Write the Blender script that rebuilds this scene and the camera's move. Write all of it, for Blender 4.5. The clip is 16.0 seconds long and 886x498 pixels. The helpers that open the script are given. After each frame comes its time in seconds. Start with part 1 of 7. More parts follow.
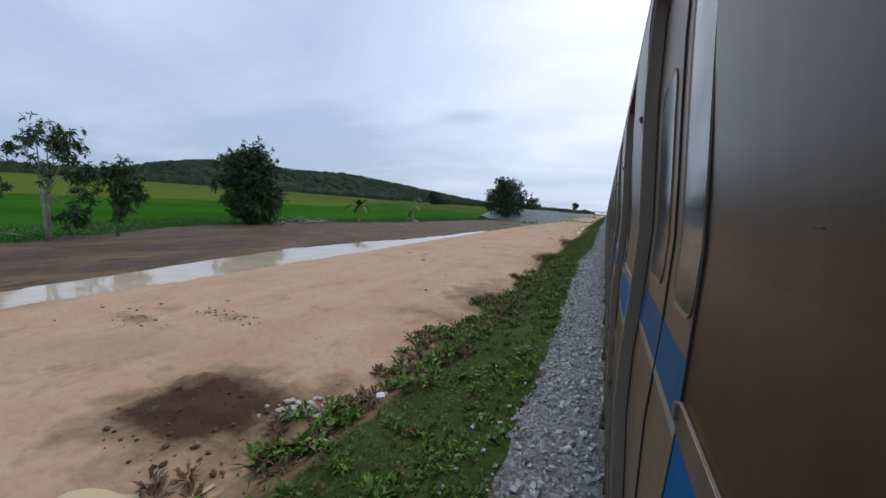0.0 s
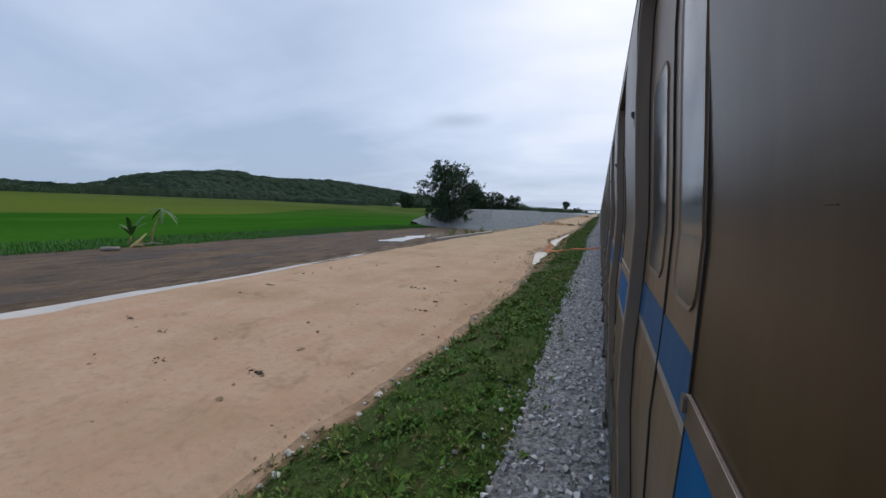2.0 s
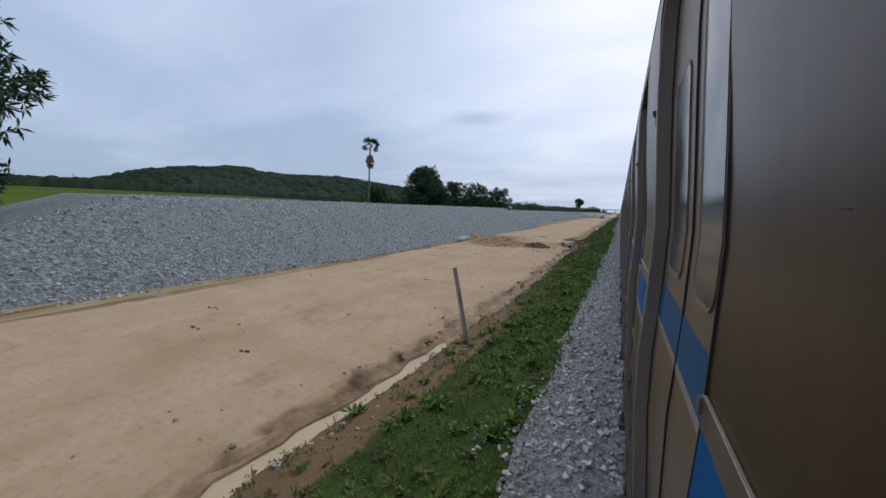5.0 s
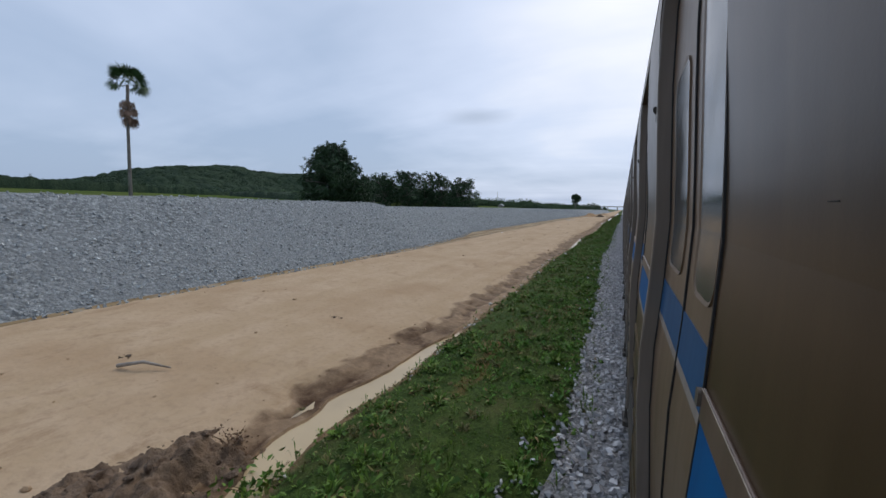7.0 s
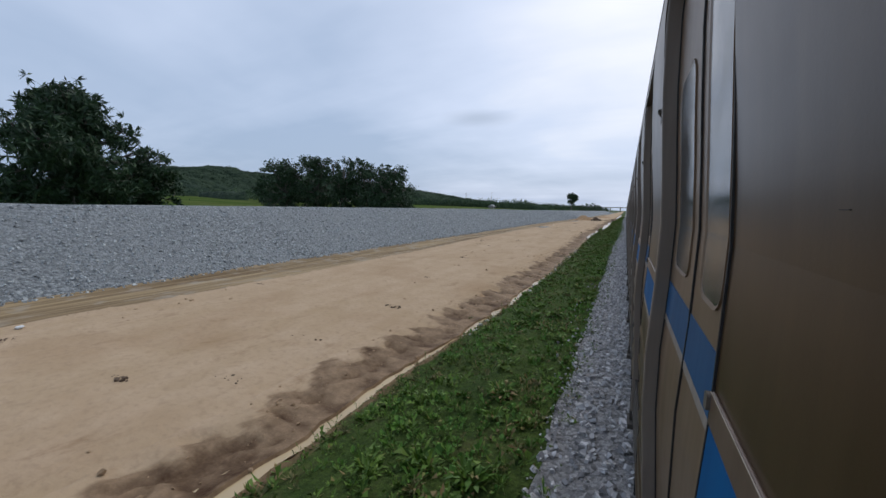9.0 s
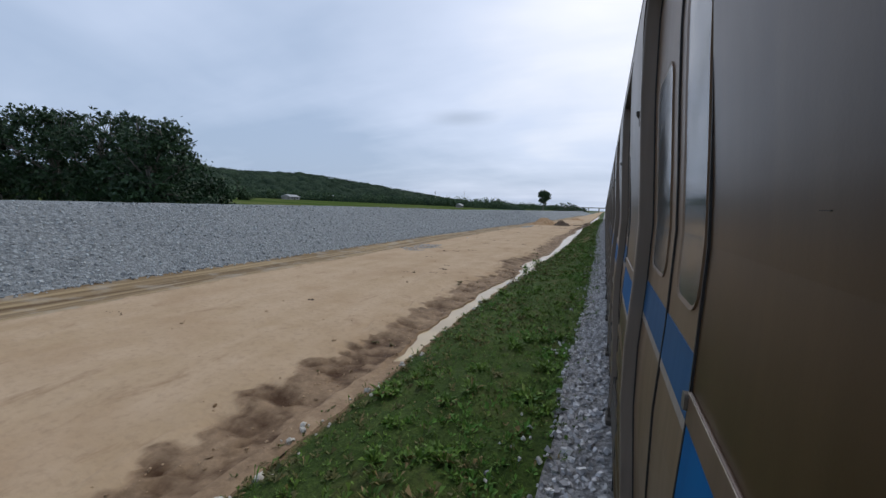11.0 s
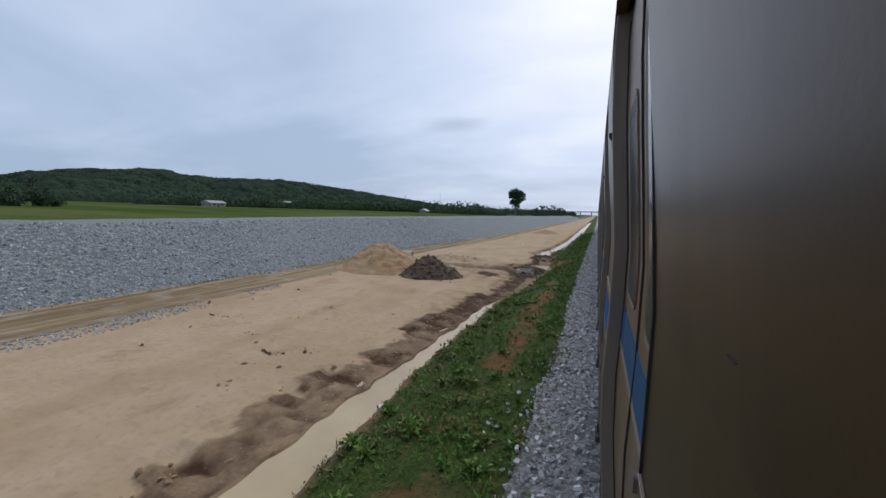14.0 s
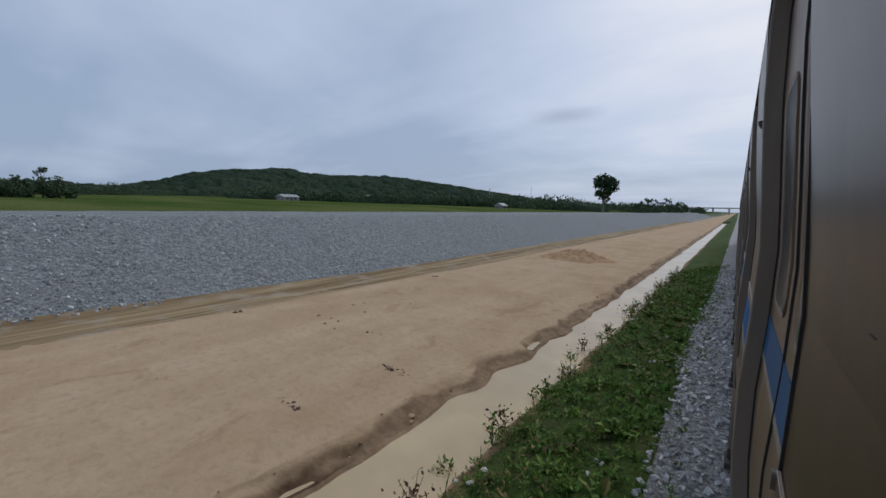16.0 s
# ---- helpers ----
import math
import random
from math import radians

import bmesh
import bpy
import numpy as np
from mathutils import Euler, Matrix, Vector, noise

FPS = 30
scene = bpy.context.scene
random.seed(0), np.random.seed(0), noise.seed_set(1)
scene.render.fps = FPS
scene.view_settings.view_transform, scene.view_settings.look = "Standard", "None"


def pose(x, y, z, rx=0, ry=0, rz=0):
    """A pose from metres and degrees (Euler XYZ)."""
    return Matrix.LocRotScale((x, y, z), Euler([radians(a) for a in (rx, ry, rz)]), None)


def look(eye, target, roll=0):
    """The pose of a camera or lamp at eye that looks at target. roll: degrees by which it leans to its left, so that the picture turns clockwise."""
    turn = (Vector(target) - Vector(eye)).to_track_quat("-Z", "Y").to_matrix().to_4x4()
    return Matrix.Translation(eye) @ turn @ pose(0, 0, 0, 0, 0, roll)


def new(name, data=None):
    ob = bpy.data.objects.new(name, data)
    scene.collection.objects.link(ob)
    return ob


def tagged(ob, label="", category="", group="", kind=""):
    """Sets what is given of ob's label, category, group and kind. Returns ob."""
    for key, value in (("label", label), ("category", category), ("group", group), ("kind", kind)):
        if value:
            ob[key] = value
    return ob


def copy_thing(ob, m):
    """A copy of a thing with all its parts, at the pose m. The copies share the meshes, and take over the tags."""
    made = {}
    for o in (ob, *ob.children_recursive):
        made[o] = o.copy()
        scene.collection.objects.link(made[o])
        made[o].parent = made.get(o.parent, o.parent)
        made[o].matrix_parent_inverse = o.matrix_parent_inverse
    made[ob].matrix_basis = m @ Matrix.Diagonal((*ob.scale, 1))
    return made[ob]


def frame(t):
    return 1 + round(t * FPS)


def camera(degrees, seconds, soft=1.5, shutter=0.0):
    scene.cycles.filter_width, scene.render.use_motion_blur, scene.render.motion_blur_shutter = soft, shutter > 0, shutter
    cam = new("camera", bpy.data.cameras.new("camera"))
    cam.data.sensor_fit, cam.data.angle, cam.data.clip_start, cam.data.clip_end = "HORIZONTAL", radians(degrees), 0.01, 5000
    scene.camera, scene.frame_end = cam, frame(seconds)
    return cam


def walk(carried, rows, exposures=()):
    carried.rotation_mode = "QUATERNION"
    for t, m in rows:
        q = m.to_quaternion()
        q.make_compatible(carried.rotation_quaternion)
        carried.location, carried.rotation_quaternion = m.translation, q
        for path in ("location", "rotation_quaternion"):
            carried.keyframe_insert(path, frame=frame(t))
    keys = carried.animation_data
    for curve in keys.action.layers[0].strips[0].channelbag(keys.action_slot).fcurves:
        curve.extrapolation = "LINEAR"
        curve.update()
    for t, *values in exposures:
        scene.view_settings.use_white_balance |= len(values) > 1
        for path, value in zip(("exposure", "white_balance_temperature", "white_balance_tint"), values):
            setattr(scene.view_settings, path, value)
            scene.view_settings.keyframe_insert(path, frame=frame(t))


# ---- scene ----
# The camera runs along the side of a train at a steady pace.
SPEED = 20.5
cam = camera(100.0, 16.0)
# seconds, sideways, ahead of the even pace, height, tilt, lean, turn
PATH = [
    (0, 0.004, 0.028, 2.659, 83.22, -3.38, 23.67),
    (0.5, -0.021, 0.026, 2.655, 83.74, -2.68, 23),
    (1, -0.016, 0.043, 2.646, 84.08, -0.7, 21.4),
    (1.5, -0.015, 0.039, 2.639, 84.12, -0.6, 21.99),
    (2, -0.004, 0.038, 2.648, 83.86, -1.39, 22.82),
    (2.5, -0.007, 0.028, 2.654, 83.71, -2.09, 23.49),
    (3, -0.003, 0.040, 2.653, 83.81, -1.49, 22.97),
    (3.5, -0.004, 0.037, 2.653, 83.77, -1.39, 22.96),
    (4, -0.005, 0.025, 2.648, 83.64, -2.09, 25.01),
    (4.5, -0.003, 0.022, 2.649, 83.583, -1.969, 25.203),
    (5, -0.000, 0.018, 2.650, 83.527, -1.849, 25.395),
    (5.5, 0.002, 0.014, 2.651, 83.477, -1.731, 25.585),
    (6, 0.004, 0.011, 2.653, 83.427, -1.611, 25.777),
    (6.5, 0.007, 0.007, 2.654, 83.37, -1.49, 25.97),
    (7, 0.007, 0.012, 2.648, 83.31, -1.29, 25.68),
    (7.5, 0.004, 0.004, 2.652, 83.33, -1.59, 25.9),
    (8, 0.000, 0.000, 2.650, 83.61, -0.99, 26.24),
    (8.5, -0.001, 0.006, 2.653, 83.44, -1.19, 25.54),
    (9, -0.001, 0.001, 2.654, 83.51, -1.19, 26.11),
    (9.5, -0.002, 0.006, 2.654, 83.503, -1.29, 25.446),
    (10, -0.002, 0.012, 2.654, 83.495, -1.39, 24.782),
    (10.5, -0.003, 0.017, 2.653, 83.485, -1.49, 24.109),
    (11, -0.003, 0.022, 2.653, 83.48, -1.59, 23.426),
    (11.5, -0.004, 0.028, 2.653, 83.48, -1.69, 22.74),
    (12, -0.011, 0.023, 2.650, 83.72, -1.49, 23.18),
    (12.5, -0.014, 0.026, 2.648, 84.02, -0.99, 23.26),
    (13, -0.008, 0.038, 2.674, 84.01, -0.99, 23.48),
    (13.5, 0.033, 0.095, 2.727, 83.75, -1.89, 22.46),
    (14, 0.073, 0.129, 2.748, 84.46, -0.8, 22.53),
    (14.5, 0.056, 0.080, 2.745, 83.86, -0.5, 26.03),
    (15, 0.046, 0.017, 2.738, 83.52, -1.69, 34.98),
    (15.5, 0.077, -0.009, 2.744, 83.69, -0.4, 39.28),
    (16, 0.069, -0.003, 2.749, 83.49, -1.09, 38.36),
]
walk(cam, [(t, pose(x, SPEED * t + ahead, z, rx, ry, rz)) for t, x, ahead, z, rx, ry, rz in PATH],
     [(0, 0.12), (0.8, 0.02), (1.5, 0.0), (14.3, 0.0), (15.0, -0.12), (15.5, -0.22), (16.0, -0.27)])

# ---- sky and light ----
world = bpy.data.worlds.new("overcast_sky")
scene.world = world
world.use_nodes = True
wn, wl = world.node_tree.nodes, world.node_tree.links
wn.clear()


def wnode(kind, **values):
    n = wn.new(kind)
    for key, value in values.items():
        n.inputs[key].default_value = value
    return n


def wmath(op, a, b=None, c=None):
    n = wn.new("ShaderNodeMath")
    n.operation = op
    for k, v in enumerate((a, b, c)):
        if v is None:
            continue
        if isinstance(v, (int, float)):
            n.inputs[k].default_value = v
        else:
            wl.new(v, n.inputs[k])
    return n.outputs[0]


SUN_ELEVATION, SUN_TURN = radians(52), radians(-4)
nishita = wn.new("ShaderNodeTexSky")
nishita.sky_type = "NISHITA"
nishita.sun_disc = False
nishita.sun_elevation, nishita.sun_rotation = SUN_ELEVATION, SUN_TURN
nishita.air_density, nishita.dust_density = 1.0, 3.0
coord = wn.new("ShaderNodeTexCoord")
split = wn.new("ShaderNodeSeparateXYZ")
wl.new(coord.outputs["Generated"], split.inputs[0])
dx, dy, dz = split.outputs
up = wmath("ADD", wmath("MAXIMUM", dz, 0.0), 0.16)
flat = wn.new("ShaderNodeCombineXYZ")
wl.new(wmath("DIVIDE", dx, up), flat.inputs[0])
wl.new(wmath("DIVIDE", dy, up), flat.inputs[1])
big = wnode("ShaderNodeTexNoise", Scale=0.55, Detail=5.0, Roughness=0.5, Distortion=0.25)
wl.new(flat.outputs[0], big.inputs["Vector"])
stretch = wn.new("ShaderNodeMapping")
stretch.inputs["Scale"].default_value = (0.5, 1.5, 1.0)
stretch.inputs["Rotation"].default_value = (0, 0, radians(20))
wl.new(flat.outputs[0], stretch.inputs["Vector"])
small = wnode("ShaderNodeTexNoise", Scale=0.9, Detail=5.0, Roughness=0.5, Distortion=0.3)
wl.new(stretch.outputs[0], small.inputs["Vector"])
cover = wmath("ADD", wmath("MULTIPLY", big.outputs["Fac"], 0.62), wmath("MULTIPLY", small.outputs["Fac"], 0.38))
# brighter where the sun stands behind the cloud
side = wmath("ADD", wmath("MULTIPLY", dx, 0.06), wmath("MULTIPLY", dy, 0.78))
side = wmath("ADD", side, wmath("MULTIPLY", dz, 0.62))
glow = wmath("POWER", wmath("MAXIMUM", side, 0.0), 5.0)
lift = wmath("ADD", wmath("MULTIPLY", wmath("SUBTRACT", cover, 0.5), 1.85), wmath("MULTIPLY", glow, 0.84))
low_sky = wmath("MULTIPLY", wmath("MINIMUM", dx, 0.0), wmath("MULTIPLY", wmath("MAXIMUM", wmath("SUBTRACT", 0.38, dz), 0.0), 0.42))
lift = wmath("ADD", lift, low_sky)
ramp = wn.new("ShaderNodeValToRGB")
wl.new(wmath("ADD", lift, 0.075), ramp.inputs[0])
ramp.color_ramp.elements[0].position, ramp.color_ramp.elements[0].color = 0.0, (0.33, 0.43, 0.60, 1)
ramp.color_ramp.elements[1].position, ramp.color_ramp.elements[1].color = 1.0, (0.93, 0.94, 0.98, 1)
mid = ramp.color_ramp.elements.new(0.45)
mid.color = (0.55, 0.64, 0.82, 1)
# one small dark cloud
spot = wn.new("ShaderNodeVectorMath")
spot.operation = "SUBTRACT"
wl.new(coord.outputs["Generated"], spot.inputs[0])
spot.inputs[1].default_value = Vector((-0.352, 0.908, 0.224)).normalized()
sq = wn.new("ShaderNodeVectorMath")
sq.operation = "MULTIPLY"
wl.new(spot.outputs[0], sq.inputs[0])
sq.inputs[1].default_value = (11.0, 11.0, 48.0)
far_off = wn.new("ShaderNodeVectorMath")
far_off.operation = "LENGTH"
wl.new(sq.outputs[0], far_off.inputs[0])
wisp = wmath("SUBTRACT", 1.25, wmath("ADD", far_off.outputs["Value"], wmath("MULTIPLY", wmath("SUBTRACT", small.outputs["Fac"], 0.5), 1.2)))
wisp = wmath("MULTIPLY", wmath("MINIMUM", wmath("MAXIMUM", wisp, 0.0), 1.0), 0.6)
shade = wn.new("ShaderNodeMix")
shade.data_type = "RGBA"
wl.new(wisp, shade.inputs["Factor"])
wl.new(ramp.outputs["Color"], shade.inputs["A"])
shade.inputs["B"].default_value = (0.33, 0.40, 0.52, 1)
# a little of the clear sky's own colour
both = wn.new("ShaderNodeMix")
both.data_type, both.blend_type = "RGBA", "ADD"
both.inputs["Factor"].default_value = 0.015
wl.new(shade.outputs["Result"], both.inputs["A"])
wl.new(nishita.outputs["Color"], both.inputs["B"])
ground_bg = wn.new("ShaderNodeBackground")
wl.new(both.outputs["Result"], ground_bg.inputs["Color"])
ground_bg.inputs["Strength"].default_value = 1.0
wout = wn.new("ShaderNodeOutputWorld")
wl.new(ground_bg.outputs[0], wout.inputs["Surface"])

sun = new("sun", bpy.data.lights.new("sun", "SUN"))
sun.data.energy, sun.data.angle, sun.data.color = 0.9, radians(25), (1.0, 0.95, 0.88)
sun.matrix_world = look((0, 0, 60), (math.sin(SUN_TURN) * 37, -37, 60 - 48))

# ---- helpers of this scene ----


def hash2(ix, iy, seed):
    h = (ix.astype(np.int64) * 374761393 + iy.astype(np.int64) * 668265263 + seed * 2147483647) & 0xFFFFFFFF
    h = ((h ^ (h >> 13)) * 1274126177) & 0xFFFFFFFF
    return ((h ^ (h >> 16)) & 0xFFFF) / 65535.0


def vnoise(x, y, scale=1.0, seed=0, octaves=3):
    """Value noise over arrays, about -1 to 1."""
    x, y = np.broadcast_arrays(np.asarray(x, float) / scale, np.asarray(y, float) / scale)
    total, amp, norm = np.zeros(x.shape), 1.0, 0.0
    for k in range(octaves):
        ix, iy = np.floor(x), np.floor(y)
        fx, fy = x - ix, y - iy
        fx, fy = fx * fx * (3 - 2 * fx), fy * fy * (3 - 2 * fy)
        a, b = hash2(ix, iy, seed + k), hash2(ix + 1, iy, seed + k)
        c, d = hash2(ix, iy + 1, seed + k), hash2(ix + 1, iy + 1, seed + k)
        total += amp * ((a * (1 - fx) + b * fx) * (1 - fy) + (c * (1 - fx) + d * fx) * fy - 0.5) * 2
        norm += amp
        amp *= 0.5
        x, y = x * 2.03 + 17.1, y * 2.03 + 5.7
    return total / norm


def curve_of(pairs, wobble=0.0, scale=3.0, seed=0):
    ys, vs = zip(*pairs)

    def value(y):
        return np.interp(y, ys, vs) + wobble * vnoise(y, 0 * np.asarray(y, float) + seed * 3.3, scale, seed, 3)
    return value


def mesh_of(name, verts, faces, material, smooth=False):
    me = bpy.data.meshes.new(name)
    verts = np.asarray(verts, dtype=np.float32)
    faces = np.asarray(faces, dtype=np.int32)
    n, k = faces.shape
    me.vertices.add(len(verts))
    me.vertices.foreach_set("co", verts.ravel())
    me.loops.add(n * k)
    me.loops.foreach_set("vertex_index", faces.ravel())
    me.polygons.add(n)
    me.polygons.foreach_set("loop_start", np.arange(0, n * k, k, dtype=np.int32))
    me.polygons.foreach_set("use_smooth", np.full(n, smooth, dtype=bool))
    me.update(calc_edges=True)
    me.validate()
    me.materials.append(material)
    return me


def grid_mesh(name, xs, ys, zs, material, smooth=True):
    """xs, ys, zs: arrays rows x columns."""
    r, c = zs.shape
    verts = np.stack([xs, ys, zs], -1).reshape(-1, 3)
    i = np.arange(r * c).reshape(r, c)
    faces = np.stack([i[:-1, :-1], i[:-1, 1:], i[1:, 1:], i[1:, :-1]], -1).reshape(-1, 4)
    return mesh_of(name, verts, faces, material, smooth)


def part(name, data, material, parent, label="", smooth=False, at=None):
    """Links a bmesh or a mesh as one object under a thing or a part."""
    if isinstance(data, bmesh.types.BMesh):
        me = bpy.data.meshes.new(name)
        data.normal_update()
        data.to_mesh(me)
        data.free()
        if material:
            me.materials.append(material)
        if smooth:
            for p in me.polygons:
                p.use_smooth = True
        data = me
    ob = new(name, data)
    ob.parent = parent
    if at is not None:
        ob.matrix_basis = at
    return tagged(ob, label)


def thing(name, at, label, category, group="", kind=""):
    ob = new(name)
    ob.empty_display_size = 0.3
    ob.matrix_basis = at
    return tagged(ob, label, category, group, kind)


def solid(name, data, material, label, category, group="", kind="", at=None, smooth=False):
    ob = part(name, data, material, None, "", smooth, at)
    return tagged(ob, label, category, group, kind)


def box(x0, x1, y0, y1, z0, z1, bevel=0.0, bm=None):
    own = bmesh.new()
    r = bmesh.ops.create_cube(own, size=1.0)
    for v in r["verts"]:
        v.co = Vector(((x0 + x1) / 2 + v.co.x * (x1 - x0), (y0 + y1) / 2 + v.co.y * (y1 - y0), (z0 + z1) / 2 + v.co.z * (z1 - z0)))
    if bevel:
        bmesh.ops.bevel(own, geom=own.edges[:], offset=bevel, segments=2, affect="EDGES", profile=0.5)
    if bm is None:
        return own
    me = bpy.data.meshes.new("tmp")
    own.to_mesh(me)
    own.free()
    bm.from_mesh(me)
    bpy.data.meshes.remove(me)
    return bm


def tube(points, radii, sides=8, bm=None):
    """A tapered tube along points."""
    bm = bm or bmesh.new()
    rings = []
    pts = [Vector(p) for p in points]
    for i, p in enumerate(pts):
        ahead = (pts[min(i + 1, len(pts) - 1)] - pts[max(i - 1, 0)]).normalized()
        side = ahead.cross(Vector((0.31, 0.17, 0.93)))
        side = side.normalized() if side.length > 1e-4 else Vector((1, 0, 0))
        other = ahead.cross(side)
        rings.append([bm.verts.new(p + radii[i] * (math.cos(a) * side + math.sin(a) * other)) for a in (2 * math.pi * k / sides for k in range(sides))])
    for a, b in zip(rings, rings[1:]):
        for k in range(sides):
            bm.faces.new((a[k], a[(k + 1) % sides], b[(k + 1) % sides], b[k]))
    bm.faces.new(rings[0][::-1])
    bm.faces.new(rings[-1])
    return bm


def leaf_cloud(name, centres, sizes, material, seed=0, droop=0.0, aspect=0.55):
    """Many small leaves: one bent diamond at each centre, turned by chance."""
    g = np.random.default_rng(seed)
    n = len(centres)
    a = g.normal(size=(n, 3))
    a[:, 2] -= droop
    a /= np.linalg.norm(a, axis=1, keepdims=True)
    b = np.cross(a, g.normal(size=(n, 3)))
    b /= np.linalg.norm(b, axis=1, keepdims=True) + 1e-9
    c = np.cross(a, b)
    s = np.asarray(sizes, float).reshape(-1, 1)
    p0 = centres - a * s * 0.5
    p1 = centres + b * s * aspect * 0.5 + c * s * 0.08
    p2 = centres + a * s * 0.5
    p3 = centres - b * s * aspect * 0.5 + c * s * 0.08
    verts = np.stack([p0, p1, p2, p3], 1).reshape(-1, 3)
    faces = np.arange(n * 4).reshape(n, 4)
    return mesh_of(name, verts, faces, material)


# ---- materials ----
class Mat:
    def __init__(self, name, rough=0.8, metal=0.0, spec=0.5):
        self.m = bpy.data.materials.new(name)
        self.m.use_nodes = True
        self.n, self.l = self.m.node_tree.nodes, self.m.node_tree.links
        self.b = self.n["Principled BSDF"]
        self.b.inputs["Roughness"].default_value = rough
        self.b.inputs["Metallic"].default_value = metal
        self.b.inputs["Specular IOR Level"].default_value = spec
        self.tc = self.n.new("ShaderNodeTexCoord")
        self.geo = self.n.new("ShaderNodeNewGeometry")
        self.oi = self.n.new("ShaderNodeObjectInfo")

    def put(self, socket, value):
        if isinstance(value, (int, float)):
            socket.default_value = value
        elif isinstance(value, tuple):
            socket.default_value = (*value, 1) if len(value) == 3 and socket.type == "RGBA" else value
        else:
            self.l.new(value, socket)

    def noise(self, scale, detail=4.0, rough=0.55, stretch=None, distort=0.0, where=None):
        t = self.n.new("ShaderNodeTexNoise")
        t.inputs["Scale"].default_value, t.inputs["Detail"].default_value = scale, detail
        t.inputs["Roughness"].default_value, t.inputs["Distortion"].default_value = rough, distort
        src = where or self.tc.outputs["Object"]
        if stretch:
            mp = self.n.new("ShaderNodeMapping")
            mp.inputs["Scale"].default_value = stretch
            self.l.new(src, mp.inputs["Vector"])
            src = mp.outputs[0]
        self.l.new(src, t.inputs["Vector"])
        return t.outputs["Fac"]

    def cells(self, scale, out="Distance", feature="F1", stretch=None):
        t = self.n.new("ShaderNodeTexVoronoi")
        t.feature = feature
        t.inputs["Scale"].default_value = scale
        src = self.tc.outputs["Object"]
        if stretch:
            mp = self.n.new("ShaderNodeMapping")
            mp.inputs["Scale"].default_value = stretch
            self.l.new(src, mp.inputs["Vector"])
            src = mp.outputs[0]
        self.l.new(src, t.inputs["Vector"])
        return t.outputs[out]

    def math(self, op, a, b=0.0, clamp=False):
        t = self.n.new("ShaderNodeMath")
        t.operation, t.use_clamp = op, clamp
        self.put(t.inputs[0], a)
        self.put(t.inputs[1], b)
        return t.outputs[0]

    def span(self, v, lo, hi, a=0.0, b=1.0):
        t = self.n.new("ShaderNodeMapRange")
        t.inputs["From Min"].default_value, t.inputs["From Max"].default_value = lo, hi
        t.inputs["To Min"].default_value, t.inputs["To Max"].default_value = a, b
        self.put(t.inputs["Value"], v)
        return t.outputs[0]

    def mix(self, fac, a, b):
        t = self.n.new("ShaderNodeMix")
        t.data_type = "RGBA"
        self.put(t.inputs["Factor"], fac)
        self.put(t.inputs["A"], a)
        self.put(t.inputs["B"], b)
        return t.outputs["Result"]

    def attr(self, name):
        t = self.n.new("ShaderNodeAttribute")
        t.attribute_name = name
        return t.outputs["Fac"]

    def axis(self, k):
        t = self.n.new("ShaderNodeSeparateXYZ")
        self.l.new(self.tc.outputs["Object"], t.inputs[0])
        return t.outputs[k]

    def colour(self, v):
        self.put(self.b.inputs["Base Color"], v)

    def rough(self, v):
        self.put(self.b.inputs["Roughness"], v)

    def bump(self, h, strength=0.4, distance=0.02):
        t = self.n.new("ShaderNodeBump")
        t.inputs["Strength"].default_value, t.inputs["Distance"].default_value = strength, distance
        self.l.new(h, t.inputs["Height"])
        self.l.new(t.outputs[0], self.b.inputs["Normal"])


def make_road():
    m = Mat("pale_sandy_dirt", 0.9, 0, 0.12)
    big, fine = m.noise(0.35, 5), m.noise(7.0, 5)
    tracks = m.math("ADD", m.math("MULTIPLY", m.noise(1.0, 4, 0.5, (1.6, 0.09, 1.0)), 0.45), m.math("MULTIPLY", m.noise(1.1, 6, 0.6), 0.55))
    early = m.span(m.math("ADD", m.axis(1), m.math("MULTIPLY", big, 30.0)), 60, 95)
    base = m.mix(early, (0.50, 0.30, 0.19), (0.44, 0.31, 0.185))
    base = m.mix(m.span(tracks, 0.35, 0.75), base, (0.54, 0.395, 0.265))
    base = m.mix(m.span(big, 0.5, 0.72, 0, 0.55), base, (0.36, 0.23, 0.125))
    base = m.mix(m.span(fine, 0.5, 0.72, 0, 0.45), base, (0.33, 0.225, 0.14))
    base = m.mix(m.span(m.noise(0.9, 7, 0.7, (1, 0.6, 1), 0.6), 0.58, 0.68, 0, 0.5), base, (0.27, 0.165, 0.09))
    wet = m.math("ADD", m.attr("mud"), m.math("MULTIPLY", m.math("SUBTRACT", m.noise(1.6, 6), 0.5), 1.1))
    wet = m.span(wet, 0.4, 0.72)
    base = m.mix(wet, base, m.mix(m.span(m.noise(5.0, 6, 0.7), 0.4, 0.62), (0.235, 0.155, 0.092), (0.32, 0.215, 0.13)))
    base = m.mix(m.span(m.math("ADD", m.attr("mud"), m.math("MULTIPLY", m.math("SUBTRACT", m.noise(2.1, 6, 0.65), 0.5), 0.9)), 0.75, 1.1), base, (0.07, 0.036, 0.018))
    m.colour(base)
    m.rough(m.span(wet, 0, 1, 0.92, 0.72))
    m.bump(m.math("ADD", m.noise(9.0, 8, 0.65), m.math("MULTIPLY", m.noise(2.2, 5), 1.5)), 0.55, 0.05)
    return m.m


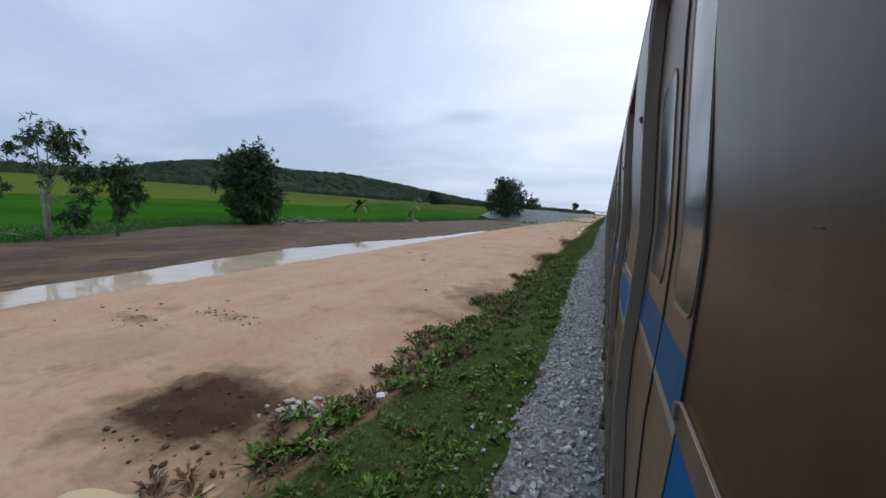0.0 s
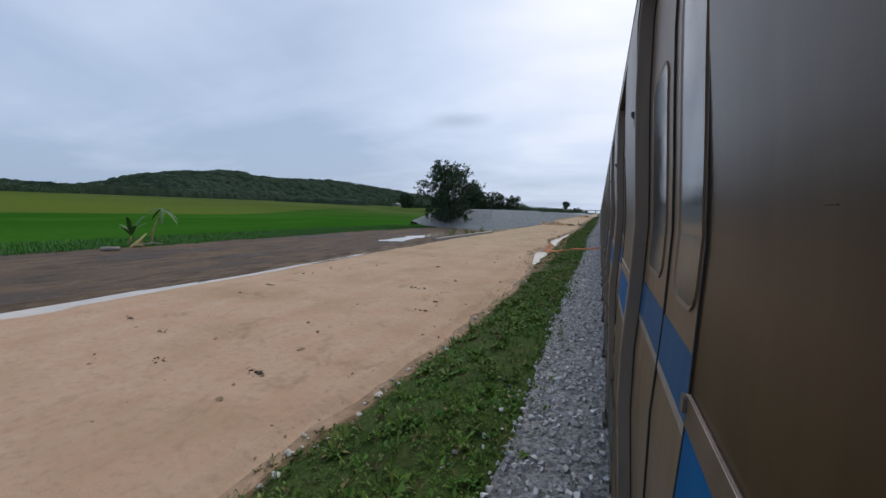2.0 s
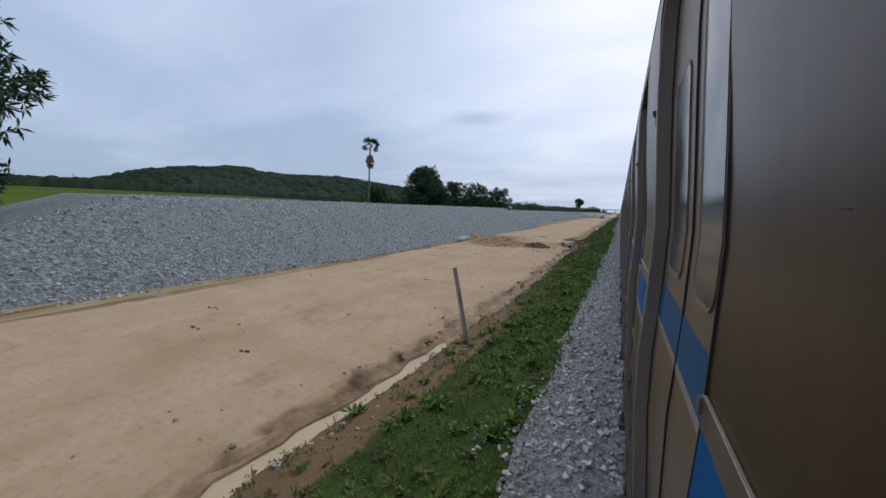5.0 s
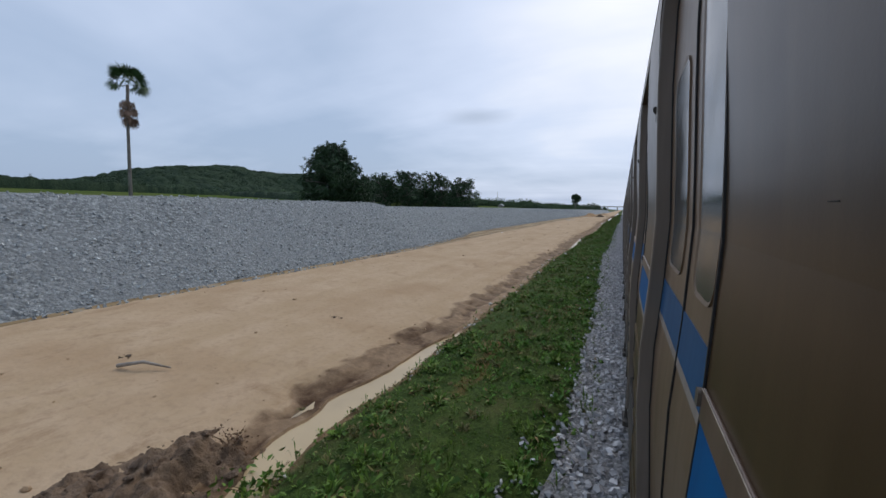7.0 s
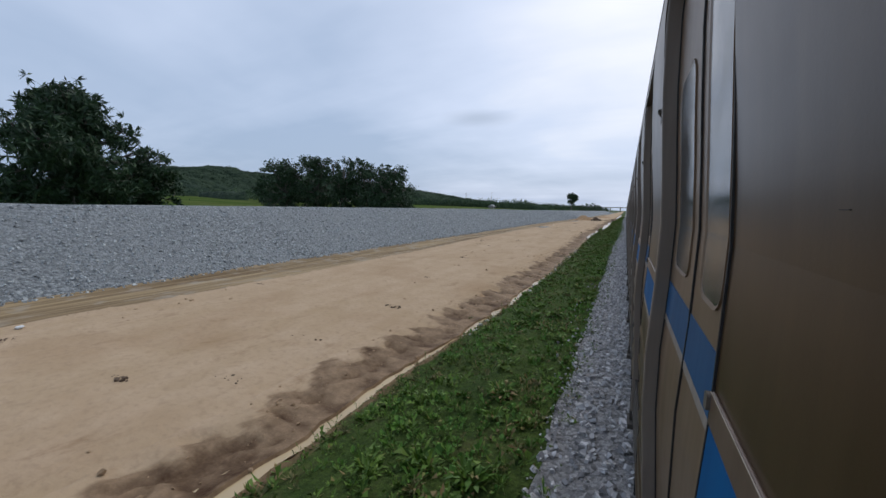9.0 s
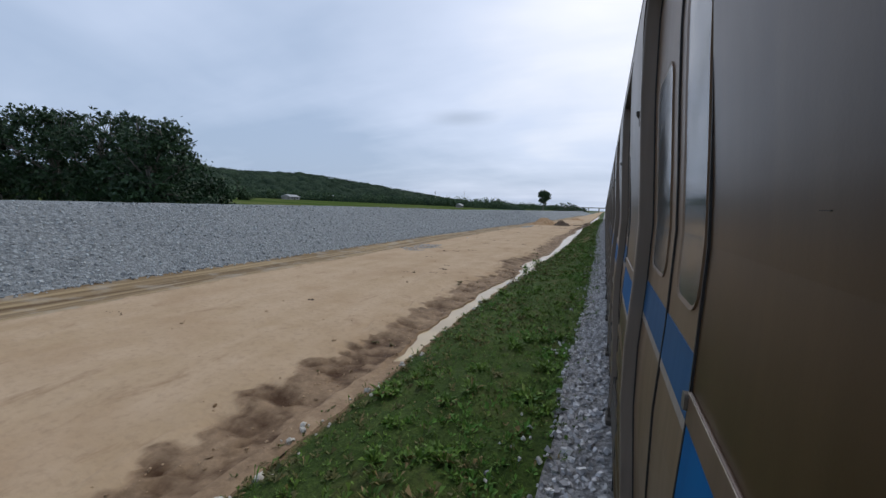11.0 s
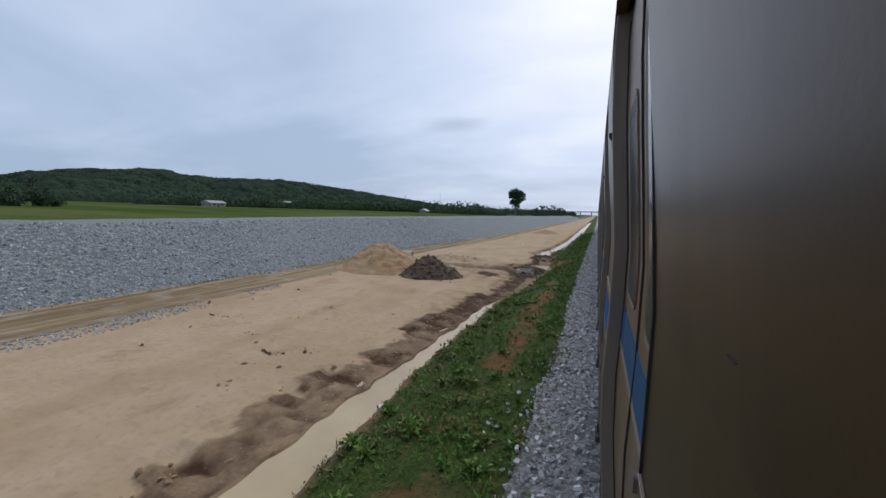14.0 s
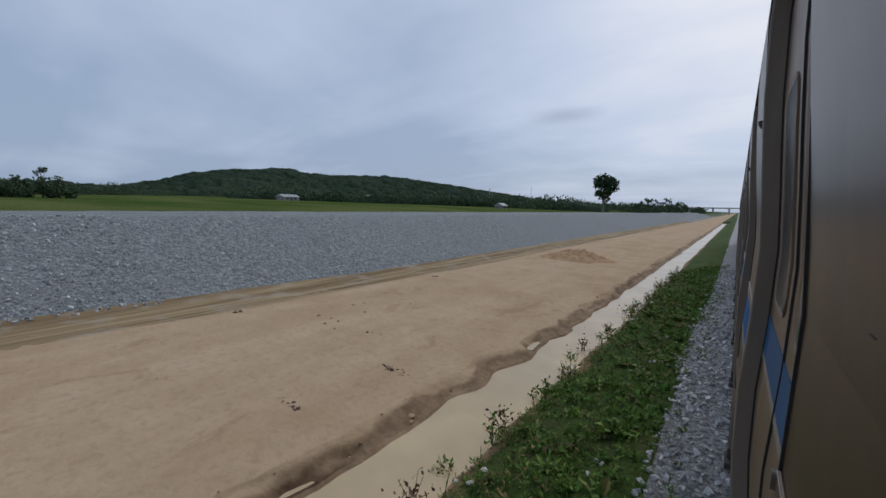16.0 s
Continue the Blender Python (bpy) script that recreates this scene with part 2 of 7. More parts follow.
def make_bank():
    m = Mat("damp_brown_soil", 0.85, 0, 0.3)
    n = m.noise(1.7, 6, 0.6)
    base = m.mix(m.span(n, 0.35, 0.65), (0.33, 0.215, 0.12), (0.49, 0.335, 0.20))
    base = m.mix(m.span(m.noise(2.6, 8, 0.75), 0.5, 0.62, 0, 0.7), base, (0.17, 0.105, 0.058))
    m.colour(base)
    m.bump(m.noise(5.0, 8, 0.7), 0.8, 0.09)
    return m.m


def make_mud():
    m = Mat("dark_wet_mud", 0.6, 0, 0.22)
    n = m.noise(0.5, 6, 0.6, (1, 0.35, 1))
    base = m.mix(m.span(n, 0.4, 0.62), (0.065, 0.042, 0.026), (0.155, 0.102, 0.064))
    base = m.mix(m.span(m.noise(4.0, 5), 0.58, 0.75, 0, 0.6), base, (0.24, 0.175, 0.125))
    base = m.mix(m.span(m.noise(1.5, 7, 0.7, (1, 0.3, 1)), 0.53, 0.62, 0, 0.8), base, (0.05, 0.036, 0.025))
    m.colour(base)
    m.rough(m.span(n, 0.35, 0.6, 0.62, 0.95))
    m.bump(m.noise(3.0, 8, 0.65), 0.7, 0.08)
    return m.m


def make_bench():
    m = Mat("yellowish_rutted_sand", 0.9, 0, 0.25)
    ruts = m.noise(1.0, 5, 0.6, (3.2, 0.12, 1.0))
    base = m.mix(m.span(ruts, 0.35, 0.65), (0.135, 0.082, 0.038), (0.38, 0.275, 0.15))
    base = m.mix(m.span(m.noise(1.1, 5), 0.52, 0.7, 0, 0.6), base, (0.40, 0.35, 0.28))
    soaked = m.span(m.math("ADD", m.axis(1), m.math("MULTIPLY", m.noise(0.3, 5), 16.0)), 98, 106, 1, 0)
    base = m.mix(soaked, base, m.mix(m.span(m.noise(1.3, 6, 0.65, (1, 0.4, 1)), 0.4, 0.6), (0.07, 0.046, 0.028), (0.17, 0.115, 0.072)))
    m.colour(base)
    m.bump(m.math("ADD", ruts, m.math("MULTIPLY", m.noise(6, 6), 0.4)), 0.7, 0.1)
    return m.m


def make_gravel():
    m = Mat("grey_crushed_gravel", 0.95, 0, 0.2)
    c = m.cells(11.0, "Color")
    sep = m.n.new("ShaderNodeSeparateColor")
    m.l.new(c, sep.inputs[0])
    d = m.cells(11.0)
    speck = m.noise(9.0, 7, 0.75, (1.0, 0.6, 1.0))
    base = m.mix(sep.outputs[0], (0.21, 0.22, 0.217), (0.42, 0.435, 0.427))
    # Shade between the stones is coloured in where the speck noise dips.
    base = m.mix(m.span(speck, 0.40, 0.58, 0.75, 0), base, (0.11, 0.117, 0.117))
    base = m.mix(m.span(m.noise(6.0, 7, 0.75), 0.56, 0.64, 0, 0.75), base, (0.53, 0.545, 0.535))
    base = m.mix(m.span(m.noise(0.22, 5), 0.42, 0.66, 0, 0.45), base, (0.27, 0.28, 0.278))
    m.colour(base)
    m.bump(m.math("SUBTRACT", m.math("MULTIPLY", speck, 1.2), m.math("MULTIPLY", d, 0.9)), 0.8, 0.08)
    return m.m


def make_ballast():
    m = Mat("grey_ballast_bed", 0.9, 0, 0.3)
    c = m.cells(21.0, "Color")
    sep = m.n.new("ShaderNodeSeparateColor")
    m.l.new(c, sep.inputs[0])
    d = m.cells(21.0)
    crumb = m.noise(24.0, 7, 0.75)
    base = m.mix(sep.outputs[0], (0.24, 0.232, 0.228), (0.54, 0.525, 0.52))
    # Low spots of the crumb noise get the shade of gaps between stones painted in.
    base = m.mix(m.span(crumb, 0.36, 0.52, 0.7, 0), base, (0.10, 0.10, 0.102))
    m.colour(base)
    m.bump(m.math("SUBTRACT", m.math("MULTIPLY", crumb, 1.4), m.math("MULTIPLY", d, 0.5)), 1.0, 0.05)
    return m.m


def make_stone():
    m = Mat("pale_grey_stone", 0.85, 0, 0.35)
    r = m.geo.outputs["Random Per Island"]
    base = m.mix(r, (0.25, 0.24, 0.237), (0.72, 0.695, 0.685))
    base = m.mix(m.span(m.noise(30, 4), 0.5, 0.75, 0, 0.5), base, (0.30, 0.28, 0.25))
    m.colour(base)
    m.bump(m.noise(60, 4), 0.4, 0.006)
    return m.m


def make_gravel_stone():
    m = Mat("grey_gravel_stone", 0.9, 0, 0.25)
    base = m.mix(m.geo.outputs["Random Per Island"], (0.20, 0.208, 0.208), (0.57, 0.59, 0.58))
    m.colour(m.mix(m.span(m.noise(30, 4), 0.5, 0.75, 0, 0.4), base, (0.22, 0.22, 0.21)))
    m.bump(m.noise(40, 4), 0.4, 0.01)
    return m.m


def make_grass_soil():
    m = Mat("verge_turf", 0.95, 0, 0.2)
    n = m.noise(1.3, 6, 0.6)
    base = m.mix(m.span(n, 0.4, 0.65), (0.045, 0.08, 0.012), (0.085, 0.125, 0.024))
    red = m.math("ADD", m.attr("red"), m.math("MULTIPLY", m.math("SUBTRACT", m.noise(2.2, 7, 0.7), 0.5), 2.2))
    base = m.mix(m.span(m.noise(16.0, 6, 0.75), 0.36, 0.6, 0.75, 0), base, (0.012, 0.024, 0.006))
    base = m.mix(m.span(m.noise(30.0, 5, 0.7), 0.55, 0.68, 0, 0.7), base, (0.12, 0.185, 0.035))
    base = m.mix(m.span(red, 0.35, 0.85, 0, 0.9), base, m.mix(m.span(m.noise(9.0, 6, 0.7), 0.4, 0.62), (0.15, 0.065, 0.03), (0.30, 0.135, 0.06)))
    dry = m.math("ADD", m.attr("mud"), m.math("MULTIPLY", m.math("SUBTRACT", m.noise(2.0, 6), 0.5), 1.2))
    base = m.mix(m.span(dry, 0.4, 0.62), base, (0.22, 0.14, 0.075))
    base = m.mix(m.span(m.noise(0.9, 6, 0.65), 0.54, 0.66, 0, 0.4), base, (0.12, 0.095, 0.04))
    m.colour(base)
    m.bump(m.noise(14.0, 7, 0.7), 0.9, 0.06)
    return m.m


def make_leaf(name, dark, light, dry=None, rough=0.55):
    m = Mat(name, rough, 0, 0.35)
    r = m.geo.outputs["Random Per Island"]
    base = m.mix(r, dark, light)
    base = m.mix(m.span(m.noise(0.9, 4), 0.42, 0.66, 0, 0.7), base, dark)
    if dry:
        base = m.mix(m.span(m.math("ADD", r, m.math("MULTIPLY", m.math("SUBTRACT", m.noise(0.55, 4), 0.5), 0.9)), 0.93, 1.0), base, dry)
    m.colour(base)
    m.b.inputs["Subsurface Weight"].default_value = 0.0
    return m.m


def make_verge_leaf(name, dark, light):
    m = Mat(name, 0.6, 0, 0.3)
    r = m.geo.outputs["Random Per Island"]
    base = m.mix(r, dark, light)
    patch = m.noise(0.8, 5, 0.6)
    base = m.mix(m.span(patch, 0.54, 0.68, 0, 0.6), base, m.mix(r, (0.06, 0.08, 0.014), (0.17, 0.17, 0.04)))
    base = m.mix(m.span(m.noise(2.4, 4), 0.5, 0.66, 0, 0.6), base, dark)
    base = m.mix(m.span(m.math("ADD", r, m.math("MULTIPLY", m.math("SUBTRACT", m.noise(0.55, 4), 0.5), 0.9)), 0.9, 0.98), base, (0.26, 0.18, 0.075))
    m.colour(base)
    return m.m


def make_rice():
    m = Mat("rice_field_green", 1.0, 0, 0.0)
    n = m.noise(0.05, 5, 0.55, (1, 0.6, 1))
    base = m.mix(m.span(n, 0.35, 0.65), (0.027, 0.10, 0.010), (0.045, 0.14, 0.016))
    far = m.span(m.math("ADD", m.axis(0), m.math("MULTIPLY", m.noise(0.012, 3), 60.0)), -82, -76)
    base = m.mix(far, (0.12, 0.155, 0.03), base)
    later = m.span(m.axis(1), 120, 210)
    olive = m.mix(m.span(m.noise(0.03, 6, 0.6, (0.5, 1, 1)), 0.4, 0.6), (0.06, 0.095, 0.024), (0.125, 0.14, 0.05))
    base = m.mix(later, base, olive)
    rows = m.noise(1.0, 3, 0.5, (0.4, 3.0, 1))
    base = m.mix(m.span(rows, 0.4, 0.7, 0, 0.35), base, (0.025, 0.075, 0.01))
    m.colour(base)
    m.bump(m.noise(6, 6, 0.7), 0.9, 0.12)
    return m.m


def make_forest():
    m = Mat("hazed_forest_canopy", 0.9, 0, 0.15)
    n = m.noise(0.02, 6, 0.65)
    fine = m.noise(0.5, 6, 0.7)
    tone = m.math("ADD", m.math("MULTIPLY", m.attr("tone"), 0.5), m.math("MULTIPLY", m.span(n, 0.35, 0.65), 0.5))
    # The bluish tone puts some distance haze into the canopy's own colour.
    base = m.mix(tone, (0.020, 0.040, 0.024), (0.060, 0.088, 0.042))
    base = m.mix(m.span(fine, 0.4, 0.65, 0.55, 0), base, (0.013, 0.028, 0.019))
    m.colour(base)
    m.bump(fine, 1.0, 2.0)
    return m.m


def make_plain(name, a, b, rough=0.8, metal=0.0, scale=4.0, bump=0.3, dist=0.01, spec=0.5, stretch=None):
    m = Mat(name, rough, metal, spec)
    n = m.noise(scale, 6, 0.6, stretch)
    m.colour(m.mix(m.span(n, 0.35, 0.65), a, b))
    if bump:
        m.bump(m.noise(scale * 4, 6, 0.65, stretch), bump, dist)
    return m.m


def make_body(name, a, b, rough=0.3, coat=0.1, spec=0.36):
    """Weathered painted steel: streaks of dirt, faint dents."""
    m = Mat(name, rough, 0.0, spec)
    streak = m.noise(1.0, 5, 0.6, (6, 9, 0.5))
    cloud = m.noise(1.3, 5, 0.6)
    base = m.mix(m.span(streak, 0.4, 0.7), a, b)
    base = m.mix(m.span(cloud, 0.5, 0.75, 0, 0.5), base, tuple(0.6 * v for v in a))
    m.colour(base)
    m.rough(m.math("ADD", m.math("MULTIPLY", cloud, 0.22), rough - 0.08))
    m.bump(m.math("ADD", m.noise(2.2, 3), m.math("MULTIPLY", m.noise(160.0, 3), 0.03)), 0.12, 0.02)
    m.b.inputs["Coat Weight"].default_value, m.b.inputs["Coat Roughness"].default_value = coat, 0.22
    return m.m


def make_water(name, tint, rough=0.04):
    m = Mat(name, rough, 0, 0.5)
    n = m.noise(0.8, 4, 0.5)
    m.colour(m.mix(m.span(n, 0.3, 0.7), tint, tuple(v * 0.8 for v in tint)))
    m.bump(m.noise(3.0, 3), 0.04, 0.01)
    return m.m


def make_glass():
    m = Mat("dark_train_glass", 0.15, 0, 0.4)
    m.colour(m.mix(m.span(m.noise(6, 4), 0.4, 0.7), (0.02, 0.028, 0.032), (0.05, 0.06, 0.065)))
    m.rough(m.span(m.noise(3, 5), 0.3, 0.8, 0.10, 0.3))
    return m.m


ROAD, BANK, MUD, BENCH = make_road(), make_bank(), make_mud(), make_bench()
GRAVEL, BALLAST, STONE, TURF = make_gravel(), make_ballast(), make_stone(), make_grass_soil()
RICE, FOREST, GRAVEL_STONE = make_rice(), make_forest(), make_gravel_stone()
VERGE_LEAF = make_verge_leaf("verge_leaf", (0.05, 0.108, 0.013), (0.165, 0.275, 0.036))
WEED_LEAF = make_verge_leaf("broad_weed_leaf", (0.055, 0.145, 0.018), (0.16, 0.31, 0.05))
VERGE_DRY = make_verge_leaf("dry_verge_leaf", (0.075, 0.082, 0.022), (0.21, 0.185, 0.065))
TREE_LEAF = make_leaf("tree_leaf", (0.017, 0.040, 0.016), (0.05, 0.095, 0.033))
YOUNG_LEAF = make_leaf("young_tree_leaf", (0.022, 0.055, 0.018), (0.075, 0.135, 0.04))
# Far leaves are paler than near ones; the hill's bluish tone holds haze.
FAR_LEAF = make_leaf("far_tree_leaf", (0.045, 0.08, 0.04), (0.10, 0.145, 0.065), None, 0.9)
HAZED_HILL_LEAF = make_leaf("hazed_hill_leaf", (0.022, 0.045, 0.026), (0.055, 0.088, 0.042), None, 0.95)
BANANA_LEAF = make_leaf("banana_leaf", (0.06, 0.13, 0.03), (0.11, 0.19, 0.05), (0.22, 0.16, 0.07))
RICE_LEAF = make_leaf("rice_leaf", (0.028, 0.10, 0.010), (0.06, 0.17, 0.018))
DRY = make_leaf("dry_twig", (0.13, 0.075, 0.045), (0.24, 0.15, 0.09), None, 0.9)
DEAD_FROND = make_leaf("dead_frond", (0.12, 0.07, 0.05), (0.26, 0.17, 0.12), None, 0.9)
BARK = make_plain("grey_bark", (0.10, 0.085, 0.07), (0.24, 0.21, 0.18), 0.95, scale=5, bump=0.7, dist=0.03, stretch=(1, 1, 0.2))
STRAW = make_plain("yellowed_banana_stem", (0.22, 0.17, 0.06), (0.42, 0.34, 0.13), 0.8, scale=5, bump=0.4, stretch=(1, 1, 0.2))
DEADWOOD = make_plain("bleached_wood", (0.24, 0.20, 0.16), (0.42, 0.37, 0.31), 0.9, scale=6, bump=0.5)
CONCRETE = make_plain("raw_concrete", (0.30, 0.265, 0.22), (0.48, 0.435, 0.375), 0.9, scale=3, bump=0.4, dist=0.008)
DARK_SOIL = make_plain("dark_loose_soil", (0.075, 0.05, 0.034), (0.21, 0.14, 0.092), 0.95, scale=3, bump=1.0, dist=0.09)
WET_SPOIL = make_plain("damp_brown_spoil", (0.13, 0.082, 0.05), (0.30, 0.20, 0.125), 0.9, scale=3, bump=1.0, dist=0.09)
SAND = make_plain("loose_orange_sand", (0.37, 0.21, 0.10), (0.50, 0.325, 0.18), 0.95, scale=2, bump=0.9, dist=0.06)
SANDY_SPOIL = make_plain("pale_dug_sand", (0.33, 0.225, 0.125), (0.50, 0.36, 0.23), 0.95, scale=2, bump=0.9, dist=0.06)
MUDWATER = make_water("muddy_water", (0.58, 0.435, 0.245), 0.2)
POOLWATER = make_water("still_puddle_water", (0.62, 0.50, 0.37), 0.06)
PALE_CONCRETE = make_plain("pale_dry_concrete", (0.42, 0.39, 0.34), (0.62, 0.58, 0.52), 0.9, scale=3, bump=0.4, dist=0.008)
TAPE = make_plain("orange_plastic_netting", (0.75, 0.20, 0.06), (0.85, 0.32, 0.14), 0.6, scale=12, bump=0.5)
BODY = make_body("bronze_grey_coach_paint", (0.047, 0.0255, 0.0095), (0.078, 0.046, 0.020), 0.36)
# Part of the door bronze's lightness is reflected sky put into its colour.
DOORPAINT = make_body("skylit_bronze_door_paint", (0.155, 0.10, 0.06), (0.215, 0.148, 0.095), 0.4)
BLUE = make_body("blue_stripe_paint", (0.0003, 0.09, 0.25), (0.001, 0.12, 0.32), 0.55, 0.0, 0.12)
WHITE = make_body("dull_white_line_paint", (0.26, 0.22, 0.19), (0.36, 0.31, 0.27), 0.45)
RUBBER = make_plain("black_rubber_seal", (0.012, 0.011, 0.011), (0.025, 0.023, 0.022), 0.7, scale=8, bump=0.2)
UNDER = make_plain("dusty_underframe_steel", (0.04, 0.035, 0.03), (0.09, 0.075, 0.06), 0.8, scale=5)
TRIM = make_body("dull_metal_trim", (0.13, 0.105, 0.082), (0.20, 0.165, 0.13), 0.38)
JAMB = make_body("pale_jamb_paint", (0.185, 0.15, 0.12), (0.26, 0.215, 0.18), 0.42)
# Rail brown is lighter than the body, painting in the sky it catches.
SKYLIT_RAIL = make_body("skylit_waist_rail_brown", (0.12, 0.075, 0.052), (0.19, 0.125, 0.09), 0.35)
DOOR_BLUE = make_body("dirty_blue_stripe_paint", (0.012, 0.075, 0.18), (0.025, 0.105, 0.22), 0.5, 0.0, 0.2)
WORN = make_body("worn_bright_edge", (0.42, 0.35, 0.27), (0.62, 0.53, 0.43), 0.4)
GLASS = make_glass()
STEEL = make_plain("worn_rail_steel", (0.10, 0.075, 0.06), (0.2, 0.16, 0.13), 0.5, 0.7, 5)
WALLPAINT = make_plain("far_house_wall", (0.22, 0.2, 0.18), (0.34, 0.32, 0.29), 0.9, scale=0.6, bump=0)
TINROOF = make_plain("far_tin_roof", (0.25, 0.25, 0.25), (0.42, 0.42, 0.42), 0.6, scale=0.8, bump=0)
LITTER = make_plain("white_litter", (0.6, 0.6, 0.58), (0.75, 0.75, 0.73), 0.7, scale=9)

# ---- the ground, in strips along the track ----
Y0, Y1 = -12.0, 470.0
ys_list = [Y0]
while ys_list[-1] < Y1:
    y = ys_list[-1]
    fine = 0.07 if 137.6 < y < 138.8 else 0.11 if (136 < y < 140 or 307.2 < y < 310.4) else 0.13 if -1 < y < 12 or 310.4 <= y < 315 else 0.2 if (129 < y < 143 or 298 < y < 330) else 0.17 if 184 < y < 300 else (0.3 if y < 350 else 1.2)
    ys_list.append(y + fine)
YS = np.array(ys_list)

ballast_edge = curve_of([(-12, -0.74), (10, -0.8), (20, -1.05), (24, -1.05), (27, -0.95), (30, -0.68), (40, -0.75), (55, -0.85), (65, -0.78), (69, -0.7), (75, -0.95), (97, -0.97), (120, -0.7), (137, -0.45), (153, -0.45),
                         (167, -0.8), (172, -0.6), (188, -0.66), (195, -0.6), (209, -0.65), (230, -0.4), (240, -0.27), (258, -0.4), (270, -0.67), (275, -0.6), (290, -0.75), (293, -0.57), (322, -0.58), (345, -0.4), (470, -0.2)], 0.13, 1.2, 3)
verge_edge = curve_of([(-12, -3.4), (4, -3.3), (9, -3.1), (15, -2.85), (20, -3.2), (25, -3.6), (26.5, -3.1), (35, -3.1), (39, -3.6), (45, -3.5), (49, -3.1), (59, -3.0), (64, -3.5), (70.5, -3.45), (73, -3.6), (79, -3.75), (83, -3.95), (90, -3.95),
                       (100, -3.75), (106, -3.6), (120, -3.2), (132, -3.4), (135, -3.3), (136.4, -2.95), (139, -2.6), (144, -3.2), (147, -3.55), (160, -3.6), (167, -3.8), (170, -3.75), (174, -3.45), (187, -3.75), (190, -3.7), (193, -3.55),
                       (197, -3.3), (215, -3.3), (236, -3.75), (240, -3.65), (244.5, -3.4), (249, -3.35), (252, -3.15), (260, -3.0), (272, -3.0), (290, -3.15), (295, -3.35), (301, -3.25), (305, -2.7), (311, -2.6), (317, -2.8), (320, -3.3),
                       (321.5, -3.1), (323, -2.8), (325, -2.7), (329, -2.45), (337, -2.3), (470, -2.2)], 0.15, 0.9, 5)
ditch_wide = curve_of([(-12, 0.3), (62, 0.3), (65.6, 0.4), (67.5, 0.65), (69.8, 1.0), (71.5, 1.3), (73, 1.1), (76.5, 0.4), (79, 0.5), (82, 0.6), (84, 1.1), (87, 1.05), (90, 0.8), (103, 0.5), (112, 0.35), (128, 0.3), (135, 0.3), (141, 0.4), (145, 0.4), (147, 0.65), (149, 0.7), (151.5, 0.35), (156, 0.3), (170, 0.25), (186, 0.42), (190, 0.3), (203, 0.25), (225, 0.3), (236, 0.6), (240, 0.65), (244, 0.5), (248, 0.95), (250.5, 0.9),
                       (255, 0.5), (262, 0.75), (269, 1.2), (276, 1.1), (283, 0.75), (290, 0.95), (293, 0.8), (295, 0.55), (301, 0.45), (303, 0.3), (310, 1.0), (315, 0.6), (317, 1.2), (319, 1.5), (321, 1.3), (322.5, 1.6), (325, 1.4),
                       (330, 1.4), (337, 1.2), (470, 1.1)], 0.15, 0.7, 8)
wet = curve_of([(-12, 0), (63.5, 0), (65.5, 1), (72.3, 1), (73.6, 0), (78.4, 0), (80, 1), (108, 1), (113, 0), (144, 0), (146.5, 1), (151, 0.9), (154, 0),
                (168, 0), (171, 0.75), (203, 0.75), (208, 0), (230, 0), (235, 1), (297, 1), (302, 0.5), (304, 0), (315.5, 0), (317, 1), (470, 1)])
bank_wide = curve_of([(-12, 0.5), (60, 0.5), (80, 0.6), (112, 0.5), (128, 0.5), (145, 0.6), (148, 0.95), (165, 1.0), (187, 1.4), (238, 1.4), (269, 1.5), (276, 1.1), (284, 1.0), (290, 1.5), (296, 1.2), (304, 1.0), (318, 0.55), (330, 0.5), (470, 0.5)], 0.14, 1.2, 13)
road_far = curve_of([(-12, -13.6), (14, -13.8), (26, -14.2), (40, -14.7), (78, -14.8), (85, -14.2), (95, -13.9), (120, -13.2), (146, -13.7), (173, -13.3), (188, -13.9), (196, -13.4), (240, -14.2), (277, -14.2), (291, -13.1),
                     (300, -13.0), (318, -13.4), (321, -12.9), (328, -12.4), (340, -11.6), (470, -10.9)], 0.25, 4.0, 17)
bench_far = curve_of([(-12, -16.4), (40, -16.4), (82, -17.0), (97, -16.5), (120, -14.2), (153, -14.2), (170, -14.4), (180, -15.6), (188, -17.3), (241, -17.6), (262, -17.8), (275, -17.5), (295, -17.3), (303, -16.4),
                      (313, -16.9), (320, -16.6), (326, -15.8), (340, -14.4), (470, -14.0)], 0.25, 5.0, 19)
field_near = curve_of([(-12, -26.5), (9, -27.6), (20, -33.6), (28, -34.3), (35, -34.0), (45, -31.8), (58, -29.6), (79, -29.6), (88, -28.0), (102, -27.2), (107, -33), (112, -35), (470, -35)], 0.8, 5.0, 23)
pool_near = curve_of([(-12, -13.9), (9, -13.9), (30, -14.3), (45, -14.5), (70, -14.7)], 0.22, 2.0, 67)
pool_far = curve_of([(-12, -15.6), (5, -16.3), (12, -17.9), (20, -18.3), (30, -16.6), (45, -15.5), (58, -15.2), (66, -14.9), (70, -14.7)], 0.35, 2.6, 66)
top_height = curve_of([(-12, 2.75), (167, 2.75), (170.5, 2.7), (173, 2.33), (262, 2.33), (300, 2.0), (318, 2.08), (340, 2.08), (470, 1.9)], 0.03, 2.0, 29)
ROAD_Z, FIELD_Z = -0.55, -0.62
CULVERTS = (138.02, 308.85)


def smooth01(v):
    v = np.clip(v, 0, 1)
    return v * v * (3 - 2 * v)


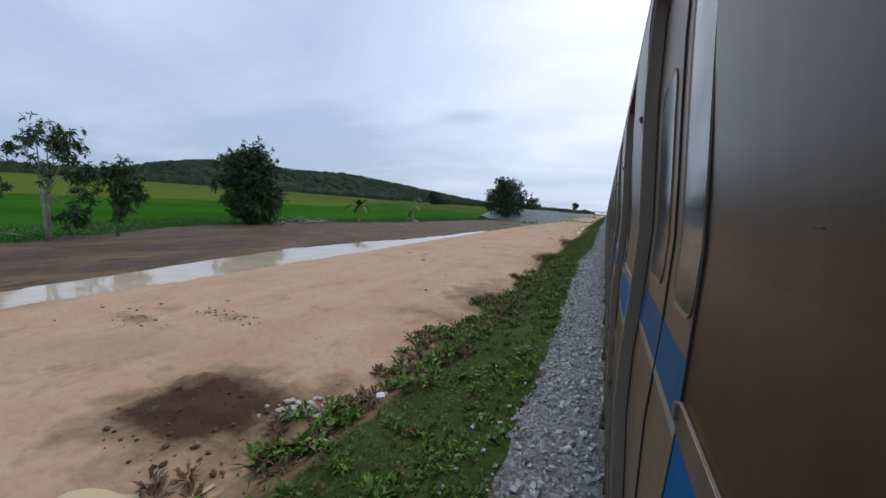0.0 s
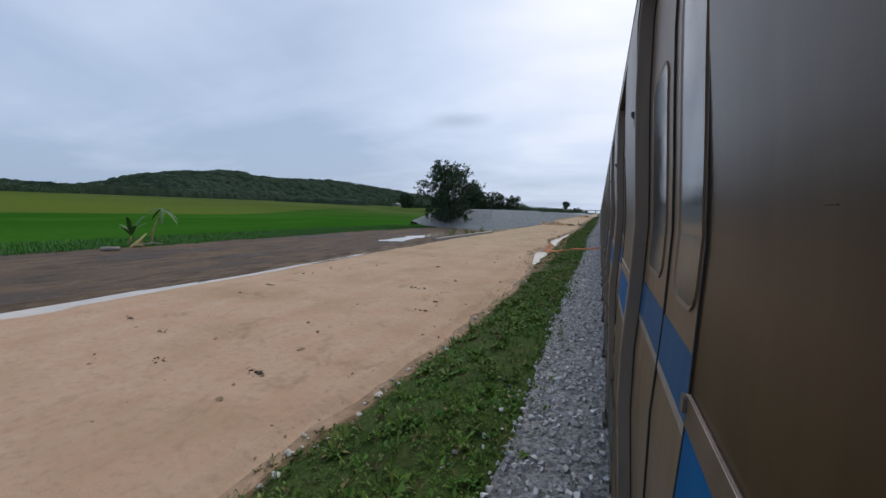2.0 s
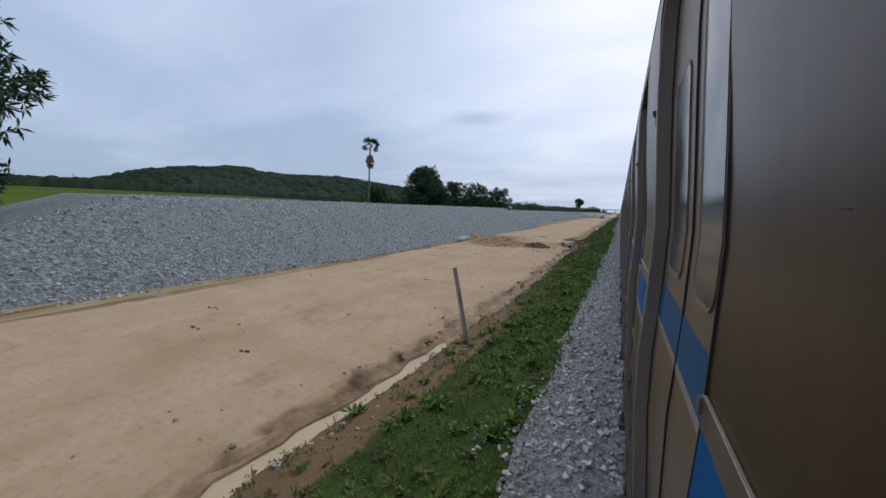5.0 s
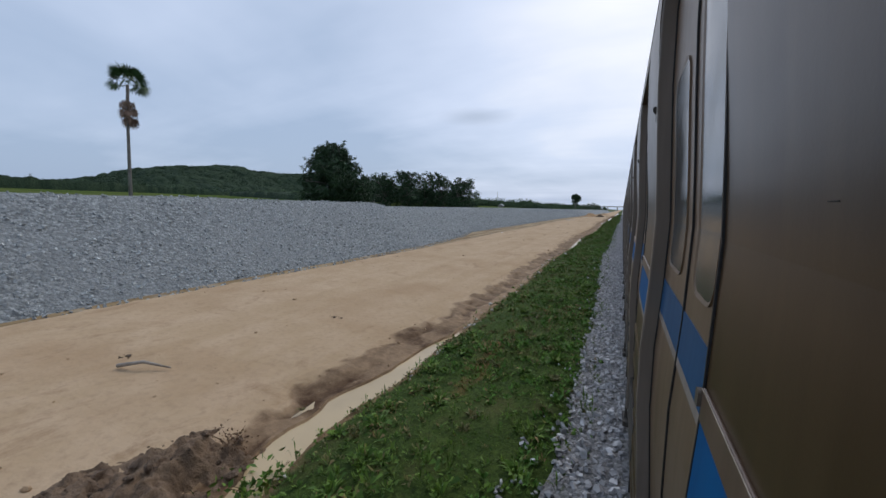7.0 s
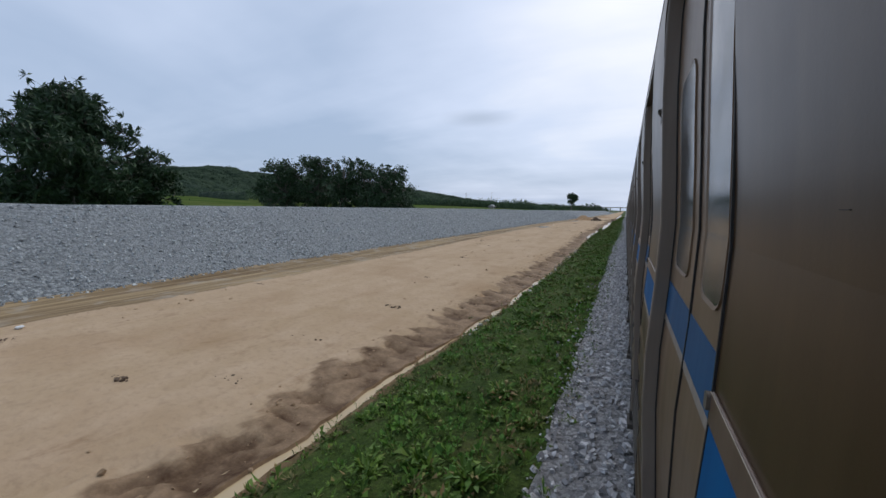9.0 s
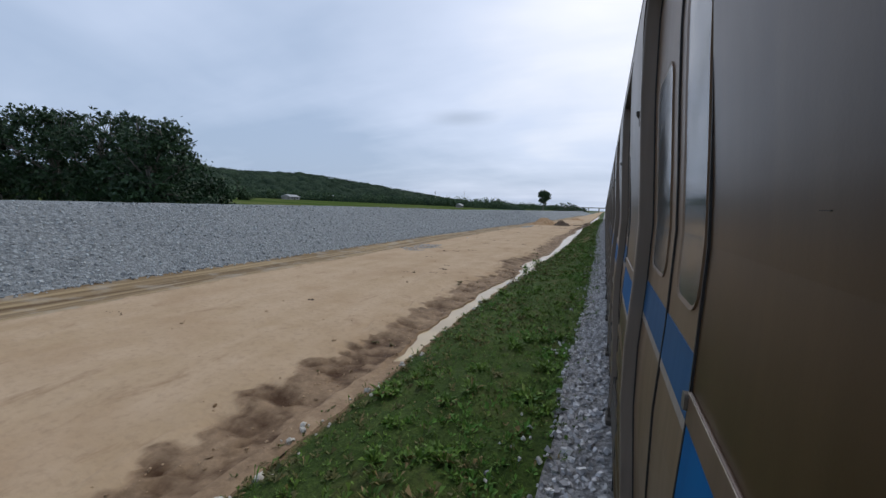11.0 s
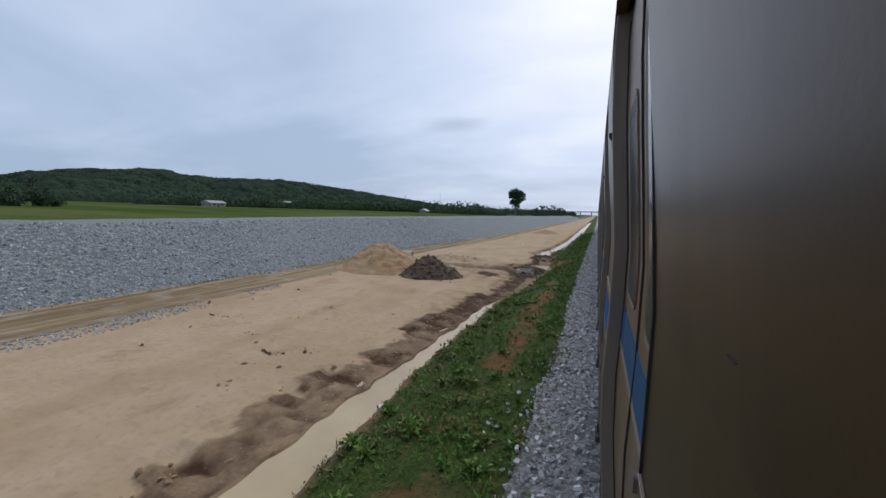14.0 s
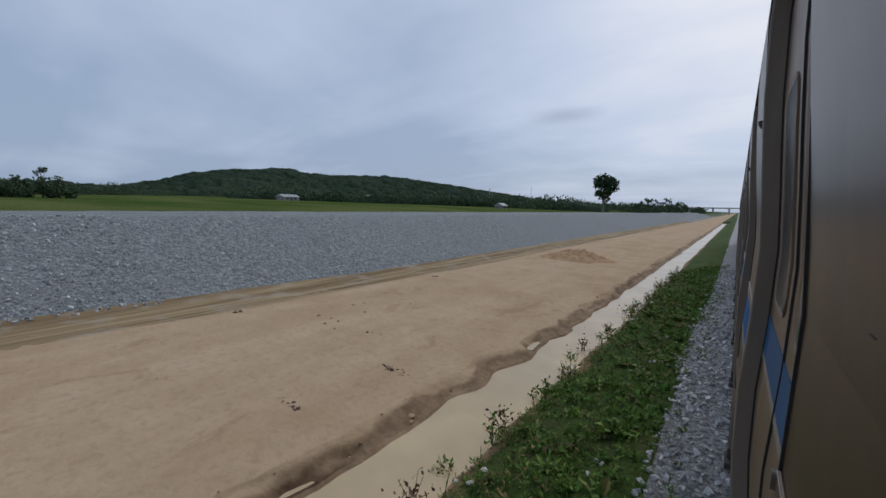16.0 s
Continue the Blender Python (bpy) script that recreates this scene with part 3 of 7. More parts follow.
def embank(x, y):
    """How high the gravel bank stands over the field at a place."""
    foot, top = bench_far(y), top_height(y) - FIELD_Z
    rise = np.clip((foot - x) / 4.8, 0, 1)
    back = np.clip((x + 35.5) / 4.8, 0, 1)
    # the bank begins with a slope of its own
    start = np.clip((y - 101.5 - 0.16 * (-16.5 - x)) / 9.5, 0, 1)
    return top * np.minimum(np.minimum(rise, back), start)


def clefts(x, y):
    """Narrow winding gullies that run down the bank to the ditch."""
    n = vnoise(x * 0.45 + 0.3 * vnoise(x, y, 0.5, 35), y, 0.55, 38, 3)
    return np.exp(-(n / 0.13) ** 2)


def ground_z(x, y):
    x, y = np.broadcast_arrays(np.asarray(x, float), np.asarray(y, float))
    b, g = ballast_edge(y), verge_edge(y)
    d = g - ditch_wide(y)
    e = d - bank_wide(y)
    w = wet(y)
    z = np.full(x.shape, ROAD_Z)
    z = np.where(x > b, -0.04 + 0.10 * smooth01((x - b) / 0.8), z)
    u = np.clip((b - x) / np.maximum(b - g, 0.3), 0, 1)
    z = np.where((x <= b) & (x > g), -0.04 - 0.58 * u + 0.08 * np.sin(u * 3.1) + 0.09 * vnoise(x, y, 0.8, 31), z)
    floor = -0.60 - 0.28 * w
    v = np.clip((g - x) / np.maximum(g - d, 0.1), 0, 1)
    z = np.where((x <= g) & (x > d), -0.62 + (floor + 0.62) * np.minimum(1, np.minimum(v, 1 - v) * 5) - 0.05 * v * w, z)
    q = np.clip((d - x) / np.maximum(d - e, 0.1), 0, 1)
    z = np.where((x <= d) & (x > e), -0.66 - 0.05 * w + (0.11 + 0.05 * w) * smooth01(q) + (0.05 * vnoise(x * 0.5, y, 0.9, 37) - 0.11 * clefts(x, y) * smooth01((y - 60) / 20)) * np.sin(np.pi * np.clip(q * 0.92, 0, 1)) * smooth01((d - x) / 0.12), z)
    rf, bf = road_far(y), bench_far(y)
    z = np.where((x <= e) & (x > rf), ROAD_Z + 0.035 * vnoise(x, y, 2.2, 41) + 0.012 * vnoise(x * 2.5, y * 0.3, 1.0, 43) - 0.04 * smooth01((x - e + 0.5) / 0.5), z)
    z = np.where((x <= rf) & (x > bf), ROAD_Z - 0.05 + 0.05 * vnoise(x * 2.2, y * 0.12, 0.8, 47) - 0.10 * np.sin(np.pi * np.clip((rf - x) / np.maximum(rf - bf, 0.2), 0, 1)), z)
    early = y < 104
    mudz = FIELD_Z + 0.06 * vnoise(x, y, 1.6, 53) + 0.10 * smooth01((-20 - x) / 6)
    z = np.where((x <= bf) & (x > -37), np.where(early, mudz, FIELD_Z), z) + np.where(x <= bf, embank(x, y) * (1 + 0.012 * vnoise(x, y, 1.5, 59)), 0)
    z = np.where(x <= -37, FIELD_Z + 0.03 * vnoise(x, y, 6.0, 61), z)
    # the long pool beside the road at the beginning
    mid, half = (pool_near(y) + pool_far(y)) / 2, np.maximum((pool_near(y) - pool_far(y)) / 2, 0.12)
    pool = np.exp(-((x - mid + 0.18 * vnoise(x, y, 1.1, 64)) / half) ** 8) * smooth01((68 - y) / 5)
    z = z - 0.17 * pool
    pool2 = np.exp(-((x + 19.8 + 0.8 * vnoise(y, 0 * y, 5, 68)) / (1.1 + 0.5 * vnoise(y, 0 * y, 2.5, 65))) ** 4) * smooth01((y - 70) / 6) * smooth01((94 - y) / 5)
    z = z - 0.13 * pool2 + 0.05 * vnoise(x, y * 0.5, 0.9, 69) * (x < -16.8) * (x > -26) * early
    # churned ground and a puddle close to the start
    churn = np.exp(-((x + 5.4) / 1.2) ** 2 - ((y - 3.6) / 1.0) ** 2)
    z = z + churn * (0.06 + 0.18 * vnoise(x, y, 0.5, 71) + 0.12 * vnoise(x, y, 0.2, 72, 2))
    z = z - 0.12 * np.exp(-((x + 4.45 + 0.2 * vnoise(x, y, 0.5, 70)) / 0.5) ** 4 - ((y - 1.55 + 0.2 * vnoise(x, y, 0.45, 63)) / 0.5) ** 4)
    for k, yc in enumerate(CULVERTS):
        # the trench of the pipe, and the pit round its chamber
        along = smooth01((-x - 3.9) / 0.6) * smooth01((x + 13.6) / 0.5)
        if yc > 200:
            z = z - 0.60 * along * np.exp(-((y - yc - 0.14) / 0.44) ** 10)
        else:
            # the first pipe lies nearly buried, with a narrow gap left behind it
            buried = smooth01((-5.7 - x) / 0.7)
            z = z - 0.40 * along * (1 - buried) * np.exp(-((y - yc - 0.1) / 0.46) ** 12) - 0.34 * along * buried * np.exp(-((y - yc - 0.30 - 0.05 * vnoise(x, 0 * y, 0.8, 81)) / (0.12 + 0.04 * vnoise(x, 0 * y, 1.1, 82))) ** 6)
        z = z + 0.10 * along * np.exp(-((np.abs(y - yc) - 1.15) / 0.4) ** 2) * (1 + vnoise(x, y, 0.5, 73))
        pit = np.exp(-((x + (3.75 if yc < 200 else 3.4) + 0.25 * vnoise(x, y, 0.8, 74)) / (1.4 if yc < 200 else 1.05)) ** 6 - ((y - yc + 0.1 + 0.25 * vnoise(x, y, 0.7, 75)) / 1.0) ** 6)
        z = z - 0.48 * pit
        # trodden, broken ground round the works
        rough = np.exp(-((x + 7.0) / 4.5) ** 4 - ((y - yc) / 4.5) ** 4)
        z = z + rough * (0.12 * vnoise(x, y, 0.9, 75) + 0.075 * vnoise(x, y, 0.3, 76, 2)) * np.where(np.abs(y - yc) < 0.8, 0.3, 1)
    pit = np.exp(-((x + 3.2 + 0.3 * vnoise(x, y, 0.6, 77) + 0.2 * vnoise(x, y, 0.25, 83)) / 0.6) ** 4 - ((y - 311.9 + 0.4 * vnoise(x, y, 0.6, 78) + 0.25 * vnoise(x, y, 0.25, 84)) / 1.0) ** 4)
    z = z - 0.32 * pit
    spoil = np.exp(-((x + 3.3) / 0.9) ** 2 - ((y - 314.2) / 0.9) ** 2)
    z = z + spoil * (0.25 + 0.12 * vnoise(x, y, 0.4, 79))
    return z


def put_attr(me, name, values):
    at = me.attributes.new(name, "FLOAT", "POINT")
    at.data.foreach_set("value", np.asarray(values, dtype=np.float32).ravel())


def strip(name, right, left, cols, material, label, category, bias=1.0):
    """A strip of ground between two curves along the track."""
    u = np.linspace(0, 1, cols) ** bias
    r, l = right(YS)[:, None], left(YS)[:, None]
    xs = r + (l - r) * u[None, :]
    ys = np.repeat(YS[:, None], cols, 1)
    inner = xs.copy()
    inner[:, 0] -= 1e-3
    zs = ground_z(inner, ys)
    me = grid_mesh(name, xs[:, ::-1], ys[:, ::-1], zs[:, ::-1], material)
    X, Y = xs[:, ::-1], ys[:, ::-1]
    g = verge_edge(Y)
    edge = bank_edge(Y)
    late = smooth01((Y - 45) / 40)
    gully = clefts(X, Y)
    wide = np.maximum(bank_wide(Y), 0.3)
    lip = edge + wide * (0.14 + 0.42 * vnoise(Y, 0.3 * X, 0.35, 33, 3) + 0.12 * vnoise(Y, 0 * Y, 2.5, 34, 2))
    mud = np.exp(-np.clip(edge - X, 0, 9) / 0.35) * 0.12
    mud = mud + late * (0.9 + 0.1 * smooth01((Y - 120) / 30)) * (0.66 * smooth01((X - lip) / 0.22) + 0.24 * gully * smooth01((X - edge + 0.45) / 0.35))
    mud = mud + 0.85 * np.exp(-((X + 5.3) / 1.5) ** 2 - ((Y - 3.4) / 1.1) ** 2) + 0.5 * np.exp(-((X + 5.8) / 4.2) ** 2 - ((Y - 4.1) / 2.3) ** 2) * (1 + 0.9 * vnoise(X, Y, 1.7, 36, 3)) + 0.5 * np.exp(-((X + 8.6) / 1.3) ** 2 - ((Y - 6.5) / 0.4) ** 2) + 0.5 * np.exp(-((X + 10.5) / 1.5) ** 2 - ((Y - 5.2) / 0.3) ** 2)
    mud = mud + 0.7 * np.exp(-((X + 4.2) / 1.7) ** 2 - ((Y - 12.5) / 4.6) ** 2) * (1 + 0.7 * vnoise(X, Y, 1.4, 32, 3))
    for yc in CULVERTS:
        mud = mud + (0.6 if yc < 200 else 0.62) * np.exp(-((X + 3.9) / 2.2) ** 2 - ((Y - yc - 2.2) / 2.4) ** 2) + (0.40 if yc < 200 else 0.42) * np.exp(-((X + 6.8) / 4.0) ** 4 - ((Y - yc + 1.0) / 3.6) ** 4)
    if name == "ditch":
        mud = 0.62 - 0.2 * late + mud * 0.3
    if name == "grass_verge":
        mud = 0.75 * np.exp(-np.abs(X - g) / 0.28) + 0.9 * smooth01((g + 1.25 - X) / 0.5) * smooth01((Y - 58) / 8) * smooth01((118 - Y) / 8) + 0.7 * np.exp(-((X + 3.1) / 0.9) ** 2 - ((Y - 10) / 8) ** 2)
        for yc in CULVERTS:
            mud = mud + 0.7 * np.exp(-((X + 2.8) / 0.7) ** 2 - ((Y - yc - 1.5) / 2.4) ** 2)
    put_attr(me, "mud", mud + 0.36 * np.exp(-((X + 5.2) / 2.6) ** 2 - ((Y - 301.5) / 4.5) ** 2) * (name != "grass_verge"))
    red = smooth01((Y - 243) / 10) * (1 - smooth01((Y - 313) / 3)) * np.exp(-((X + 1.55 + 0.2 * vnoise(Y, 0 * Y, 2.0, 87)) / 0.48) ** 2) * (0.58 + 0.65 * vnoise(X, Y, 1.6, 88))
    red = red + 0.6 * np.exp(-((X + 1.9) / 0.4) ** 2 - ((Y - 167) / 2.5) ** 2) + 0.75 * np.exp(-((X + 2.15) / 0.3) ** 2 - ((Y - 150.6) / 2.2) ** 2) + 0.7 * np.exp(-((X + 2.2) / 0.35) ** 2 - ((Y - 311.5) / 1.8) ** 2)
    put_attr(me, "red", red)
    return solid(name, me, material, label, category, kind="structure")


def bank_edge(y):
    return verge_edge(y) - ditch_wide(y) - bank_wide(y)


def ditch_far(y):
    return verge_edge(y) - ditch_wide(y)


strip("ballast_bed", lambda y: 0 * y + 4.2, ballast_edge, 26, BALLAST, "grey crushed-stone ballast bed under the train", "ballast")
strip("grass_verge", ballast_edge, verge_edge, 18, TURF, "weedy green verge sloping from the ballast to the ditch", "verge")
strip("ditch", verge_edge, ditch_far, 9, ROAD, "shallow muddy ditch between verge and dirt road", "ditch")
strip("ditch_bank", ditch_far, bank_edge, 20, ROAD, "eroded brown soil bank at the road's edge", "bank")
strip("dirt_road", bank_edge, road_far, 52, ROAD, "pale sandy dirt road with wheel tracks and clods", "road")
strip("sand_shoulder", road_far, bench_far, 12, BENCH, "rutted yellowish sand shoulder below the gravel bank", "shoulder")


def left_strip(name, keep, material, label, category):
    cols = 50
    u = np.linspace(0, 1, cols)
    r, l = bench_far(YS)[:, None], field_near(YS)[:, None] - 2.0 * smooth01((YS - 102) / 6)[:, None]
    xs = r + (l - r) * u[None, :]
    ys = np.repeat(YS[:, None], cols, 1)
    inner = xs.copy()
    inner[:, 0] -= 1e-3
    zs = ground_z(inner, ys)
    rows = keep(YS)
    return solid(name, grid_mesh(name, xs[rows][:, ::-1], ys[rows][:, ::-1], zs[rows][:, ::-1], material), material, label, category, kind="structure")


cut = YS[np.argmin(np.abs(YS - 101.3))]
left_strip("mud_flat", lambda y: y <= cut, MUD, "dark wet mud flat between road and rice field", "mud")
left_strip("gravel_embankment", lambda y: y >= cut, GRAVEL, "long grey crushed-gravel embankment for a new track", "embankment")

# the fields: one sheet on to the horizon, rising gently to the hill's foot


def field_rise(x, y):
    x, y = np.asarray(x, float), np.asarray(y, float)
    flat = np.interp(-x, [90, 560], [0, 9.0])
    steep = np.interp(-x, [42, 148, 300, 560], [0, 3.7, 6.6, 10.8])
    return flat + (steep - flat) * smooth01((y - 110) / 90)


fx = np.concatenate([np.linspace(0, 40, 40), np.geomspace(44, 2600, 60)])
fy = np.concatenate([-np.geomspace(2000, 14, 30), YS[::12], np.geomspace(480, 3500, 50)])
near = field_near(fy) - 2.0 * smooth01((fy - 102) / 6)
fX = near[:, None] - fx[None, :]
fY = np.repeat(fy[:, None], len(fx), 1)
fZ = FIELD_Z + 0.05 * vnoise(fX, fY, 9.0, 83) + field_rise(fX, fY)
fZ[:, 0] = ground_z(fX[:, 0] + 1e-3, fY[:, 0])
inside = (fY[:, 0] > Y0) & (fY[:, 0] < Y1)
fZ[~inside, 0] = FIELD_Z
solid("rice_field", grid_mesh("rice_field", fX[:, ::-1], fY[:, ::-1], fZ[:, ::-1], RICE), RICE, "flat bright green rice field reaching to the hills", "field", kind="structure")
far_ground = np.array([[-3000, -2600, -1.3], [3200, -2600, -1.3], [3200, 4200, -1.3], [-3000, 4200, -1.3]])
GROUNDMAT = make_plain("far_scrub_ground", (0.05, 0.085, 0.03), (0.12, 0.13, 0.06), 0.95, scale=0.02, bump=0)
solid("ground", mesh_of("ground", far_ground, [[0, 1, 2, 3]], GROUNDMAT), GROUNDMAT, "flat green and brown ground reaching the horizon", "ground", kind="structure")
# where the strips run out ahead, the road, verge and bank go on to the horizon
for nm, x0, x1, mat, lab, cat in (("dirt_road", -11.0, -3.6, ROAD, "far end of the pale dirt road", "road"), ("grass_verge", -3.6, -0.2, TURF, "far end of the grass verge", "verge"),
                                  ("ballast_bed", -0.2, 4.2, BALLAST, "far end of the ballast bed", "ballast")):
    me = mesh_of(nm, [[x0, Y1, -0.56], [x1, Y1, -0.56 if x1 < -1 else 0.05], [x1, 1500, -0.56 if x1 < -1 else 0.05], [x0, 1500, -0.56 if x0 < -1 else 0.0]], [[0, 1, 2, 3]], mat)
    put_attr(me, "mud", [0, 0, 0, 0])
    put_attr(me, "red", [0, 0, 0, 0])
    solid(nm + "_far", me, mat, lab, cat, kind="structure")
ridge = np.array([[-10.9, Y1, -0.6], [-14, Y1, -0.6], [-18.8, Y1, 1.9], [-30, Y1, 1.9], [-35, Y1, -0.6]])
rv = np.concatenate([ridge, ridge + [0, 160, 0], ridge * [1, 0, 0] + [0, Y1 + 180, -0.62]])
rf = [[k + o, k + 1 + o, k + 6 + o, k + 5 + o] for o in (0, 5) for k in range(4)]
solid("gravel_embankment_far", mesh_of("gravel_embankment_far", rv, rf, GRAVEL), GRAVEL, "far end of the grey gravel embankment", "embankment", kind="structure")

# ---- water ----


def water_strip(name, y0, y1, right, left, z, material, label):
    y = np.arange(y0, y1 + 0.01, 0.5)
    xs = np.stack([left(y), (left(y) + right(y)) / 2, right(y)], 1)
    return solid(name, grid_mesh(name, xs, np.repeat(y[:, None], 3, 1), np.full(xs.shape, z), material), material, label, "water", kind="structure")


for y0, y1 in ((63.4, 73.5), (78.6, 113), (144.4, 153.5), (168.2, 207), (230.5, 303.8), (314.4, 468)):
    water_strip("ditch_water", y0, y1, lambda y: verge_edge(y) + 0.12, lambda y: ditch_far(y) - 0.25, -0.745, MUDWATER, "opaque beige muddy water standing in the ditch")
water_strip("roadside_pool", -12, 69, lambda y: pool_near(y) + 0.5, lambda y: pool_far(y) - 0.5, -0.688, POOLWATER, "long still puddle mirroring the sky beside the road")
water_strip("mud_pool", 68, 97, lambda y: 0 * y - 17.4, lambda y: 0 * y - 23.4, -0.668, POOLWATER, "shallow puddle on the dark mud flat")
water_strip("small_puddle", 0.6, 3.0, lambda y: 0 * y - 3.7, lambda y: 0 * y - 5.4, -0.615, MUDWATER, "small beige puddle in churned mud")
for yc in CULVERTS:
    water_strip("pit_water", yc - 1.3, yc + 1.1, lambda y: 0 * y - 2.2, lambda y, yc=yc: 0 * y - (4.75 if yc > 200 else 5.5), -0.86 if yc > 200 else -0.80, MUDWATER, "muddy water filling the pit round the concrete chamber")
water_strip("pit_water", 310.2, 313.0, lambda y: 0 * y - 2.5, lambda y: 0 * y - 4.2, -0.70, MUDWATER, "muddy puddle in the dug pit beside the verge")

# ---- hills and far woods ----
ridge_h = curve_of([(150, 0), (400, 6), (560, 36), (680, 62), (717, 82), (850, 106), (960, 117), (1016, 127), (1060, 113), (1150, 111), (1280, 112), (1363, 106),
                    (1450, 82), (1550, 60), (1650, 42), (1800, 24), (2000, 10), (2300, 0)], 2.5, 50.0, 91)
ridge_x = curve_of([(150, -1240), (1050, -1240), (1200, -1130), (1363, -1000), (1450, -870), (1550, -760), (1800, -620), (2300, -480)])


def crowns(x, y, size, seed):
    """Domes of tree crowns on a jittered lattice: height from 0 to 1, and a tone for each crown."""
    ix, iy = np.floor(x / size), np.floor(y / size)
    best, tone = np.full(x.shape, -1.0), np.zeros(x.shape)
    for ox in (-1, 0, 1):
        for oy in (-1, 0, 1):
            cx, cy = ix + ox, iy + oy
            px, py = (cx + hash2(cx, cy, seed)) * size, (cy + hash2(cx, cy, seed + 1)) * size
            r = size * (0.55 + 0.4 * hash2(cx, cy, seed + 2))
            top = np.sqrt(np.clip(1 - ((x - px) ** 2 + (y - py) ** 2) / r ** 2, 0, 1)) * (0.5 + 0.5 * hash2(cx, cy, seed + 3))
            tone = np.where(top > best, hash2(cx, cy, seed + 4), tone)
            best = np.maximum(best, top)
    return best, tone


def hill_z(x, y):
    off = x - ridge_x(y)
    return 0.93 * ridge_h(y) * np.exp(-(off / np.where(off > 0, 210, 420)) ** 2)


UH, HY = np.meshgrid(np.linspace(-110, 470, 170), np.linspace(250, 2100, 520))
HX = ridge_x(HY) + UH
dome, tone = crowns(HX, HY, 23.0, 191)
dome2, tone2 = crowns(HX, HY, 10.0, 201)
low = np.clip(hill_z(HX, HY) / 14, 0, 1)
across = np.exp(-(UH / np.where(UH > 0, 210, 420)) ** 2)
HZ = hill_z(HX, HY) + 6 * vnoise(HX, HY, 130, 93) * across + (10.0 * dome + 4.5 * dome2 + 3.0 * vnoise(HX, HY, 50, 94)) * low - 4.0
hill = grid_mesh("wooded_hill", HX, HY, HZ, FOREST, True)
put_attr(hill, "tone", 0.6 * tone + 0.4 * tone2)
solid("wooded_hill", hill, FOREST, "long low hill covered in dark green forest", "hill", kind="structure")

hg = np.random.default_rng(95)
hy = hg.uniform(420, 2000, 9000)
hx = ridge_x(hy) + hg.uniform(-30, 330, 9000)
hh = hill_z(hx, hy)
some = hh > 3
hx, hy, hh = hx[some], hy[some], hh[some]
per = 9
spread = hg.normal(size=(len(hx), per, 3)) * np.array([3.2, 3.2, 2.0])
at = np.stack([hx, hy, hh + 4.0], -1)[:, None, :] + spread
solid("hill_trees", leaf_cloud("hill_trees", at.reshape(-1, 3), hg.uniform(1.2, 3.2, len(hx) * per), HAZED_HILL_LEAF, 96, 0.0, 0.85), None, "dense dark trees covering the hillside", "woods", kind="stuff")

# ---- the train ----
PITCH = 2.05           # from one doorway to the next
WALL, DOOR_X = 0.16, 0.21
DOOR_NEAR, DOOR_FAR = 0.755, 2.01
BAYS = 10
COACH = PITCH * BAYS
Z_SILL = 0.62
CENTRE = 1.58
# the side is hollowed a little above the waist and tucked in towards the sill
BOW = ((0.4, 0.03), (1.2, 0.022), (1.7, -0.014), (2.0, -0.018), (2.3, -0.004), (2.6, 0.0), (2.8, -0.012), (3.0, -0.026), (3.2, -0.038), (3.5, -0.045), (3.72, -0.036), (3.9, -0.03))


def bow(bm):
    """Cuts a mesh of the side at the heights of BOW and bends it to that line."""
    for z, _ in BOW:
        bmesh.ops.bisect_plane(bm, geom=bm.verts[:] + bm.edges[:] + bm.faces[:], plane_co=(0, 0, z), plane_no=(0, 0, 1))
    zs, xs = zip(*BOW)
    for v in bm.verts:
        v.co.x += float(np.interp(v.co.z, zs, xs))
    return bm


def rounded_panel(y0, y1, z0, z1, r, x0, x1, hole=None, segs=4):
    """A slab in the wall's plane with rounded corners, or a ring when hole (the frame's width) is given."""
    bm = bmesh.new()

    def loop(a0, a1, b0, b1, rr):
        out = []
        for cy, cz, start in ((a1 - rr, b1 - rr, 0), (a0 + rr, b1 - rr, 90), (a0 + rr, b0 + rr, 180), (a1 - rr, b0 + rr, 270)):
            for k in range(segs + 1):
                a = radians(start + 90 * k / segs)
                out.append((cy + rr * math.cos(a), cz + rr * math.sin(a)))
        return out
    outer = loop(y0, y1, z0, z1, r)
    n = len(outer)
    fo = [bm.verts.new((x0, y, z)) for y, z in outer]
    bo = [bm.verts.new((x1, y, z)) for y, z in outer]
    for k in range(n):
        bm.faces.new((fo[k], fo[(k + 1) % n], bo[(k + 1) % n], bo[k]))
    if hole:
        inner = loop(y0 + hole, y1 - hole, z0 + hole, z1 - hole, max(r - hole, 0.01))
        fi = [bm.verts.new((x0 + 0.004, y, z)) for y, z in inner]
        bi = [bm.verts.new((x1, y, z)) for y, z in inner]
        for k in range(n):
            j = (k + 1) % n
            bm.faces.new((fo[j], fo[k], fi[k], fi[j]))
            bm.faces.new((bi[k], bi[j], bo[j], bo[k])[::-1])
            bm.faces.new((fi[k], bi[k], bi[j], fi[j]))
    else:
        bm.faces.new(fo[::-1])
        bm.faces.new(bo)
    bmesh.ops.recalc_face_normals(bm, faces=bm.faces)
    return bm


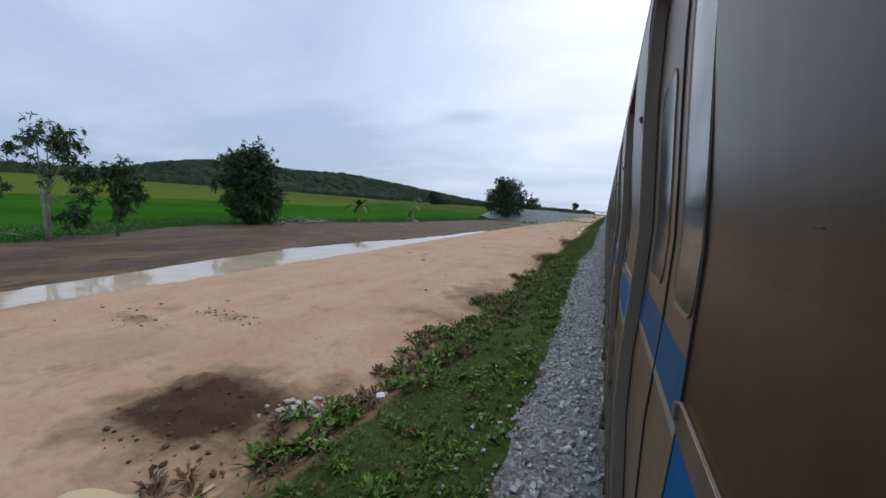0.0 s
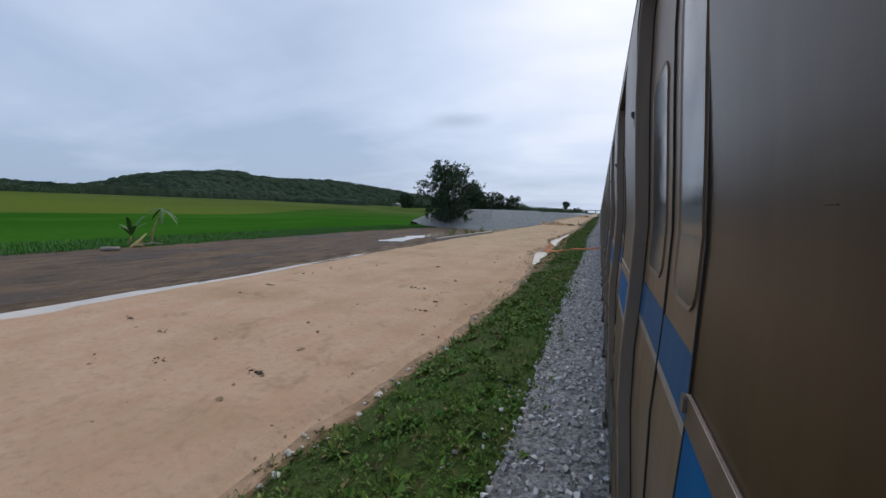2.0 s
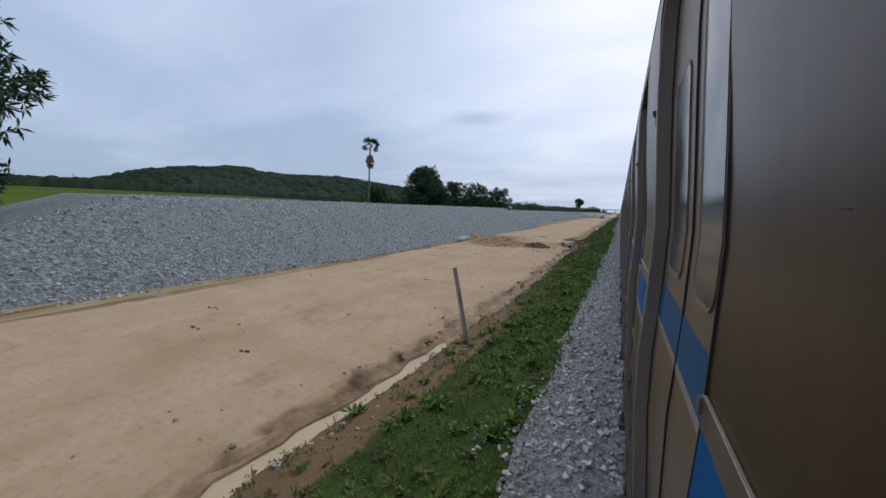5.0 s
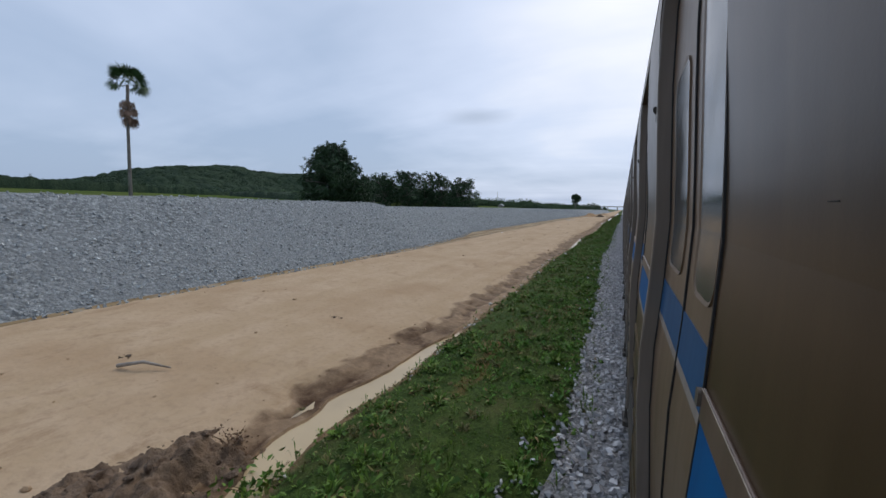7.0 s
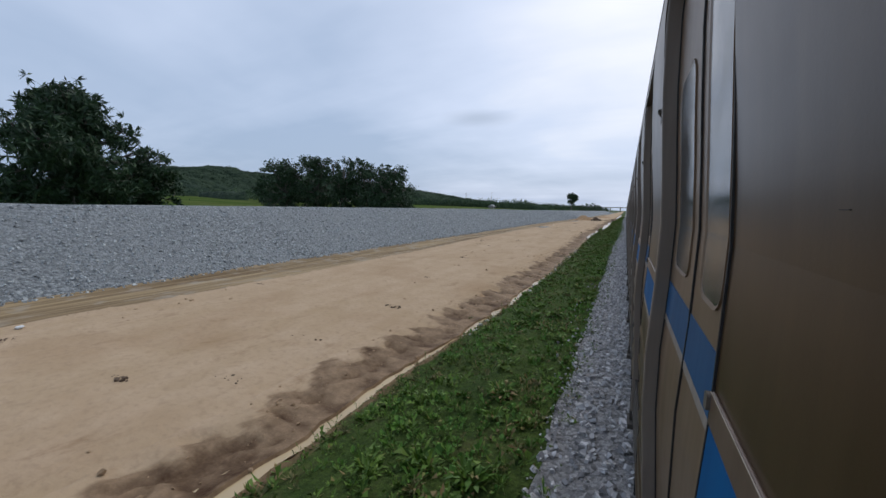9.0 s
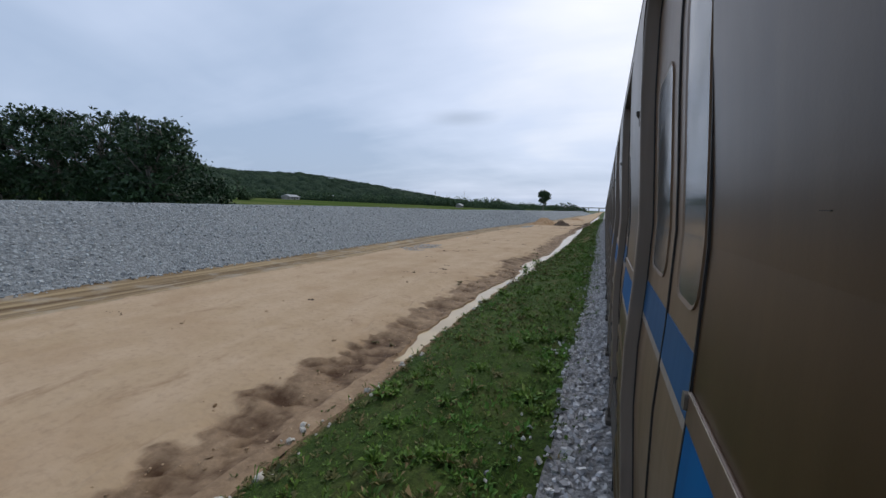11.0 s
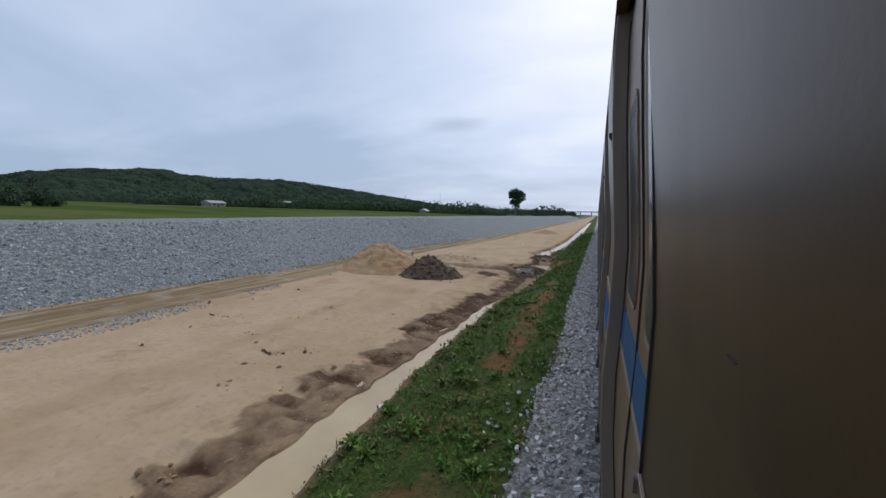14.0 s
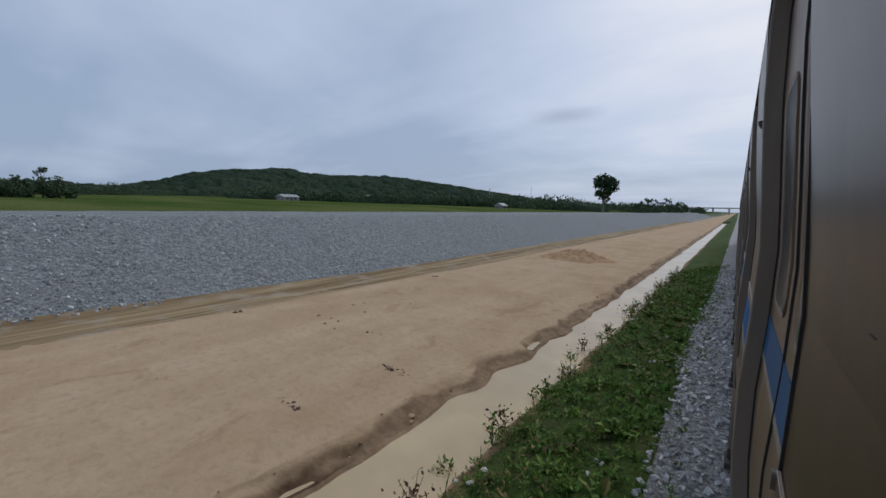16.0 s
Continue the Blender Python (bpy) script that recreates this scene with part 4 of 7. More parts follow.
def side_profile():
    """The side from the sill up to the gutter, as (x, z): slightly bowed, with low ribs below the waist."""
    pts = [(WALL + 0.03, Z_SILL), (WALL + 0.01, 0.75)]
    z = 0.82
    while z < 1.92:
        pts += [(WALL, z), (WALL - 0.008, z + 0.02), (WALL - 0.008, z + 0.05), (WALL, z + 0.07)]
        z += 0.2
    pts += [(WALL, 2.08), (WALL, 2.29)]
    pts += [(WALL, 2.7), (WALL - 0.006, 3.0), (WALL - 0.012, 3.3), (WALL - 0.018, 3.55), (WALL - 0.02, 3.72), (WALL - 0.015, 3.80)]
    return pts


def extrude(profile, y0, y1, thick=0.05):
    bm = bmesh.new()
    prof = profile + [(x + thick, z) for x, z in profile[::-1]]
    a = [bm.verts.new((x, y0, z)) for x, z in prof]
    b = [bm.verts.new((x, y1, z)) for x, z in prof]
    n = len(prof)
    for k in range(n):
        j = (k + 1) % n
        bm.faces.new((a[k], a[j], b[j], b[k]))
    half = n // 2
    for k in range(half - 1):
        bm.faces.new((a[k], a[n - 1 - k], a[n - 2 - k], a[k + 1]))
        bm.faces.new((b[k], b[k + 1], b[n - 2 - k], b[n - 1 - k]))
    bmesh.ops.recalc_face_normals(bm, faces=bm.faces)
    return bm


def wall_piece(a, b, lo, hi):
    """A piece of the side sheet between two heights."""
    full = side_profile()
    zs, xs = [p[1] for p in full], [p[0] for p in full]
    prof = [p for p in full if lo + 1e-4 < p[1] < hi - 1e-4]
    return extrude([(float(np.interp(lo, zs, xs)), lo)] + prof + [(float(np.interp(hi, zs, xs)), hi)], a, b)


def bay_pieces():
    """One bay of the coach's side, from one plain panel over a doorway with two folding leaves to the next: (name, mesh, material, label, owner)."""
    out = []

    def put(name, bm, material, label="", owner=None):
        bow(bm)
        me = bpy.data.meshes.new(name)
        bm.normal_update()
        bm.to_mesh(me)
        bm.free()
        me.materials.append(material)
        out.append((name, me, label, owner))
        return len(out) - 1
    # the plain panel, then the doorway
    put("side_panel", wall_piece(DOOR_FAR - PITCH, DOOR_NEAR, Z_SILL, 3.8), BODY, "plain dark bronze side panel")
    full = side_profile()
    zs, xs = [p[1] for p in full], [p[0] for p in full]
    head = [(float(np.interp(v, zs, xs)), v) for v in (3.62, 3.72, 3.8)]
    put("door_header", extrude(head, DOOR_NEAR, DOOR_FAR), BODY)
    put("door_step", box(WALL + 0.01, WALL + 0.3, DOOR_NEAR, DOOR_FAR, Z_SILL, 0.98), UNDER, "dirty steel door step")
    put("door_jamb", box(WALL - 0.012, WALL + 0.075, DOOR_FAR - 0.012, DOOR_FAR + 0.035, 0.64, 3.66, 0.006), JAMB, "pale dull metal door jamb")
    put("door_jamb", box(WALL - 0.004, WALL + 0.05, DOOR_NEAR - 0.003, DOOR_NEAR + 0.003, 0.64, 3.66), RUBBER, "black rubber door edge")
    mid = (DOOR_NEAR + DOOR_FAR) / 2
    for k, (a, b) in enumerate(((DOOR_NEAR + 0.012, mid - 0.004), (mid + 0.004, DOOR_FAR - 0.016))):
        leaf = put("door_leaf", rounded_panel(a, b, 0.99, 3.60, 0.012, DOOR_X, DOOR_X + 0.035), DOORPAINT, "bronze folding door leaf with a tall window")
        wa, wb, wt = (1.005, 1.27, 3.31) if k == 0 else (1.50, 1.87, 3.17)
        put("window_frame", rounded_panel(wa, wb, 2.42, wt, 0.07, DOOR_X - 0.006, DOOR_X + 0.001, 0.013), DOORPAINT, "rounded raised window frame", leaf)
        put("window_pane", rounded_panel(wa + 0.012, wb - 0.012, 2.432, wt - 0.012, 0.055, DOOR_X - 0.003, DOOR_X + 0.001), GLASS, "dark dusty glass pane", leaf)
        put("blue_stripe", box(DOOR_X - 0.003, DOOR_X + 0.001, a + 0.002, b - 0.002, 2.185, 2.335), DOOR_BLUE, "dirty blue painted stripe", leaf)
        put("white_line", box(DOOR_X - 0.003, DOOR_X + 0.001, a + 0.002, b - 0.002, 2.155, 2.184), WHITE, "dull white line", leaf)
        put("door_seal", box(DOOR_X - 0.006, DOOR_X + 0.002, b - 0.004, b + 0.006, 1.0, 3.58), RUBBER, "black rubber seal", leaf)
    # stripes on the wall
    put("blue_stripe", box(WALL - 0.003, WALL + 0.001, 0.0, DOOR_NEAR - 0.006, 2.11, 2.288), BLUE, "blue painted stripe")
    put("white_line", box(WALL - 0.003, WALL + 0.001, 0.0, DOOR_NEAR - 0.006, 2.082, 2.109), WHITE, "dull white line")
    put("waist_rail", box(WALL - 0.006, WALL + 0.001, DOOR_FAR - PITCH, DOOR_NEAR - 0.006, 2.2915, 2.351, 0.0035), SKYLIT_RAIL, "rounded waist rail, its brown lightened for sky light on it")
    put("waist_rail_edge", box(WALL - 0.0068, WALL - 0.0055, DOOR_FAR - PITCH, DOOR_NEAR - 0.006, 2.3482, 2.3495), WORN, "worn bright edge of the waist rail")
    put("door_latch", rounded_panel(DOOR_NEAR - 0.012, DOOR_NEAR + 0.010, 2.315, 2.345, 0.006, WALL - 0.012, WALL), TRIM, "small metal latch")
    # side lamp on a bracket, and a footboard under the sill
    lamp = box(WALL - 0.012, WALL + 0.01, 0.02, 0.04, 3.06, 3.11, 0.004)
    tube([(WALL - 0.008, 0.03, 3.10), (WALL - 0.014, 0.03, 3.115), (WALL - 0.017, 0.03, 3.13)], [0.008, 0.011, 0.008], 8, lamp)
    put("side_lamp", lamp, UNDER, "small dark side lamp on a bracket")
    step = box(WALL - 0.03, WALL + 0.16, 0.02, 0.26, 0.40, 0.46, 0.01)
    put("footboard", box(WALL - 0.012, WALL + 0.012, 0.11, 0.16, 0.44, 0.90, 0, step), UNDER, "black steel footboard on its bracket")
    put("scratch", box(WALL - 0.0012, WALL + 0.001, 0.402, 0.419, 2.6578, 2.6585), RUBBER, "short scratch in the paint")
    return out


def build_coach():
    coach = thing("railway_coach", pose(0, 0, 0), "dark bronze railway coach with blue stripe and folding doors", "train")
    pieces = bay_pieces()
    for k in range(BAYS):
        made = []
        for name, me, label, owner in pieces:
            made.append(part(name, me, None, coach if owner is None else made[owner], label, at=None if owner is not None else pose(0, k * PITCH, 0)))
    y0, y1 = DOOR_FAR - PITCH + 0.02, DOOR_FAR - PITCH + COACH - 0.02
    # roof: gutter and a low vault
    gut = [(WALL - 0.012, 3.79), (WALL - 0.045, 3.80), (WALL - 0.05, 3.84), (WALL - 0.01, 3.85)]
    part("gutter", extrude(gut, y0, y1, 0.03), UNDER, coach, "dark gutter along the roof edge")
    arc = []
    for k in range(13):
        a = math.pi * (1 - k / 12)
        arc.append((CENTRE + (CENTRE - WALL + 0.01) * math.cos(a), 3.83 + 0.42 * math.sin(a) ** 0.8))
    bm = bmesh.new()
    r0 = [bm.verts.new((x, y0, z)) for x, z in arc]
    r1 = [bm.verts.new((x, y1, z)) for x, z in arc]
    for k in range(12):
        bm.faces.new((r0[k], r0[k + 1], r1[k + 1], r1[k]))
    bm.faces.new(r0[::-1])
    bm.faces.new(r1)
    bmesh.ops.recalc_face_normals(bm, faces=bm.faces)
    part("roof", bm, UNDER, coach, "dusty dark vaulted roof")
    far = 2 * CENTRE - WALL
    part("far_side_wall", box(far - 0.06, far, y0, y1, Z_SILL, 3.84), BODY, coach)
    part("floor", box(WALL + 0.05, far - 0.06, y0, y1, 0.86, 0.98), UNDER, coach)
    part("end_wall", box(WALL + 0.05, far - 0.06, y0, y0 + 0.05, 0.98, 3.84), BODY, coach)
    part("end_wall", box(WALL + 0.05, far - 0.06, y1 - 0.05, y1, 0.98, 3.84), BODY, coach)
    part("underframe", box(WALL + 0.25, far - 0.25, y0 + 0.3, y1 - 0.3, 0.66, 0.86), UNDER, coach)
    for yb in (y0 + 3.6, y1 - 3.6):
        bogie = part("bogie", box(CENTRE - 0.95, CENTRE + 0.95, yb - 1.5, yb + 1.5, 0.42, 0.67, 0.03), UNDER, coach, "dusty steel bogie")
        for dy in (-1.0, 1.0):
            for dxw in (-0.53, 0.53):
                part("wheel", tube([(CENTRE + dxw - 0.06, yb + dy, 0.575), (CENTRE + dxw + 0.06, yb + dy, 0.575)], [0.43, 0.43], 20), STEEL, bogie)
    return coach


coach = build_coach()
N_COACHES = 19
coach.matrix_basis = pose(0, -COACH, 0)
coach["group"] = "coaches of the train"
for k in range(1, N_COACHES):
    copy_thing(coach, pose(0, (k - 1) * COACH, 0))
for xr in (CENTRE - 0.53, CENTRE + 0.53):
    bm = box(xr - 0.035, xr + 0.035, -40, 900, 0.10, 0.145)
    box(xr - 0.01, xr + 0.01, -40, 900, 0.0, 0.11, 0, bm)
    solid("rail", bm, STEEL, "rusty steel rail on the ballast under the train", "rail", kind="structure")

# ---- trees ----


def crown_points(g, blobs, n, hollow=0.35):
    """Points in clumps: blobs are (x, y, z, rx, rz); twigs gather them, with gaps between."""
    weights = np.array([b[3] ** 2 * b[4] for b in blobs])
    weights = weights / weights.sum()
    out = []
    for (bx, by, bz, rx, rz), w in zip(blobs, weights):
        m = max(int(n * w), 8)
        twigs = max(m // 26, 4)
        d = g.normal(size=(twigs, 3))
        d /= np.linalg.norm(d, axis=1, keepdims=True)
        rad = hollow + (1.08 - hollow) * g.random((twigs, 1)) ** 0.55
        rad = np.where(g.random((twigs, 1)) > 0.88, rad + 0.28, rad)
        c = d * rad * np.array([rx, rx, rz]) + np.array([bx, by, bz])
        pick = g.integers(0, twigs, m)
        spread = 0.16 * rx + 0.08
        out.append(c[pick] + g.normal(size=(m, 3)) * spread * np.array([1, 1, 0.7]))
    return np.concatenate(out)


def spray_cloud(name, centres, per, length, material, seed, droop):
    """Sprays of long narrow leaves that radiate from twig ends."""
    g = np.random.default_rng(seed)
    c = np.repeat(centres, per, 0)
    m = len(c)
    lean = np.repeat(g.normal(size=(len(centres), 3)) * 0.7, per, 0)
    d = g.normal(size=(m, 3)) + lean
    d[:, 2] -= droop * 0.4
    d /= np.linalg.norm(d, axis=1, keepdims=True)
    side = np.cross(d, g.normal(size=(m, 3)))
    side /= np.linalg.norm(side, axis=1, keepdims=True) + 1e-9
    ln = length * g.uniform(0.5, 1.2, (m, 1))
    mid, tip = c + d * ln * 0.5, c + d * ln - np.array([0, 0, 0.18]) * ln * droop
    verts = np.stack([c, mid + side * ln * 0.1, tip, mid - side * ln * 0.1], 1).reshape(-1, 3)
    return mesh_of(name, verts, np.arange(m * 4).reshape(m, 4), material)


def tree(x, y, height, blobs, leaves, leaf_size, label, seed, trunk_r=0.18, stems=1, leaf_mat=None, droop=0.3, base_z=None, group="", pale=False, spray=0.0):
    """A tree with tapered trunk, limbs to its clumps and a crown of separate leaves. blobs: offsets from the foot."""
    g = np.random.default_rng(seed)
    z0 = float(ground_z(x, y)) - 0.15 if base_z is None else base_z
    root = thing("tree", pose(x, y, z0), label, "tree", group)
    bm = bmesh.new()
    limbs = []
    for s in range(stems):
        ox, oy = (0, 0) if stems == 1 else (g.normal(0, 0.35), g.normal(0, 0.35))
        fork = height * g.uniform(0.3, 0.45)
        lean = g.normal(0, 0.2, 2)
        pts = [(ox, oy, 0), (ox + lean[0] * 0.4, oy + lean[1] * 0.4, fork * 0.5), (ox + lean[0], oy + lean[1], fork), (ox + lean[0] * 1.6, oy + lean[1] * 1.6, height * 0.82)]
        tube(pts, [trunk_r * 1.25, trunk_r, trunk_r * 0.8, trunk_r * 0.2], 9, bm)
        for bx, by, bz, rx, rz in blobs[s::stems]:
            start = Vector(pts[2])
            end = Vector((bx, by, bz))
            bend = start.lerp(end, 0.5) + Vector((g.normal(0, 0.15), g.normal(0, 0.15), 0.12 * rx))
            limb = tube([start - Vector((0, 0, 0.1)), bend, end], [trunk_r * 0.55, trunk_r * 0.33, trunk_r * 0.1], 6)
            limbs.append(limb)
            for k in range(4):
                d = Vector(g.normal(size=3)).normalized()
                tip = end + Vector((d.x * rx, d.y * rx, abs(d.z) * rz)) * 0.85
                tube([bend.lerp(end, 0.6), end.lerp(tip, 0.5) + Vector((0, 0, 0.1)), tip], [trunk_r * 0.18, trunk_r * 0.1, 0.012], 5, limb)
    part("trunk", bm, DEADWOOD if pale else BARK, root, "", True)
    for limb in limbs:
        part("limb", limb, DEADWOOD if pale else BARK, root, "", True)
    p = crown_points(g, blobs, leaves)
    sizes = leaf_size * g.uniform(0.6, 1.3, len(p))
    if spray:
        crown = spray_cloud("crown", p[g.permutation(len(p))[:len(p) // 12]], 12, spray, leaf_mat or TREE_LEAF, seed + 1, droop)
    else:
        crown = leaf_cloud("crown", p, sizes, leaf_mat or TREE_LEAF, seed + 1, droop)
    part("crown", crown, None, root)
    return root


def blob_ring(g, h0, h1, r, n, rx, rz):
    """Clumps for a crown that is widest at its middle."""
    out = []
    for k in range(n):
        f = (k + 0.5) / n
        z = h0 + (h1 - h0) * f
        rr = r * math.sin(math.pi * (0.18 + 0.72 * f)) ** 0.8
        a = k * 2.4 + g.uniform(-0.4, 0.4)
        q = rr * g.uniform(0.45, 1.08)
        out.append((q * math.cos(a), q * math.sin(a), z, rx * g.uniform(0.5, 1.15), rz * g.uniform(0.5, 1.2)))
        if k % 4 == 0:
            out.append((0.3 * rr * math.cos(a + 2), 0.3 * rr * math.sin(a + 2), z, rx * 1.1, rz * 1.1))
    return out


g0 = np.random.default_rng(21)
# slender pale-barked trees, with creepers, at the field's edge
tree(-27.8, 10.0, 6.7, [(0.2, 0.3, 5.9, 0.9, 0.6), (-0.5, 1.0, 5.3, 0.8, 0.6), (0.5, -0.9, 5.1, 0.6, 0.6), (0.2, 1.4, 4.3, 0.6, 1.2), (0.3, -0.4, 3.9, 0.4, 0.9), (0, 1.7, 2.8, 0.5, 1.3), (0, 1.2, 1.4, 0.7, 0.7)], 4300, 0.15,
     "slender pale-barked tree with thin feathery crown beside the mud", 31, 0.085, 2, YOUNG_LEAF, droop=1.2, pale=True, spray=0.34, group="trees at the field's edge")
tree(-28.3, 13.4, 5.6, [(0, 0.4, 4.5, 0.6, 0.6), (0.2, -0.4, 3.9, 0.5, 0.7), (0, 0.7, 3.1, 0.6, 0.9), (0, 0.2, 2.0, 0.45, 1.0)], 3600, 0.15,
     "bushy young tree with drooping dark leaves", 32, 0.07, 1, YOUNG_LEAF, droop=1.2, spray=0.36, group="trees at the field's edge")
tree(-31.5, 8.2, 5.2, [(0, 0, 3.9, 0.9, 0.7), (0.2, 0.6, 3.0, 0.7, 0.6)], 1600, 0.15, "small thin tree in the rice field's edge", 33, 0.06, 1, YOUNG_LEAF, spray=0.36, group="trees at the field's edge")
tree(-34.5, 28.3, 8.4, blob_ring(g0, 0.6, 7.7, 3.0, 30, 1.05, 0.9), 22000, 0.22, "dense dark green tree with ragged crown at the field's edge", 34, 0.16, 2, YOUNG_LEAF, droop=0.4, spray=0.55, group="trees at the field's edge")
# the round tree at the head of the gravel bank
tree(-26.5, 105.6, 12.3, blob_ring(g0, 1.8, 10.9, 5.2, 26, 1.75, 1.4), 25000, 0.32, "broad dark green tree at the end of the gravel bank", 35, 0.28, 1, droop=0.6, spray=0.55, base_z=-0.7)
# big trees behind the bank
tree(-54.0, 203.6, 16.2, blob_ring(g0, 2.0, 14.5, 6.3, 36, 2.0, 1.6), 36000, 0.46, "tall dense dark tree behind the gravel bank", 36, 0.4, 2, droop=0.5, spray=0.85, base_z=-0.7)
tree(-53.0, 210.0, 10.4, blob_ring(g0, 1.2, 8.4, 2.9, 12, 1.6, 1.3), 8000, 0.46, "shorter dark tree growing beside the tall one", 37, 0.3, 1, droop=0.5, base_z=-0.7)
for k, (tx, ty, th) in enumerate(((-71.0, 246.5, 13.0), (-65.0, 250.0, 14.2), (-59.0, 252.5, 14.2), (-53.5, 254.5, 13.0))):
    tree(tx, ty, th, blob_ring(g0, 1.0, th * 0.93, 5.0, 18, 2.3, 1.7), 9500, 0.5, "broad dark tree of the grove behind the gravel bank", 380 + k, 0.35, 2, droop=0.4, spray=0.8 if k > 1 else 0.0, base_z=-0.7, group="grove behind the bank")
tree(-46.0, 251.0, 12.8, blob_ring(g0, 1.0, 11.6, 3.8, 16, 2.0, 1.5), 10000, 0.46, "dark leafy tree at the end of the grove", 43, 0.3, 2, droop=0.4, base_z=-0.7, group="grove behind the bank")
tree(-138.5, 296.5, 11.2, blob_ring(g0, 0.5, 9.6, 5.6, 18, 2.4, 1.7), 12000, 0.8, "broad dark tree standing in the field behind the bank", 45, 0.4, 2, droop=0.4, base_z=2.6)
tree(-48.0, 258.5, 6.6, blob_ring(g0, 0.8, 5.6, 2.8, 10, 1.5, 1.1), 6000, 0.4, "low bushy tree at the edge of the grove", 41, 0.2, 2, droop=0.4, base_z=-0.7, group="grove behind the bank")
# trees ahead along the line
tree(-33.5, 452.0, 13.5, [(0.3, 0, 12.4, 2.2, 1.7), (2.0, 0, 11.4, 1.7, 1.6), (-1.7, 0, 11.8, 1.7, 1.6), (1.4, 0, 9.2, 1.7, 1.3), (-1.3, 0.5, 8.8, 1.7, 1.3), (0.2, 0.5, 6.8, 1.2, 0.9)], 5200, 0.6, "tall tree with a tufted crown standing over the woods", 42, 0.4, 1, base_z=-0.7)
for k, (tx, ty, th) in enumerate(((-27, 470, 6.5), (-25, 486, 8.5), (-31, 500, 7.0), (-24, 520, 9.5), (-22, 545, 8.0), (-26, 575, 9.0), (-19, 600, 6.5), (-20, 640, 7.0))):
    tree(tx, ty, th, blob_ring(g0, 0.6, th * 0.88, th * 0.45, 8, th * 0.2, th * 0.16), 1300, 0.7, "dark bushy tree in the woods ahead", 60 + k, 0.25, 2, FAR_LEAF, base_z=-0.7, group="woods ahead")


# ---- palms and banana plants ----


def fan_leaf(length, width, fold=0.15, tips=9):
    """A fan-shaped palm leaf with split tips, lying along +x."""
    bm = bmesh.new()
    hub = bm.verts.new((0, 0, 0))
    stalk = bm.verts.new((-length * 0.9, 0, -0.02))
    s2 = bm.verts.new((-length * 0.9, 0.03, -0.02))
    bm.faces.new((hub, stalk, s2))
    for k in range(tips):
        a = radians(-80 + 160 * k / (tips - 1))
        da = radians(80 / (tips - 1)) * 0.9
        ends = [(0.55, -da), (1.0, 0), (0.55, da)]
        vs = [bm.verts.new((length * r * math.cos(a + d) * (0.75 + 0.25 * math.cos(a)), width * r * math.sin(a + d), fold * length * r * (0.4 if abs(d) > 0 else -0.5))) for r, d in ends]
        bm.faces.new((hub, vs[0], vs[1], vs[2]))
    me = bpy.data.meshes.new("frond")
    bm.to_mesh(me)
    bm.free()
    return me


def palm(x, y, height, base_z, label, seed, fronds=30, dead=26, size=1.25):
    g = np.random.default_rng(seed)
    root = thing("palm_tree", pose(x, y, base_z), label, "palm tree")
    part("trunk", tube([(0, 0, 0), (0.12, 0.05, height * 0.35), (0.02, 0.25, height * 0.7), (0.1, 0.45, height)], [0.22, 0.16, 0.14, 0.14], 12), BARK, root, "tall straight grey palm trunk", True)
    top = Vector((0.1, 0.45, height))
    green = fan_leaf(size, size * 0.75)
    green.materials.append(TREE_LEAF)
    brown = fan_leaf(size * 0.9, size * 0.5, 0.3)
    brown.materials.append(DEAD_FROND)
    for k in range(fronds):
        a = k * 2.399 + g.uniform(-0.2, 0.2)
        tilt = radians(g.uniform(-75, 35))
        m = Matrix.Translation(top + Vector((0, 0, 0.2))) @ Matrix.Rotation(a, 4, "Z") @ Matrix.Rotation(tilt, 4, "Y") @ Matrix.Translation((size * 0.95, 0, 0)) @ Matrix.Rotation(g.uniform(-1.2, 1.2), 4, "X")
        part("frond", green, None, root, at=m)
    for k in range(dead):
        a = k * 2.399
        zk = height - g.uniform(0.9, 2.9)
        m = Matrix.Translation((0.08, 0.4, zk)) @ Matrix.Rotation(a, 4, "Z") @ Matrix.Rotation(radians(g.uniform(62, 88)), 4, "Y") @ Matrix.Translation((size * 0.75, 0, 0.1)) @ Matrix.Rotation(g.uniform(-1.5, 1.5), 4, "X")
        part("dead_frond", brown, None, root, "brown hanging dead frond", at=m)
    return root


palm(-46.3, 164.6, 14.8, -0.7, "tall fan palm with a skirt of dead brown fronds", 51, 42, 34, 1.08)
# trees and tufted palms in the field behind the bank
for k, (ty, th) in enumerate(((321.0, 4.2), (323.5, 5.2), (326.5, 6.2), (329.5, 4.8), (332.2, 6.6), (334.0, 4.6), (337.5, 4.4), (341.5, 4.0), (346.0, 4.4))):
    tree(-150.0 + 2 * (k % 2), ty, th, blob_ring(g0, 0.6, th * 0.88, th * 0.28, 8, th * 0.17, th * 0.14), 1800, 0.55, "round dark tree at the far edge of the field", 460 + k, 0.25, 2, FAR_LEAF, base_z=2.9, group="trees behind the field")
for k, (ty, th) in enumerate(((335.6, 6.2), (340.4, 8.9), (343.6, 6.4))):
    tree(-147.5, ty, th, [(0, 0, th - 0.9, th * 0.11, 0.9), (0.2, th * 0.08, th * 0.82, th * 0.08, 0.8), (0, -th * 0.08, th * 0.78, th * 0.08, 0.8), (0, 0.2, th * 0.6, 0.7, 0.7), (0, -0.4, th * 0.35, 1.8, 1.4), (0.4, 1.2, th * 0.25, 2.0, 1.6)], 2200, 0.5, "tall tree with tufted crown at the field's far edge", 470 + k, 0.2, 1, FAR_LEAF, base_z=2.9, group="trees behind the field")


